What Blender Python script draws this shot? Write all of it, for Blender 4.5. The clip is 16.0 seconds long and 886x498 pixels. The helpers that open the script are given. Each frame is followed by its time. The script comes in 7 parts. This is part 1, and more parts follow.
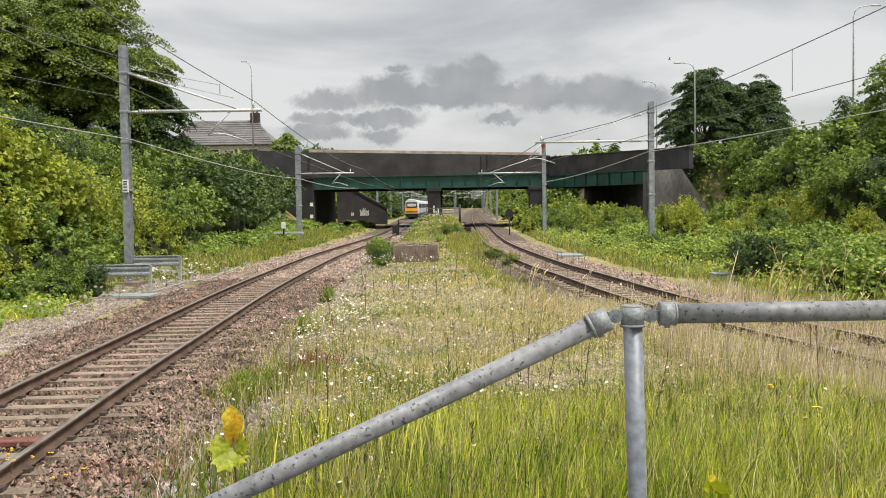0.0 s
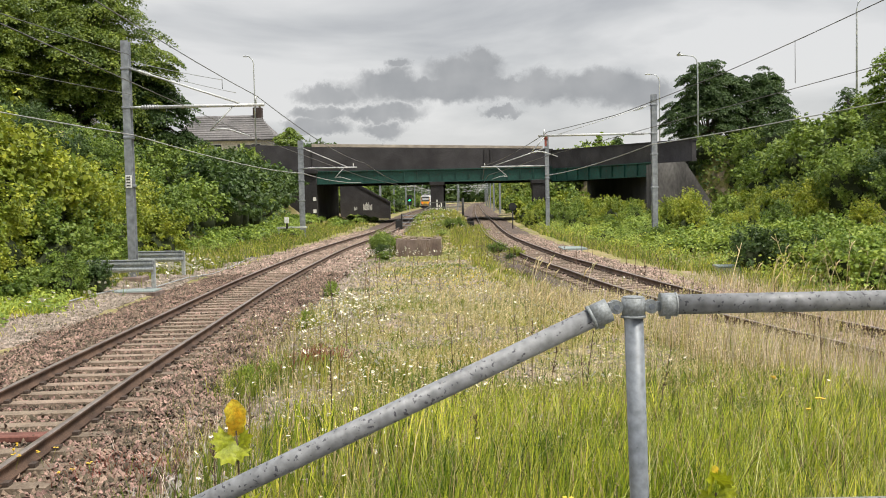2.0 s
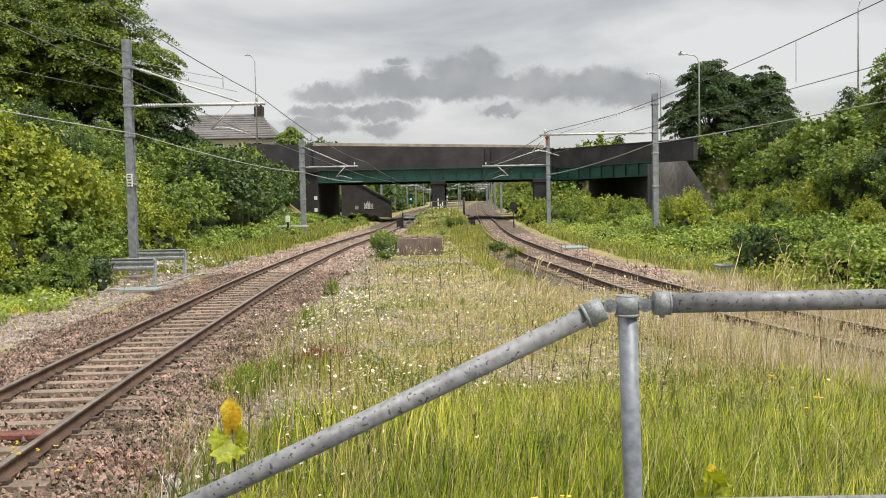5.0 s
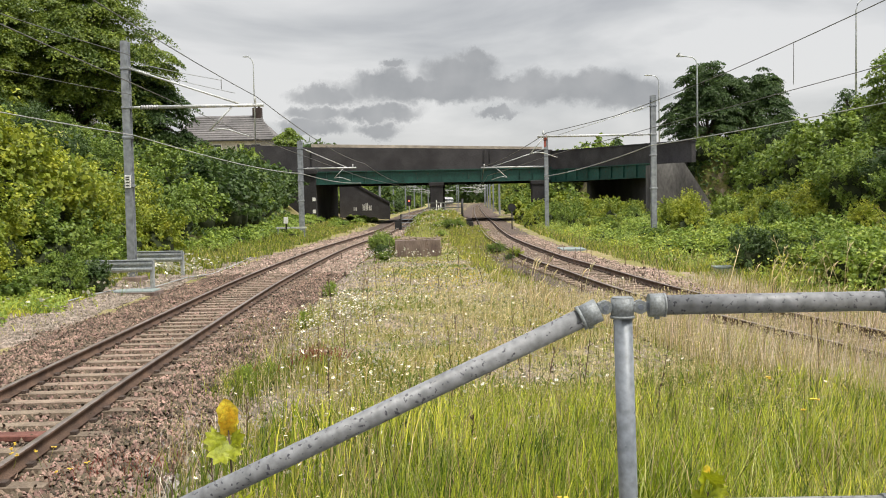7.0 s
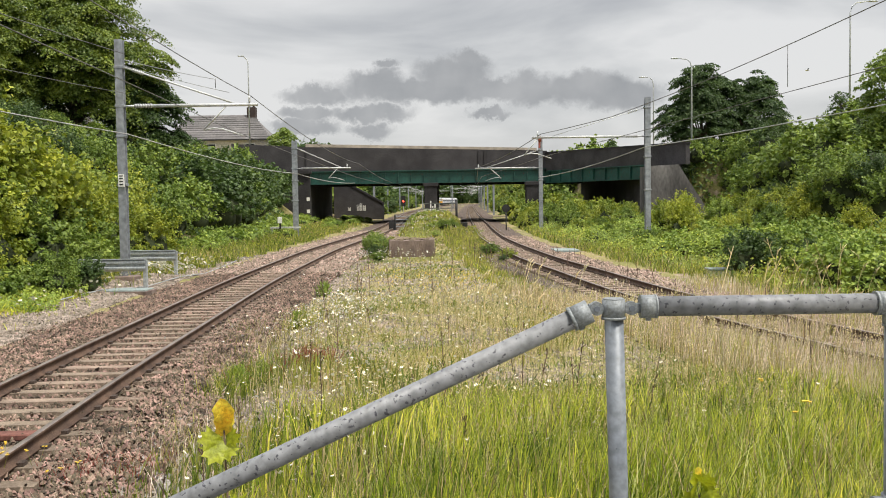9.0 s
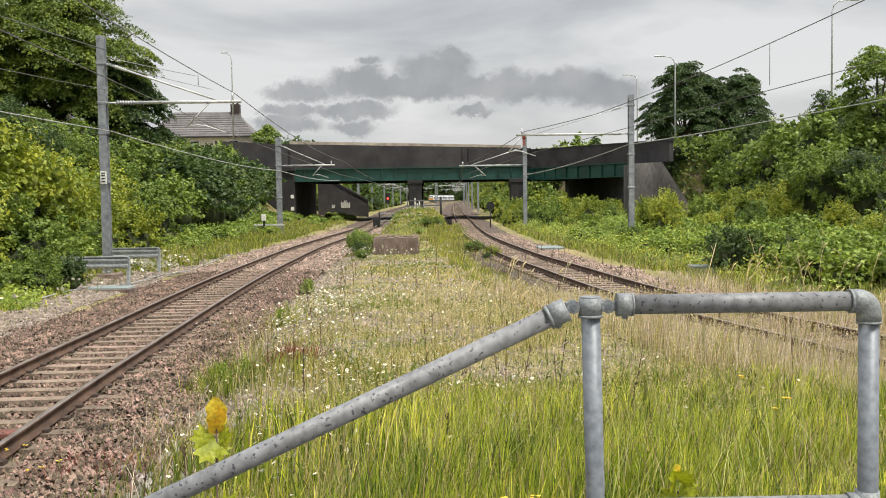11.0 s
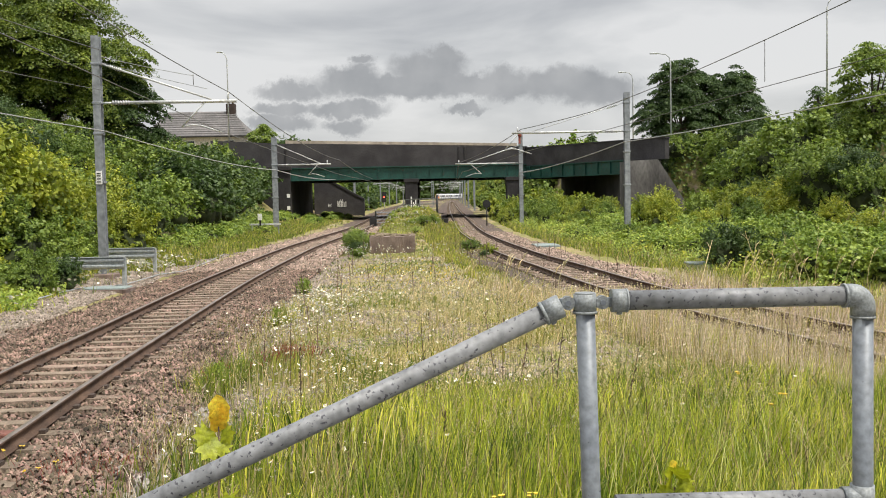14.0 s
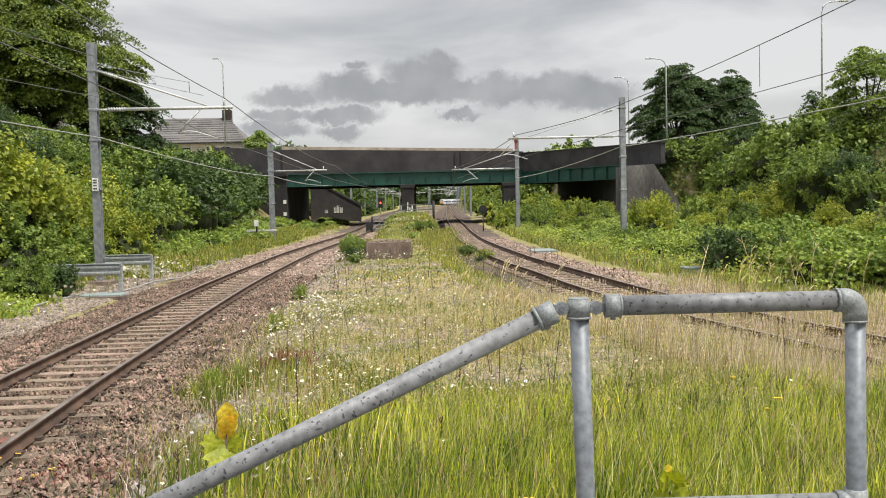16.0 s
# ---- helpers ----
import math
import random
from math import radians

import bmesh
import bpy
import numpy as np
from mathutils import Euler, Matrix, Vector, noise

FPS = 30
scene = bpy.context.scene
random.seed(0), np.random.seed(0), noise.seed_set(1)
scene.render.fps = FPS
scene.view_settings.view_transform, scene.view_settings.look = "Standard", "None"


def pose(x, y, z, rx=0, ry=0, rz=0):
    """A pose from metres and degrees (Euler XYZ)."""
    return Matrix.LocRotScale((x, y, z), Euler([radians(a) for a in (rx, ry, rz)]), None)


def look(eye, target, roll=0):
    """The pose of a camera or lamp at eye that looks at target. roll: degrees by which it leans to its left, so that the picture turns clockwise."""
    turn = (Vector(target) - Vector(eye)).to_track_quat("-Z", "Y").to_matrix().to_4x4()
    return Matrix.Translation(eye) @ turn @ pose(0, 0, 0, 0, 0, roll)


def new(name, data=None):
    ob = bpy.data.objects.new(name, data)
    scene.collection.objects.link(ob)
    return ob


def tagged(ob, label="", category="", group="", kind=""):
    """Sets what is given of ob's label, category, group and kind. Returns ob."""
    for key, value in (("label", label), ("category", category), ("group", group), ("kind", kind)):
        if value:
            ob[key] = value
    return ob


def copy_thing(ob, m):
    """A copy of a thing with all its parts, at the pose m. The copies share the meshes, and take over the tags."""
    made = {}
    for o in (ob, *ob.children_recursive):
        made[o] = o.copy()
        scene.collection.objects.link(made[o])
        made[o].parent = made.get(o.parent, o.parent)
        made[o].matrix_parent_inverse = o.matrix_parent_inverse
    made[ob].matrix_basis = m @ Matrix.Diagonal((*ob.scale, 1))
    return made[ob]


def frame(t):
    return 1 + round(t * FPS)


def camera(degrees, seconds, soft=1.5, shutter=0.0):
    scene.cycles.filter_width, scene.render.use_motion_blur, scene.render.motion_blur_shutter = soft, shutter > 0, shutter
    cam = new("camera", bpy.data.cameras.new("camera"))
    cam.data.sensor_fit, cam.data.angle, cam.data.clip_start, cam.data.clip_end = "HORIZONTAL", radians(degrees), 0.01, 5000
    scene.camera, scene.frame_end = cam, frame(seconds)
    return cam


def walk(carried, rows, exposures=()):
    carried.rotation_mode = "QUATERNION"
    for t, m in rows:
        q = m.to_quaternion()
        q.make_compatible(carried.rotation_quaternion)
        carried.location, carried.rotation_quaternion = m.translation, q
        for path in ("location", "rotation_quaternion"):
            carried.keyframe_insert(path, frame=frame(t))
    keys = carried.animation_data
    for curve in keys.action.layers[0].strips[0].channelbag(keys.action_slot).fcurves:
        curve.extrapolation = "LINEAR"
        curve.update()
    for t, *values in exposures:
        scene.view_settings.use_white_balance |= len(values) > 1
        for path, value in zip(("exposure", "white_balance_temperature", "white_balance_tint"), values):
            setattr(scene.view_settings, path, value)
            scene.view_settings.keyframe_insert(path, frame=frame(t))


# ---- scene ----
cam = camera(48.3, 16.0, 1.0)
PATH = [
    (0, (-0.004, -0.013, 2.402), (-0.004, 1.985, 2.314), -0.9),
    (0.5, (-0.004, -0.022, 2.402), (-0.004, 1.976, 2.311), -1.1),
    (1, (-0.002, -0.024, 2.401), (-0.003, 1.974, 2.307), -1.2),
    (1.5, (0.003, -0.019, 2.399), (0.0, 1.979, 2.302), -1.2),
    (2, (0.001, -0.022, 2.398), (-0.006, 1.975, 2.298), -1.2),
    (2.5, (0.004, -0.026, 2.399), (-0.007, 1.972, 2.295), -1.2),
    (3, (0.006, -0.034, 2.4), (-0.008, 1.963, 2.292), -1.0),
    (3.5, (0.003, -0.051, 2.399), (-0.011, 1.946, 2.289), -0.9),
    (4, (0.008, -0.029, 2.397), (-0.006, 1.968, 2.289), -1.0),
    (6.5, (0.021, -0.036, 2.397), (0.015, 1.961, 2.3), -1.2),
    (7, (0.022, -0.044, 2.399), (0.016, 1.954, 2.3), -1.1),
    (7.5, (0.025, -0.043, 2.398), (0.02, 1.955, 2.298), -1.1),
    (8, (0.026, -0.035, 2.396), (0.023, 1.962, 2.296), -0.9),
    (8.5, (0.026, -0.04, 2.398), (0.026, 1.958, 2.299), -0.9),
    (9, (0.03, -0.031, 2.397), (0.036, 1.967, 2.299), -0.8),
    (11.5, (0.049, -0.035, 2.4), (0.092, 1.961, 2.294), -0.9),
    (12, (0.049, -0.041, 2.399), (0.095, 1.956, 2.291), -1.0),
    (12.5, (0.05, -0.034, 2.397), (0.096, 1.963, 2.288), -1.0),
    (13, (0.051, -0.033, 2.397), (0.096, 1.963, 2.289), -1.0),
    (13.5, (0.052, -0.039, 2.397), (0.098, 1.957, 2.289), -1.1),
    (14, (0.053, -0.034, 2.396), (0.097, 1.963, 2.289), -1.1),
    (14.5, (0.054, -0.037, 2.396), (0.1, 1.96, 2.29), -1.2),
    (15, (0.056, -0.04, 2.397), (0.104, 1.957, 2.294), -1.2),
    (15.5, (0.056, -0.048, 2.398), (0.106, 1.949, 2.299), -1.3),
    (16, (0.059, -0.044, 2.398), (0.11, 1.953, 2.302), -1.3),
]
walk(cam, [(t, look(eye, target, roll)) for t, eye, target, roll in PATH])

# ---- light ----
world = bpy.data.worlds.new("overcast_sky")
scene.world = world
world.use_nodes = True


def build_world():
    """An overcast sky: the Nishita sky behind layered grey cloud, brighter towards the zenith."""
    nt = world.node_tree
    nt.nodes.clear()
    N, L = nt.nodes.new, nt.links.new
    out, bg = N("ShaderNodeOutputWorld"), N("ShaderNodeBackground")
    sky = N("ShaderNodeTexSky")
    sky.sky_type, sky.sun_disc = "NISHITA", False
    sky.sun_elevation, sky.sun_rotation = radians(52), radians(35)
    sky_gain = N("ShaderNodeMixRGB")
    sky_gain.blend_type = "MULTIPLY"
    sky_gain.inputs[0].default_value = 1
    sky_gain.inputs[2].default_value = (0.1, 0.1, 0.1, 1)
    L(sky.outputs[0], sky_gain.inputs[1])
    co, mp = N("ShaderNodeTexCoord"), N("ShaderNodeMapping")
    mp.inputs["Scale"].default_value = (2.2, 2.2, 8.0)
    mp.inputs["Location"].default_value = (0.35, 0.1, 0.2)
    L(co.outputs["Generated"], mp.inputs["Vector"])
    n1 = N("ShaderNodeTexNoise")
    n1.inputs["Scale"].default_value, n1.inputs["Detail"].default_value, n1.inputs["Roughness"].default_value = 1.5, 6, 0.5
    n1.inputs["Distortion"].default_value = 0.4
    L(mp.outputs[0], n1.inputs["Vector"])
    ramp = N("ShaderNodeValToRGB")
    ramp.color_ramp.elements[0].position, ramp.color_ramp.elements[0].color = 0.38, (0.57, 0.58, 0.60, 1)
    ramp.color_ramp.elements[1].position, ramp.color_ramp.elements[1].color = 0.60, (0.93, 0.925, 0.92, 1)
    mid = ramp.color_ramp.elements.new(0.5)
    mid.color = (0.76, 0.765, 0.77, 1)
    L(n1.outputs["Fac"], ramp.inputs[0])
    # the overcast dome grows brighter with height
    sep, up = N("ShaderNodeSeparateXYZ"), N("ShaderNodeMapRange")
    L(co.outputs["Generated"], sep.inputs[0])
    L(sep.outputs["Z"], up.inputs["Value"])
    up.inputs["From Min"].default_value, up.inputs["From Max"].default_value = 0.2, 1.0
    up.inputs["To Min"].default_value, up.inputs["To Max"].default_value = 1.0, 2.1
    lift = N("ShaderNodeMixRGB")
    lift.blend_type = "MULTIPLY"
    lift.inputs[0].default_value = 1
    L(ramp.outputs[0], lift.inputs[1])
    L(up.outputs[0], lift.inputs[2])
    mix = N("ShaderNodeMixRGB")
    mix.inputs[0].default_value = 0.9
    L(sky_gain.outputs[0], mix.inputs[1])
    L(lift.outputs[0], mix.inputs[2])
    L(mix.outputs[0], bg.inputs["Color"])
    bg.inputs["Strength"].default_value = 0.68
    L(bg.outputs[0], out.inputs[0])


build_world()
sun_data = bpy.data.lights.new("sun", "SUN")
sun_data.energy, sun_data.angle, sun_data.color = 3.6, radians(10), (1.0, 0.94, 0.83)
sun = new("sun", sun_data)
sun.matrix_world = look((0, 0, 60), (-25, 18, 0))
scene.view_settings.exposure = 0.32


# ---- materials ----
def material(name, a, b, scale=4.0, rough=0.8, metal=0.0, bump=0.2, fine=None, spots=None, vary=0.0, translucent=0.0, island=0.0, space="Object", stretch=(1, 1, 1)):
    """Two colours mixed by coarse noise, a fine grain over them, bump, optional dark spots (colour, threshold, scale)."""
    m = bpy.data.materials.new(name)
    m.use_nodes = True
    nt = m.node_tree
    N, L = nt.nodes.new, nt.links.new
    bsdf = nt.nodes["Principled BSDF"]
    co, mp = N("ShaderNodeTexCoord"), N("ShaderNodeMapping")
    mp.inputs["Scale"].default_value = stretch
    L(co.outputs[space], mp.inputs["Vector"])
    n1, n2 = N("ShaderNodeTexNoise"), N("ShaderNodeTexNoise")
    n1.inputs["Scale"].default_value, n1.inputs["Detail"].default_value = scale, 5
    n2.inputs["Scale"].default_value, n2.inputs["Detail"].default_value = (fine or scale * 9), 4
    for n in (n1, n2):
        L(mp.outputs[0], n.inputs["Vector"])
    ramp = N("ShaderNodeValToRGB")
    ramp.color_ramp.elements[0].position, ramp.color_ramp.elements[0].color = 0.35, (*a, 1)
    ramp.color_ramp.elements[1].position, ramp.color_ramp.elements[1].color = 0.65, (*b, 1)
    L(n1.outputs["Fac"], ramp.inputs[0])
    grain = N("ShaderNodeMapRange")
    grain.inputs["From Min"].default_value, grain.inputs["From Max"].default_value = 0.3, 0.7
    grain.inputs["To Min"].default_value, grain.inputs["To Max"].default_value = 0.72, 1.28
    L(n2.outputs["Fac"], grain.inputs["Value"])
    mul = N("ShaderNodeMixRGB")
    mul.blend_type = "MULTIPLY"
    mul.inputs[0].default_value = 1
    L(ramp.outputs[0], mul.inputs[1])
    L(grain.outputs[0], mul.inputs[2])
    col = mul.outputs[0]
    if spots:
        colour, threshold, sc = spots
        n3, r3, mx = N("ShaderNodeTexNoise"), N("ShaderNodeValToRGB"), N("ShaderNodeMixRGB")
        n3.inputs["Scale"].default_value, n3.inputs["Detail"].default_value = sc, 3
        L(mp.outputs[0], n3.inputs["Vector"])
        r3.color_ramp.elements[0].position, r3.color_ramp.elements[1].position = threshold, threshold + 0.05
        L(n3.outputs["Fac"], r3.inputs[0])
        L(r3.outputs[0], mx.inputs[0])
        L(col, mx.inputs[1])
        mx.inputs[2].default_value = (*colour, 1)
        col = mx.outputs[0]
    for amount, node, socket in ((vary, "ShaderNodeObjectInfo", "Random"), (island, "ShaderNodeNewGeometry", "Random Per Island")):
        if amount:
            info, rg, hs = N(node), N("ShaderNodeMapRange"), N("ShaderNodeHueSaturation")
            L(info.outputs[socket], rg.inputs["Value"])
            rg.inputs["To Min"].default_value, rg.inputs["To Max"].default_value = 1 - amount, 1 + amount
            L(rg.outputs[0], hs.inputs["Value"])
            L(col, hs.inputs["Color"])
            rh = N("ShaderNodeMapRange")
            L(info.outputs[socket], rh.inputs["Value"])
            rh.inputs["To Min"].default_value, rh.inputs["To Max"].default_value = 0.5 + 0.05 * amount, 0.5 - 0.05 * amount
            L(rh.outputs[0], hs.inputs["Hue"])
            col = hs.outputs[0]
    L(col, bsdf.inputs["Base Color"])
    bsdf.inputs["Roughness"].default_value, bsdf.inputs["Metallic"].default_value = rough, metal
    if bump:
        bp = N("ShaderNodeBump")
        bp.inputs["Strength"].default_value, bp.inputs["Distance"].default_value = bump, 0.02
        L(n2.outputs["Fac"], bp.inputs["Height"])
        L(bp.outputs[0], bsdf.inputs["Normal"])
    if translucent:
        tr, ms = N("ShaderNodeBsdfTranslucent"), N("ShaderNodeMixShader")
        L(col, tr.inputs["Color"])
        ms.inputs[0].default_value = translucent
        L(bsdf.outputs[0], ms.inputs[1])
        L(tr.outputs[0], ms.inputs[2])
        L(ms.outputs[0], nt.nodes["Material Output"].inputs[0])
    return m


def glow(name, colour, strength):
    m = bpy.data.materials.new(name)
    m.use_nodes = True
    b = m.node_tree.nodes["Principled BSDF"]
    b.inputs["Base Color"].default_value = (*colour, 1)
    b.inputs["Emission Color"].default_value, b.inputs["Emission Strength"].default_value = (*colour, 1), strength
    return m


GALV = material("galvanised_tube", (0.185, 0.192, 0.205), (0.215, 0.222, 0.235), 5, 0.55, 0.1, 0.04, 45, ((0.055, 0.055, 0.068), 0.605, 80))
GALV_POST = material("galvanised_post", (0.155, 0.176, 0.21), (0.20, 0.222, 0.25), 5, 0.5, 0.1, 0.04, 45, ((0.07, 0.075, 0.09), 0.70, 60))
CAST = material("galvanised_fitting", (0.21, 0.23, 0.245), (0.26, 0.28, 0.29), 14, 0.55, 0.15, 0.1, 160)
MAST = material("galvanised_mast", (0.24, 0.26, 0.29), (0.30, 0.32, 0.35), 0.8, 0.6, 0.2, 0.05, 6)
ARM = material("pale_galvanised_arm", (0.5, 0.52, 0.53), (0.62, 0.63, 0.63), 3, 0.5, 0.2, 0.1)
WIRE = material("copper_wire_dark", (0.10, 0.10, 0.10), (0.16, 0.16, 0.16), 2, 0.5, 0.4, 0)
PALE_WIRE = material("aluminium_wire", (0.42, 0.43, 0.44), (0.5, 0.5, 0.5), 2, 0.5, 0.4, 0)
INSUL = material("insulator_grey", (0.35, 0.36, 0.38), (0.5, 0.5, 0.52), 9, 0.3, 0, 0)
RAIL_SIDE = material("rail_rust", (0.07, 0.042, 0.03), (0.15, 0.092, 0.064), 3, 0.75, 0.2, 0.3, 60)
RAIL_TOP = material("rail_head", (0.20, 0.16, 0.14), (0.33, 0.28, 0.25), 1.5, 0.4, 0.6, 0.1, 30)
SLEEPER = material("sleeper_concrete", (0.135, 0.10, 0.074), (0.29, 0.222, 0.168), 2.5, 0.9, 0, 0.4, 40, vary=0.18)
CLIP = material("rail_clip_rust", (0.055, 0.04, 0.033), (0.11, 0.08, 0.065), 8, 0.8, 0.3, 0.3)
BALLAST = material("ballast_bed", (0.042, 0.03, 0.024), (0.155, 0.112, 0.09), 9, 0.95, 0, 1.0, 26)
STONE = material("ballast_stone", (0.072, 0.048, 0.034), (0.275, 0.20, 0.148), 3, 0.9, 0, 0.3, 50, island=0.75)
PINK_STONE = material("pinkish_gravel_stone", (0.14, 0.10, 0.075), (0.40, 0.305, 0.245), 3, 0.9, 0, 0.3, 50, island=0.5)
PALE_STONE = material("pale_gravel_stone", (0.15, 0.12, 0.095), (0.36, 0.305, 0.255), 5, 0.9, 0, 0.3, 50, island=0.5)
BRIDGE_WALL = material("sooty_brick_parapet", (0.030, 0.028, 0.031), (0.060, 0.056, 0.060), 0.5, 0.9, 0, 0.5, 9)
# sooty masonry, its colour darkened further for the shade under the bridge
ABUT = material("sooty_shaded_abutment", (0.016, 0.015, 0.017), (0.045, 0.042, 0.045), 0.35, 0.9, 0, 0.5, 6)
WINGWALL = material("stained_concrete_wing", (0.065, 0.061, 0.062), (0.19, 0.18, 0.18), 0.45, 0.9, 0, 0.4, 5, stretch=(1, 1, 0.4))
COPING = material("pale_stone_coping", (0.36, 0.31, 0.26), (0.46, 0.40, 0.34), 0.15, 0.85, 0, 0.05, 1.2)
GREEN_PAINT = material("green_girder_paint", (0.009, 0.05, 0.04), (0.016, 0.085, 0.068), 0.6, 0.55, 0, 0.2, 5, ((0.05, 0.045, 0.035), 0.63, 3))
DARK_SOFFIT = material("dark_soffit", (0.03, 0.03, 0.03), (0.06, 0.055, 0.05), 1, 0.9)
CONCRETE = material("old_concrete", (0.12, 0.085, 0.075), (0.25, 0.19, 0.165), 1.6, 0.95, 0, 0.5, 20, stretch=(1.5, 1.5, 0.5))
PLATE = material("grey_green_cover", (0.20, 0.25, 0.25), (0.27, 0.32, 0.31), 3, 0.7)
OLD_TUBE = material("weathered_tube", (0.08, 0.09, 0.08), (0.15, 0.16, 0.145), 2, 0.8, 0.1, 0.2)
BARRIER = material("galvanised_barrier", (0.34, 0.37, 0.40), (0.45, 0.48, 0.5), 2, 0.5, 0.3, 0.1)
LAMP_GREY = material("lamp_column_grey", (0.45, 0.48, 0.5), (0.55, 0.57, 0.58), 1, 0.6, 0.1, 0)
SLATE = material("roof_slate", (0.11, 0.105, 0.105), (0.17, 0.16, 0.16), 0.5, 0.8, 0, 0.4, 5, vary=0.1)
RENDER_WALL = material("cream_render", (0.55, 0.52, 0.47), (0.66, 0.63, 0.58), 0.6, 0.9, 0, 0.2)
HOUSE_BRICK = material("house_brick", (0.03, 0.022, 0.02), (0.062, 0.042, 0.037), 0.7, 0.9, 0, 0.3, 8)
BLACK = material("black_paint", (0.012, 0.012, 0.013), (0.025, 0.025, 0.026), 3, 0.6)
WHITE = material("white_paint", (0.70, 0.70, 0.68), (0.8, 0.8, 0.78), 3, 0.6)
BARK = material("bark", (0.05, 0.042, 0.034), (0.10, 0.085, 0.068), 1.5, 0.95, 0, 0.6, 14)
EARTH = material("rubble_earth", (0.14, 0.11, 0.075), (0.24, 0.19, 0.13), 1.1, 0.95, 0, 0.8, 12)
PLATFORM = material("platform_surface", (0.10, 0.10, 0.10), (0.16, 0.155, 0.15), 1, 0.9, 0, 0.4, 30)
GLASS = material("dark_train_glass", (0.012, 0.014, 0.017), (0.02, 0.022, 0.025), 1, 0.15)
TRAIN_WHITE = material("train_pale_paint", (0.55, 0.57, 0.6), (0.62, 0.64, 0.66), 0.3, 0.4, 0, 0)
TRAIN_YELLOW = material("train_yellow_end", (0.75, 0.42, 0.02), (0.8, 0.47, 0.04), 0.5, 0.45, 0, 0)
TRAIN_GREY = material("train_grey_skirt", (0.06, 0.06, 0.065), (0.10, 0.10, 0.105), 0.5, 0.7, 0, 0)
TRAIN_BLUE = material("train_blue_door", (0.03, 0.05, 0.14), (0.05, 0.08, 0.2), 0.5, 0.5, 0, 0)


def leaf_material(name, a, b, rough=0.55, scale=0.8):
    return material(name, a, b, scale, rough, 0, 0, None, None, 0.14, 0.32, 0.28)


LEAF_BRIGHT = leaf_material("leaf_yellow_green", (0.18, 0.25, 0.024), (0.40, 0.43, 0.046))
LEAF_MID = leaf_material("leaf_mid_green", (0.11, 0.18, 0.026), (0.24, 0.325, 0.052))
LEAF_DARK = leaf_material("leaf_dark_green", (0.042, 0.085, 0.02), (0.08, 0.135, 0.03))
LEAF_TREE = leaf_material("leaf_sycamore", (0.058, 0.105, 0.014), (0.185, 0.25, 0.03))
LEAF_WEED = leaf_material("leaf_bramble", (0.16, 0.25, 0.034), (0.34, 0.43, 0.07))
# near-black green of the solid cores: shade between the leaves, put in as colour
CORE = material("shrub_inner_shade", (0.018, 0.027, 0.009), (0.045, 0.058, 0.02), 2, 0.95, 0, 0.5)
GRASS_GREEN = material("grass_lush", (0.25, 0.34, 0.02), (0.68, 0.70, 0.10), 1.1, 0.5, 0, 0, None, None, 0, 0.35, 0.5)
GRASS_DRY = material("grass_dry", (0.34, 0.27, 0.12), (0.56, 0.47, 0.25), 0.6, 0.6, 0, 0, None, None, 0, 0.3, 0.45)
GRASS_MIX = material("grass_meadow", (0.13, 0.20, 0.02), (0.36, 0.35, 0.065), 0.5, 0.55, 0, 0, None, None, 0, 0.32, 0.5)
SEED = material("seed_heads", (0.55, 0.46, 0.24), (0.78, 0.69, 0.42), 1, 0.8, 0, 0, None, None, 0, 0.25, 0.3)
SEED_PINK = material("seeding_tops", (0.68, 0.55, 0.44), (0.88, 0.77, 0.66), 1, 0.8, 0, 0, None, None, 0, 0.25, 0.3)
GRASS_DEEP = material("grass_deep", (0.07, 0.13, 0.012), (0.17, 0.25, 0.028), 1.1, 0.5, 0, 0, None, None, 0, 0.3, 0.5)
GRASS_PALE = material("grass_pale", (0.50, 0.55, 0.16), (0.70, 0.70, 0.30), 1.1, 0.5, 0, 0, None, None, 0, 0.35, 0.4)
STALK = material("dead_stalk", (0.09, 0.055, 0.04), (0.17, 0.11, 0.08), 2, 0.85, 0, 0, None, None, 0, 0, 0.3)
PETAL = material("daisy_petal", (0.78, 0.78, 0.74), (0.85, 0.85, 0.8), 3, 0.6, 0, 0, None, None, 0, 0.2)
YOLK = material("daisy_eye", (0.70, 0.45, 0.03), (0.8, 0.55, 0.05), 3, 0.6, 0, 0)
YELLOW_LEAF = material("yellow_leaf", (0.93, 0.58, 0.04), (0.98, 0.82, 0.10), 14, 0.5, 0, 0.2, 60, None, 0, 0.3)
LIME_LEAF = material("lime_leaf", (0.27, 0.32, 0.012), (0.40, 0.43, 0.02), 12, 0.5, 0, 0.2, 60, None, 0, 0.35)
RED_WEED = material("red_weed", (0.20, 0.045, 0.035), (0.36, 0.10, 0.06), 2, 0.7, 0, 0, None, None, 0, 0.3, 0.3)


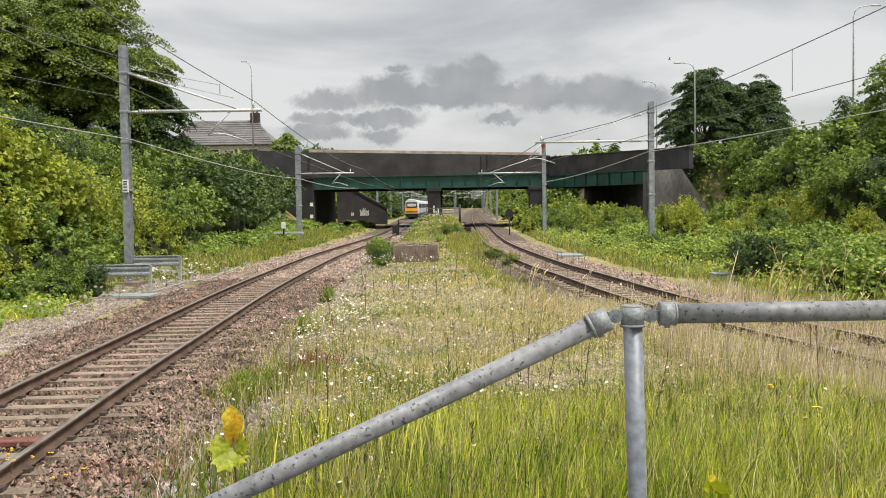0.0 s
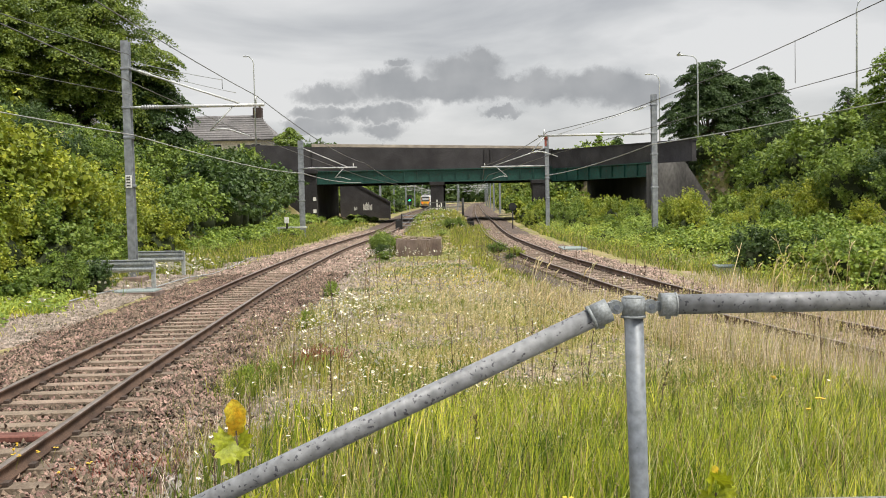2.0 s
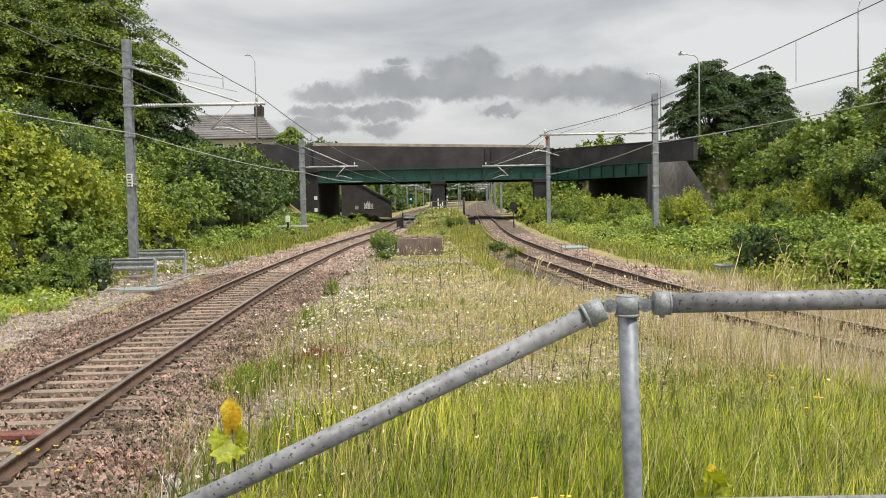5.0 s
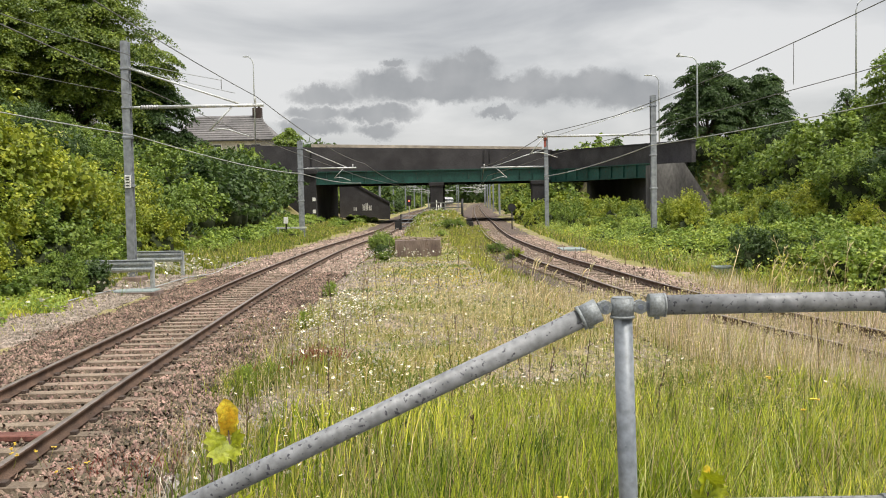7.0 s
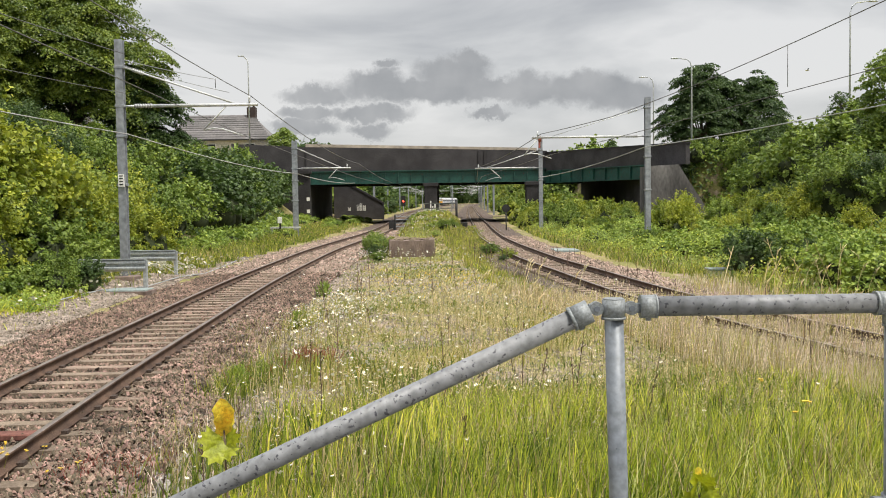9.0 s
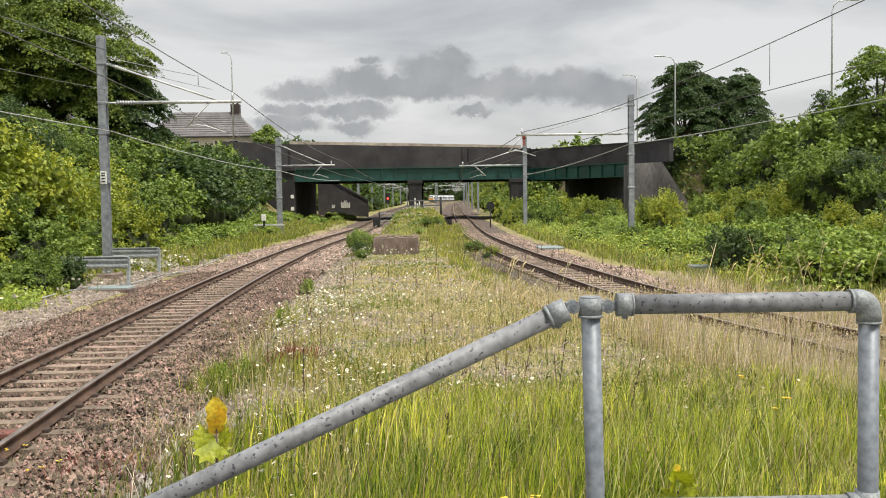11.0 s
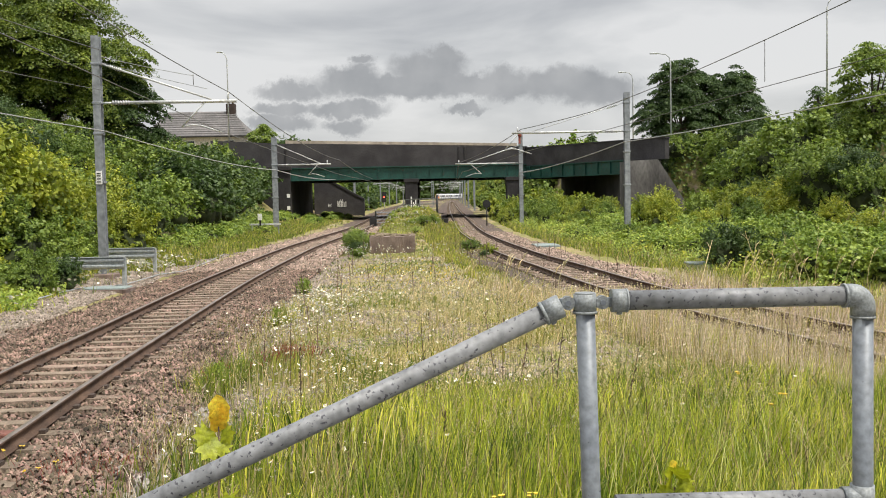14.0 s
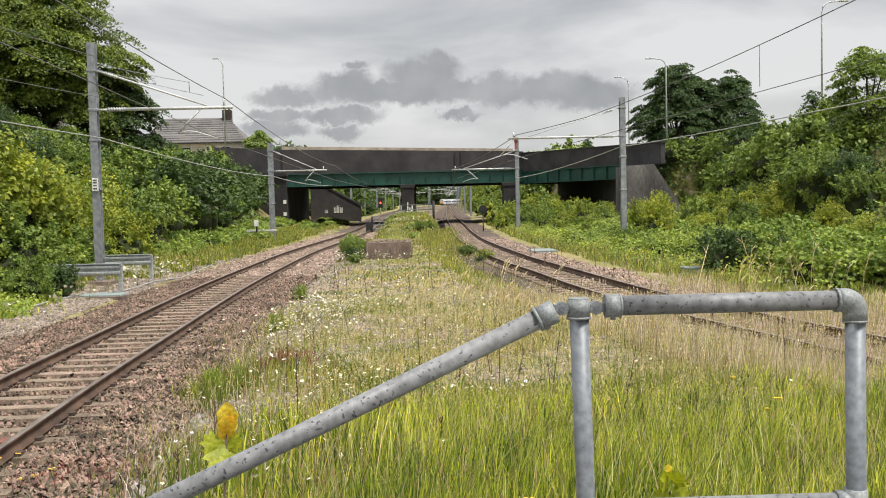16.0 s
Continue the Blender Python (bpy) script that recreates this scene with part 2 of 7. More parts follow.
def ground_material():
    """Turf, dry moss and bare grit by patches, at two scales."""
    m = bpy.data.materials.new("rough_ground")
    m.use_nodes = True
    nt = m.node_tree
    N, L = nt.nodes.new, nt.links.new
    bsdf = nt.nodes["Principled BSDF"]
    co = N("ShaderNodeTexCoord")
    def noise(scale, detail=5):
        n = N("ShaderNodeTexNoise")
        n.inputs["Scale"].default_value, n.inputs["Detail"].default_value = scale, detail
        L(co.outputs["Object"], n.inputs["Vector"])
        return n
    big, mid, fine = noise(0.12), noise(0.8), noise(16)
    r1, r2 = N("ShaderNodeValToRGB"), N("ShaderNodeValToRGB")
    r1.color_ramp.elements[0].position, r1.color_ramp.elements[0].color = 0.38, (0.18, 0.185, 0.045, 1)
    r1.color_ramp.elements[1].position, r1.color_ramp.elements[1].color = 0.62, (0.31, 0.255, 0.11, 1)
    L(big.outputs["Fac"], r1.inputs[0])
    r2.color_ramp.elements[0].position, r2.color_ramp.elements[0].color = 0.54, (0, 0, 0, 1)
    r2.color_ramp.elements[1].position, r2.color_ramp.elements[1].color = 0.64, (1, 1, 1, 1)
    L(mid.outputs["Fac"], r2.inputs[0])
    mx = N("ShaderNodeMixRGB")
    L(r2.outputs[0], mx.inputs[0])
    L(r1.outputs[0], mx.inputs[1])
    mx.inputs[2].default_value = (0.34, 0.265, 0.19, 1)
    g, mul = N("ShaderNodeMapRange"), N("ShaderNodeMixRGB")
    g.inputs["From Min"].default_value, g.inputs["From Max"].default_value = 0.3, 0.7
    g.inputs["To Min"].default_value, g.inputs["To Max"].default_value = 0.6, 1.4
    L(fine.outputs["Fac"], g.inputs["Value"])
    mul.blend_type = "MULTIPLY"
    mul.inputs[0].default_value = 1
    L(mx.outputs[0], mul.inputs[1])
    L(g.outputs[0], mul.inputs[2])
    L(mul.outputs[0], bsdf.inputs["Base Color"])
    bsdf.inputs["Roughness"].default_value = 0.95
    bp = N("ShaderNodeBump")
    bp.inputs["Strength"].default_value, bp.inputs["Distance"].default_value = 0.8, 0.05
    L(fine.outputs["Fac"], bp.inputs["Height"])
    L(bp.outputs[0], bsdf.inputs["Normal"])
    return m


GROUND = ground_material()


# ---- building helpers ----
def mesh_of(name, bm, *mats):
    me = bpy.data.meshes.new(name)
    bm.to_mesh(me)
    bm.free()
    for m in mats:
        me.materials.append(m)
    return me


def part(name, bm, mats, parent=None, label="", smooth=False):
    """Links a bmesh as one mesh object, under a thing or a part where a parent is given."""
    me = mesh_of(name, bm, *(mats if isinstance(mats, tuple) else (mats,)))
    if smooth:
        me.shade_smooth()
    ob = new(name, me)
    if parent:
        ob.parent = parent
    if label:
        ob["label"] = label
    return ob


def thing(name, at, label, category, group="", kind=""):
    ob = new(name)
    ob.empty_display_size = 0.2
    ob.matrix_basis = at if isinstance(at, Matrix) else Matrix.Translation(at)
    return tagged(ob, label, category, group, kind)


def box(bm, lo, hi, slot=0, bevel=0.0, m=None):
    lo, hi = Vector(lo), Vector(hi)
    got = bmesh.ops.create_cube(bm, size=1.0)["verts"]
    bmesh.ops.scale(bm, vec=hi - lo, verts=got)
    bmesh.ops.translate(bm, vec=(lo + hi) / 2, verts=got)
    if m is not None:
        bmesh.ops.transform(bm, matrix=m, verts=got)
    faces = {f for v in got for f in v.link_faces}
    for f in faces:
        f.material_index = slot
    if bevel:
        edges = list({e for v in got for e in v.link_edges})
        bmesh.ops.bevel(bm, geom=edges, offset=bevel, segments=1, affect="EDGES")
    return got


def tube(bm, a, b, r, r2=None, seg=10, slot=0, caps=True):
    a, b = Vector(a), Vector(b)
    d = b - a
    got = bmesh.ops.create_cone(bm, cap_ends=caps, segments=seg, radius1=r, radius2=r if r2 is None else r2, depth=d.length)["verts"]
    m = Matrix.Translation((a + b) / 2) @ d.to_track_quat("Z", "Y").to_matrix().to_4x4()
    bmesh.ops.transform(bm, matrix=m, verts=got)
    for f in {f for v in got for f in v.link_faces}:
        f.material_index = slot
        f.smooth = len(f.verts) == 4
    return got


def pipe(bm, pts, r, seg=8, slot=0):
    """A bent tube through points."""
    rings = []
    pts = [Vector(p) for p in pts]
    for i, p in enumerate(pts):
        d = (pts[min(i + 1, len(pts) - 1)] - pts[max(i - 1, 0)]).normalized()
        side = d.cross(Vector((0, 0, 1)) if abs(d.z) < 0.95 else Vector((1, 0, 0))).normalized()
        up = side.cross(d)
        rr = r[i] if isinstance(r, (list, tuple)) else r
        rings.append([bm.verts.new(p + rr * (math.cos(2 * math.pi * k / seg) * side + math.sin(2 * math.pi * k / seg) * up)) for k in range(seg)])
    for a, b in zip(rings, rings[1:]):
        for k in range(seg):
            f = bm.faces.new((a[k], a[(k + 1) % seg], b[(k + 1) % seg], b[k]))
            f.smooth, f.material_index = True, slot
    for ring in (rings[0], rings[-1]):
        f = bm.faces.new(ring)
        f.material_index = slot
    bmesh.ops.recalc_face_normals(bm, faces=bm.faces)


def prism(bm, outline, depth_axis, lo, hi, slot=0):
    """A flat outline of (u, v) pairs drawn out along an axis (0: x, 1: y)."""
    def at(u, v, w):
        return (w, u, v) if depth_axis == 0 else (u, w, v)
    a = [bm.verts.new(at(u, v, lo)) for u, v in outline]
    b = [bm.verts.new(at(u, v, hi)) for u, v in outline]
    faces = [bm.faces.new(a), bm.faces.new(b)]
    for i in range(len(a)):
        j = (i + 1) % len(a)
        faces.append(bm.faces.new((a[i], a[j], b[j], b[i])))
    for f in faces:
        f.material_index = slot
    bmesh.ops.recalc_face_normals(bm, faces=faces)


def raw_mesh(name, verts, faces_flat, loop_total, mats, slots=None, smooth=False):
    """A mesh from numpy arrays: verts (n, 3), the corner indices in one row, and corners per face."""
    me = bpy.data.meshes.new(name)
    me.vertices.add(len(verts))
    me.vertices.foreach_set("co", np.asarray(verts, dtype=np.float32).ravel())
    me.loops.add(len(faces_flat))
    me.loops.foreach_set("vertex_index", np.asarray(faces_flat, dtype=np.int32))
    me.polygons.add(len(loop_total))
    total = np.asarray(loop_total, dtype=np.int32)
    me.polygons.foreach_set("loop_start", np.concatenate(([0], np.cumsum(total)[:-1])).astype(np.int32))
    me.polygons.foreach_set("loop_total", total)
    if slots is not None:
        me.polygons.foreach_set("material_index", np.asarray(slots, dtype=np.int32))
    me.update(calc_edges=True)
    me.validate()
    for m in mats:
        me.materials.append(m)
    if smooth:
        me.shade_smooth()
    return me


def smoothstep(x, a, b):
    t = np.clip((x - a) / (b - a), 0, 1)
    return t * t * (3 - 2 * t)


# ---- the lie of the land ----
# centre lines of the two tracks as (distance, side) in metres; heights are from the rail heads
LEFT_LINE = [(-30, -4.0), (0, -4.65), (10.2, -5.02), (13.1, -5.2), (20, -5.5), (30.5, -5.88), (40, -5.99), (50, -5.99), (62, -5.62), (75, -5.1), (95, -4.9), (130, -5.3), (190, -5.9), (260, -5.2), (300, -4.6), (400, -2.2), (480, 0.8), (540, 5.8), (600, 14.5), (645, 26), (690, 42), (740, 66), (800, 102)]
RIGHT_LINE = [(-30, 16.0), (0, 10.4), (10, 8.3), (16.2, 6.95), (24.2, 5.5), (34, 4.65), (39, 4.22), (48, 3.8), (59, 3.5), (80, 3.68), (97, 4.1), (120, 4.6), (175, 6.0), (262, 8.6), (350, 11.3), (480, 16.5), (560, 23), (640, 40), (720, 72), (800, 118)]


def line_at(line, y):
    """Side of a line at a distance, through a smooth (Catmull-Rom) curve."""
    ys, xs = np.array([p[0] for p in line], float), np.array([p[1] for p in line], float)
    slopes = np.gradient(xs, ys)
    y = np.clip(y, ys[0], ys[-1])
    i = np.clip(np.searchsorted(ys, y) - 1, 0, len(ys) - 2)
    h = ys[i + 1] - ys[i]
    t = (y - ys[i]) / h
    return ((2 * t**3 - 3 * t**2 + 1) * xs[i] + (t**3 - 2 * t**2 + t) * h * slopes[i] + (-2 * t**3 + 3 * t**2) * xs[i + 1] + (t**3 - t**2) * h * slopes[i + 1])


def wobble(x, y, scale, seed=0.0):
    """Cheap smooth unevenness from crossed waves, in -1..1."""
    return (np.sin(x * scale + seed) * np.cos(y * scale * 1.3 + seed * 2) + np.sin((x + y) * scale * 0.7 + seed * 3) + np.sin((x * 0.6 - y) * scale * 1.9 + seed)) / 3


def ground_height(x, y):
    x, y = np.asarray(x, float), np.asarray(y, float)
    far = smoothstep(y, 420, 700)
    left_foot = -12.2 - 1.8 * smoothstep(y, 60, 105) + 0.8 * smoothstep(y, 140, 170) - 25 * far
    right_foot = 17.0 + 5.0 * smoothstep(y, 55, 88) + 3.5 * smoothstep(y, 76, 91) * (1 - smoothstep(y, 94.4, 96)) - 7.5 * smoothstep(y, 132, 165) + 150 * far
    rise = 7.2 * smoothstep(left_foot - x, 0, 12) + 6.0 * smoothstep(x - right_foot, 0, 10.0 - 6.0 * smoothstep(y, 82, 92))
    rise = rise * (1 - 0.8 * smoothstep(y, 600, 1200))
    base = -0.22 + 0.10 * wobble(x, y, 0.55) + 0.05 * wobble(x, y, 2.1, 1.0)
    base = base + 0.25 * smoothstep(left_foot + 3 - x, 0, 3) + 0.45 * smoothstep(x - line_at(RIGHT_LINE, y), 4, 9) * (x < 60)
    # an overgrown heap of spoil between the lines, before the bridge
    heap = 1.5 * np.exp(-((np.abs(x + 0.6) / 2.5) ** 3 + ((y - 85) / 12) ** 2))
    # trackbeds stay level
    for line in (LEFT_LINE, RIGHT_LINE):
        off = np.abs(x - line_at(line, y))
        bed = 1 - smoothstep(off, 1.9, 3.2)
        base = base * (1 - bed) + (-0.42) * bed
        heap = heap * smoothstep(off, 1.6, 2.3)
        rise = rise * (1 - (1 - smoothstep(off, 2.5, 7)))
    return base + heap + rise + rise * 0.05 * wobble(x, y, 0.4, 2)


def build_ground():
    xs = np.unique(np.concatenate([np.linspace(-12, 12, 121), np.linspace(-60, 60, 121), np.linspace(-400, 400, 33), np.linspace(-4500, 4500, 19)]))
    ys = np.unique(np.concatenate([np.linspace(-20, 60, 201), np.linspace(60, 180, 121), np.linspace(180, 800, 63), np.linspace(800, 4600, 20), np.linspace(-900, -20, 9)]))
    gx, gy = np.meshgrid(xs, ys)
    z = ground_height(gx, gy)
    nx, ny = len(xs), len(ys)
    idx = np.arange(nx * ny).reshape(ny, nx)
    quads = np.stack([idx[:-1, :-1], idx[:-1, 1:], idx[1:, 1:], idx[1:, :-1]], -1).reshape(-1, 4)
    me = raw_mesh("ground", np.stack([gx, gy, z], -1).reshape(-1, 3), quads.ravel(), np.full(len(quads), 4), (GROUND,), smooth=True)
    tagged(new("ground", me), "rough railway ground with dry grass and grit", "ground", kind="structure")


build_ground()


# ---- tracks ----
def sweep_rail(line, side, y0, y1, step, parent):
    """One flat-bottomed rail: foot, web and head, drawn along the line."""
    prof = [(-0.07, -0.155), (0.07, -0.155), (0.07, -0.143), (0.012, -0.125), (0.012, -0.045), (0.036, -0.035), (0.036, -0.006), (0.028, 0.0), (-0.028, 0.0), (-0.036, -0.006), (-0.036, -0.035), (-0.012, -0.045), (-0.012, -0.125), (-0.07, -0.143)]
    y = np.arange(y0, y1 + 0.01, step)
    x = line_at(line, y)
    dx = np.gradient(x, y)
    n = np.sqrt(1 + dx * dx)
    px, py = x + side * 0.7525 / n, y - side * 0.7525 * dx / n
    k = len(prof)
    u, v = np.array([p[0] for p in prof]), np.array([p[1] for p in prof])
    verts = np.stack([px[:, None] + u / n[:, None], py[:, None] - u * (dx / n)[:, None], np.broadcast_to(v, (len(y), k))], -1).reshape(-1, 3)
    faces, slots = [], []
    for i in range(len(y) - 1):
        for j in range(k):
            a, b = i * k + j, i * k + (j + 1) % k
            faces.append((a, b, b + k, a + k))
            slots.append(1 if j in (6, 7, 8) else 0)
    me = raw_mesh("rail", verts, np.array(faces).ravel(), np.full(len(faces), 4), (RAIL_SIDE, RAIL_TOP), slots)
    ob = new("rail", me)
    ob.parent = parent
    return ob


def sleeper_mesh():
    bm = bmesh.new()
    prism(bm, [(-0.13, -0.36), (0.13, -0.36), (0.115, -0.165), (-0.115, -0.165)], 0, -1.25, 1.25)
    for s in (-1, 1):
        for o in (-0.115, 0.115):
            box(bm, (s * 0.7525 + o * 0.9 - 0.035, -0.06, -0.165), (s * 0.7525 + o * 0.9 + 0.035, 0.06, -0.125), 1)
    return mesh_of("sleeper", bm, SLEEPER, CLIP)


SLEEPER_MESH = sleeper_mesh()


def build_track(line, name, label, y0):
    track = thing(name, (0, 0, 0), label, "railway track", "railway lines", "structure")
    for side in (-1, 1):
        sweep_rail(line, side, y0, 780, 1.25, track)
    rng = np.random.default_rng(3)
    y, far = y0, []
    while y < 420:
        x = float(line_at(line, y))
        turn = math.atan(float(line_at(line, y + 0.5) - line_at(line, y - 0.5)))
        m = Matrix.Translation((x + rng.normal(0, 0.012), y, rng.normal(0, 0.004))) @ Matrix.Rotation(-turn + rng.normal(0, 0.006), 4, "Z")
        if y < 120:
            ob = new("sleeper", SLEEPER_MESH)
            ob.parent, ob.matrix_basis = track, m
        else:
            far.append(m)
        y += 0.66
    bm = bmesh.new()
    for m in far:
        box(bm, (-1.25, -0.115, -0.36), (1.25, 0.115, -0.165), 0, 0, m)
    tagged(part("distant_sleepers", bm, SLEEPER, track), kind="stuff")
    return track


build_track(LEFT_LINE, "railway_track", "curving railway track with rusty rails and grey sleepers", -24.7)
build_track(RIGHT_LINE, "railway_track", "rusty railway track half hidden by dry grass", -16.0)


def build_bed(line, name, left, right, y0, y1, label):
    """A raised ballast bed with sloping, uneven shoulders."""
    y = np.concatenate([np.arange(y0, 60, 0.25), np.arange(60, y1, 2.0)])
    prof = [(left - 0.5, -0.55), (left, -0.33), (-1.75, -0.215), (-1.1, -0.235), (-0.4, -0.25), (0, -0.25), (0.4, -0.25), (1.1, -0.235), (1.75, -0.215), (right, -0.33), (right + 0.5, -0.55)]
    x = line_at(line, y)
    u, v = np.array([p[0] for p in prof]), np.array([p[1] for p in prof])
    px = x[:, None] + u
    py = np.broadcast_to(y[:, None], px.shape)
    edge = (np.abs(u) > 1.8)
    pz = v + 0.025 * wobble(px, py, 5.0) + edge * 0.06 * wobble(px, py, 1.1, 4)
    px = px + edge * 0.25 * wobble(px * 0 + u, py, 0.8, 5)
    k = len(prof)
    idx = np.arange(len(y) * k).reshape(len(y), k)
    quads = np.stack([idx[:-1, :-1], idx[:-1, 1:], idx[1:, 1:], idx[1:, :-1]], -1).reshape(-1, 4)
    me = raw_mesh(name, np.stack([px, py, pz], -1).reshape(-1, 3), quads.ravel(), np.full(len(quads), 4), (BALLAST,), smooth=True)
    tagged(new(name, me), label, "ballast", kind="structure")


build_bed(LEFT_LINE, "ballast_bed", -3.3, 1.95, -26, 420, "pinkish-brown stone ballast under the track")
build_bed(RIGHT_LINE, "ballast_bed", -1.9, 3.2, -18, 420, "brown stone ballast under the overgrown track")


def build_far_yard():
    """The wide, stony trackbed beyond the bridge, where the lines run side by side."""
    y = np.arange(150, 790, 10.0)
    a, b = line_at(LEFT_LINE, y) - 2, line_at(RIGHT_LINE, y) + 6
    xs = a[:, None] + (b - a)[:, None] * np.linspace(0, 1, 6)
    v = np.stack([xs, np.broadcast_to(y[:, None], xs.shape), np.full(xs.shape, -0.20)], -1).reshape(-1, 3)
    idx = np.arange(len(v)).reshape(xs.shape)
    q = np.stack([idx[:-1, :-1], idx[:-1, 1:], idx[1:, 1:], idx[1:, :-1]], -1).reshape(-1, 4)
    me = raw_mesh("stony_trackbed", v, q.ravel(), np.full(len(q), 4), (BALLAST,))
    tagged(new("stony_trackbed", me), "wide brown stony trackbed beyond the bridge", "ballast", kind="structure")


build_far_yard()


def scatter_stones(name, n, place, size, mat, label, seed):
    """Loose angular stones; place(rng, n) gives their centres."""
    rng = np.random.default_rng(seed)
    c = place(rng, n)
    n = len(c)
    base = np.array([(1, 0, -0.4), (0.2, 1, -0.4), (-1, 0.2, -0.4), (0, -1, -0.4), (0.45, 0.1, 0.75), (-0.4, -0.05, 0.85)], float)
    tri = np.array([(0, 1, 4), (1, 5, 4), (1, 2, 5), (2, 3, 5), (3, 4, 5), (3, 0, 4)])
    s = rng.uniform(size[0], size[1], (n, 1, 1)) * rng.uniform(0.6, 1.2, (n, 1, 3)) * rng.uniform(0.75, 1.2, (n, 6, 1))
    ang = rng.uniform(0, 6.28, n)
    tilt = rng.normal(0, 0.5, (n, 2))
    v = base[None] * s
    ca, sa = np.cos(ang)[:, None], np.sin(ang)[:, None]
    x, y, z = v[..., 0] * ca - v[..., 1] * sa, v[..., 0] * sa + v[..., 1] * ca, v[..., 2]
    z = z * 0.8 + tilt[:, :1] * x + tilt[:, 1:] * y
    verts = np.stack([x, y, z], -1) + c[:, None]
    f = tri[None] + 6 * np.arange(n)[:, None, None]
    me = raw_mesh(name, verts.reshape(-1, 3), f.ravel(), np.full(n * 6, 3), (mat,))
    tagged(new(name, me), label, "stones", kind="stuff")


def ballast_places(line, left, right, y0, y1):
    def place(rng, n):
        y = y0 + (y1 - y0) * rng.random(n) ** 1.5
        u = rng.uniform(left, right, n)
        x = line_at(line, y) + u
        z = np.where(np.abs(u) < 1.0, -0.205, np.where(np.abs(u) < 1.8, -0.175, -0.19 - 0.12 * (np.abs(u) - 1.75) / 1.5)) + rng.normal(0, 0.02, n)
        phase = np.mod(y + 24.7 + 0.33, 0.66) - 0.33
        buried = smoothstep(u + 0.35 * wobble(y * 0, y, 2.3, 1), 0.95, 1.3) + smoothstep(-u, 1.22, 1.4)
        keep = (np.abs(phase) > 0.115) | (rng.random(n) < 0.03 + buried)
        return np.stack([x, y, z], -1)[keep]
    return place


scatter_stones("ballast_stones", 135000, ballast_places(LEFT_LINE, -3.9, 2.3, 6, 40), (0.015, 0.037), STONE, "loose pinkish-brown ballast stones", 1)
scatter_stones("ballast_stones", 30000, ballast_places(LEFT_LINE, -3.9, 2.3, 36, 86), (0.04, 0.085), PINK_STONE, "loose pinkish-brown ballast stones", 3)
scatter_stones("ballast_stones", 40000, ballast_places(RIGHT_LINE, -1.0, 4.0, 12, 70), (0.024, 0.06), PINK_STONE, "loose brown ballast stones", 2)


def grit_places(rng, n):
    y = 6 + 40 * rng.random(n) ** 1.4
    x = line_at(LEFT_LINE, y) + 1.6 + np.abs(rng.normal(0, 0.9, n))
    return np.stack([x, y, ground_height(x, y) + 0.1 * np.clip(2.4 - (x - line_at(LEFT_LINE, y)), 0, 1)], -1)


def cess_places(rng, n):
    y = 12 + 40 * rng.random(n) ** 1.3
    u = -2.9 - 1.9 * rng.random(n) ** 1.3
    x = line_at(LEFT_LINE, y) + u
    return np.stack([x, y, np.maximum(ground_height(x, y) + 0.01, -0.36)], -1)


scatter_stones("cess_gravel", 42000, cess_places, (0.014, 0.045), PALE_STONE, "pale gravel along the foot of the ballast", 6)
scatter_stones("pale_gravel", 30000, grit_places, (0.014, 0.05), PALE_STONE, "pale loose gravel beside the track", 4)


def island_grit(rng, n):
    y = 9 + 36 * rng.random(n)
    x = rng.uniform(-4, 3.6, n)
    keep = (wobble(x, y, 0.9, 7) > 0.05) | (rng.random(n) < 0.25 * smoothstep(y, 16, 24))
    return np.stack([x, y, ground_height(x, y) + 0.005], -1)[keep]


scatter_stones("pale_gravel", 44000, island_grit, (0.012, 0.045), PALE_STONE, "pale grit among the weeds", 5)


def foot_stones(rng, n):
    y = rng.uniform(7.6, 12.5, n)
    x = line_at(LEFT_LINE, y) + 1.35 + np.abs(rng.normal(0, 0.5, n))
    return np.stack([x, y, np.maximum(ground_height(x, y), -0.3) + 0.05], -1)


scatter_stones("grey_stones", 900, foot_stones, (0.03, 0.075), material("grey_stone", (0.13, 0.12, 0.11), (0.34, 0.31, 0.285), 6, 0.9, 0, 0.3, 50, island=0.4), "larger pale grey stones beside the rail", 9)


# ---- bridge ----
SOFFIT = 4.45


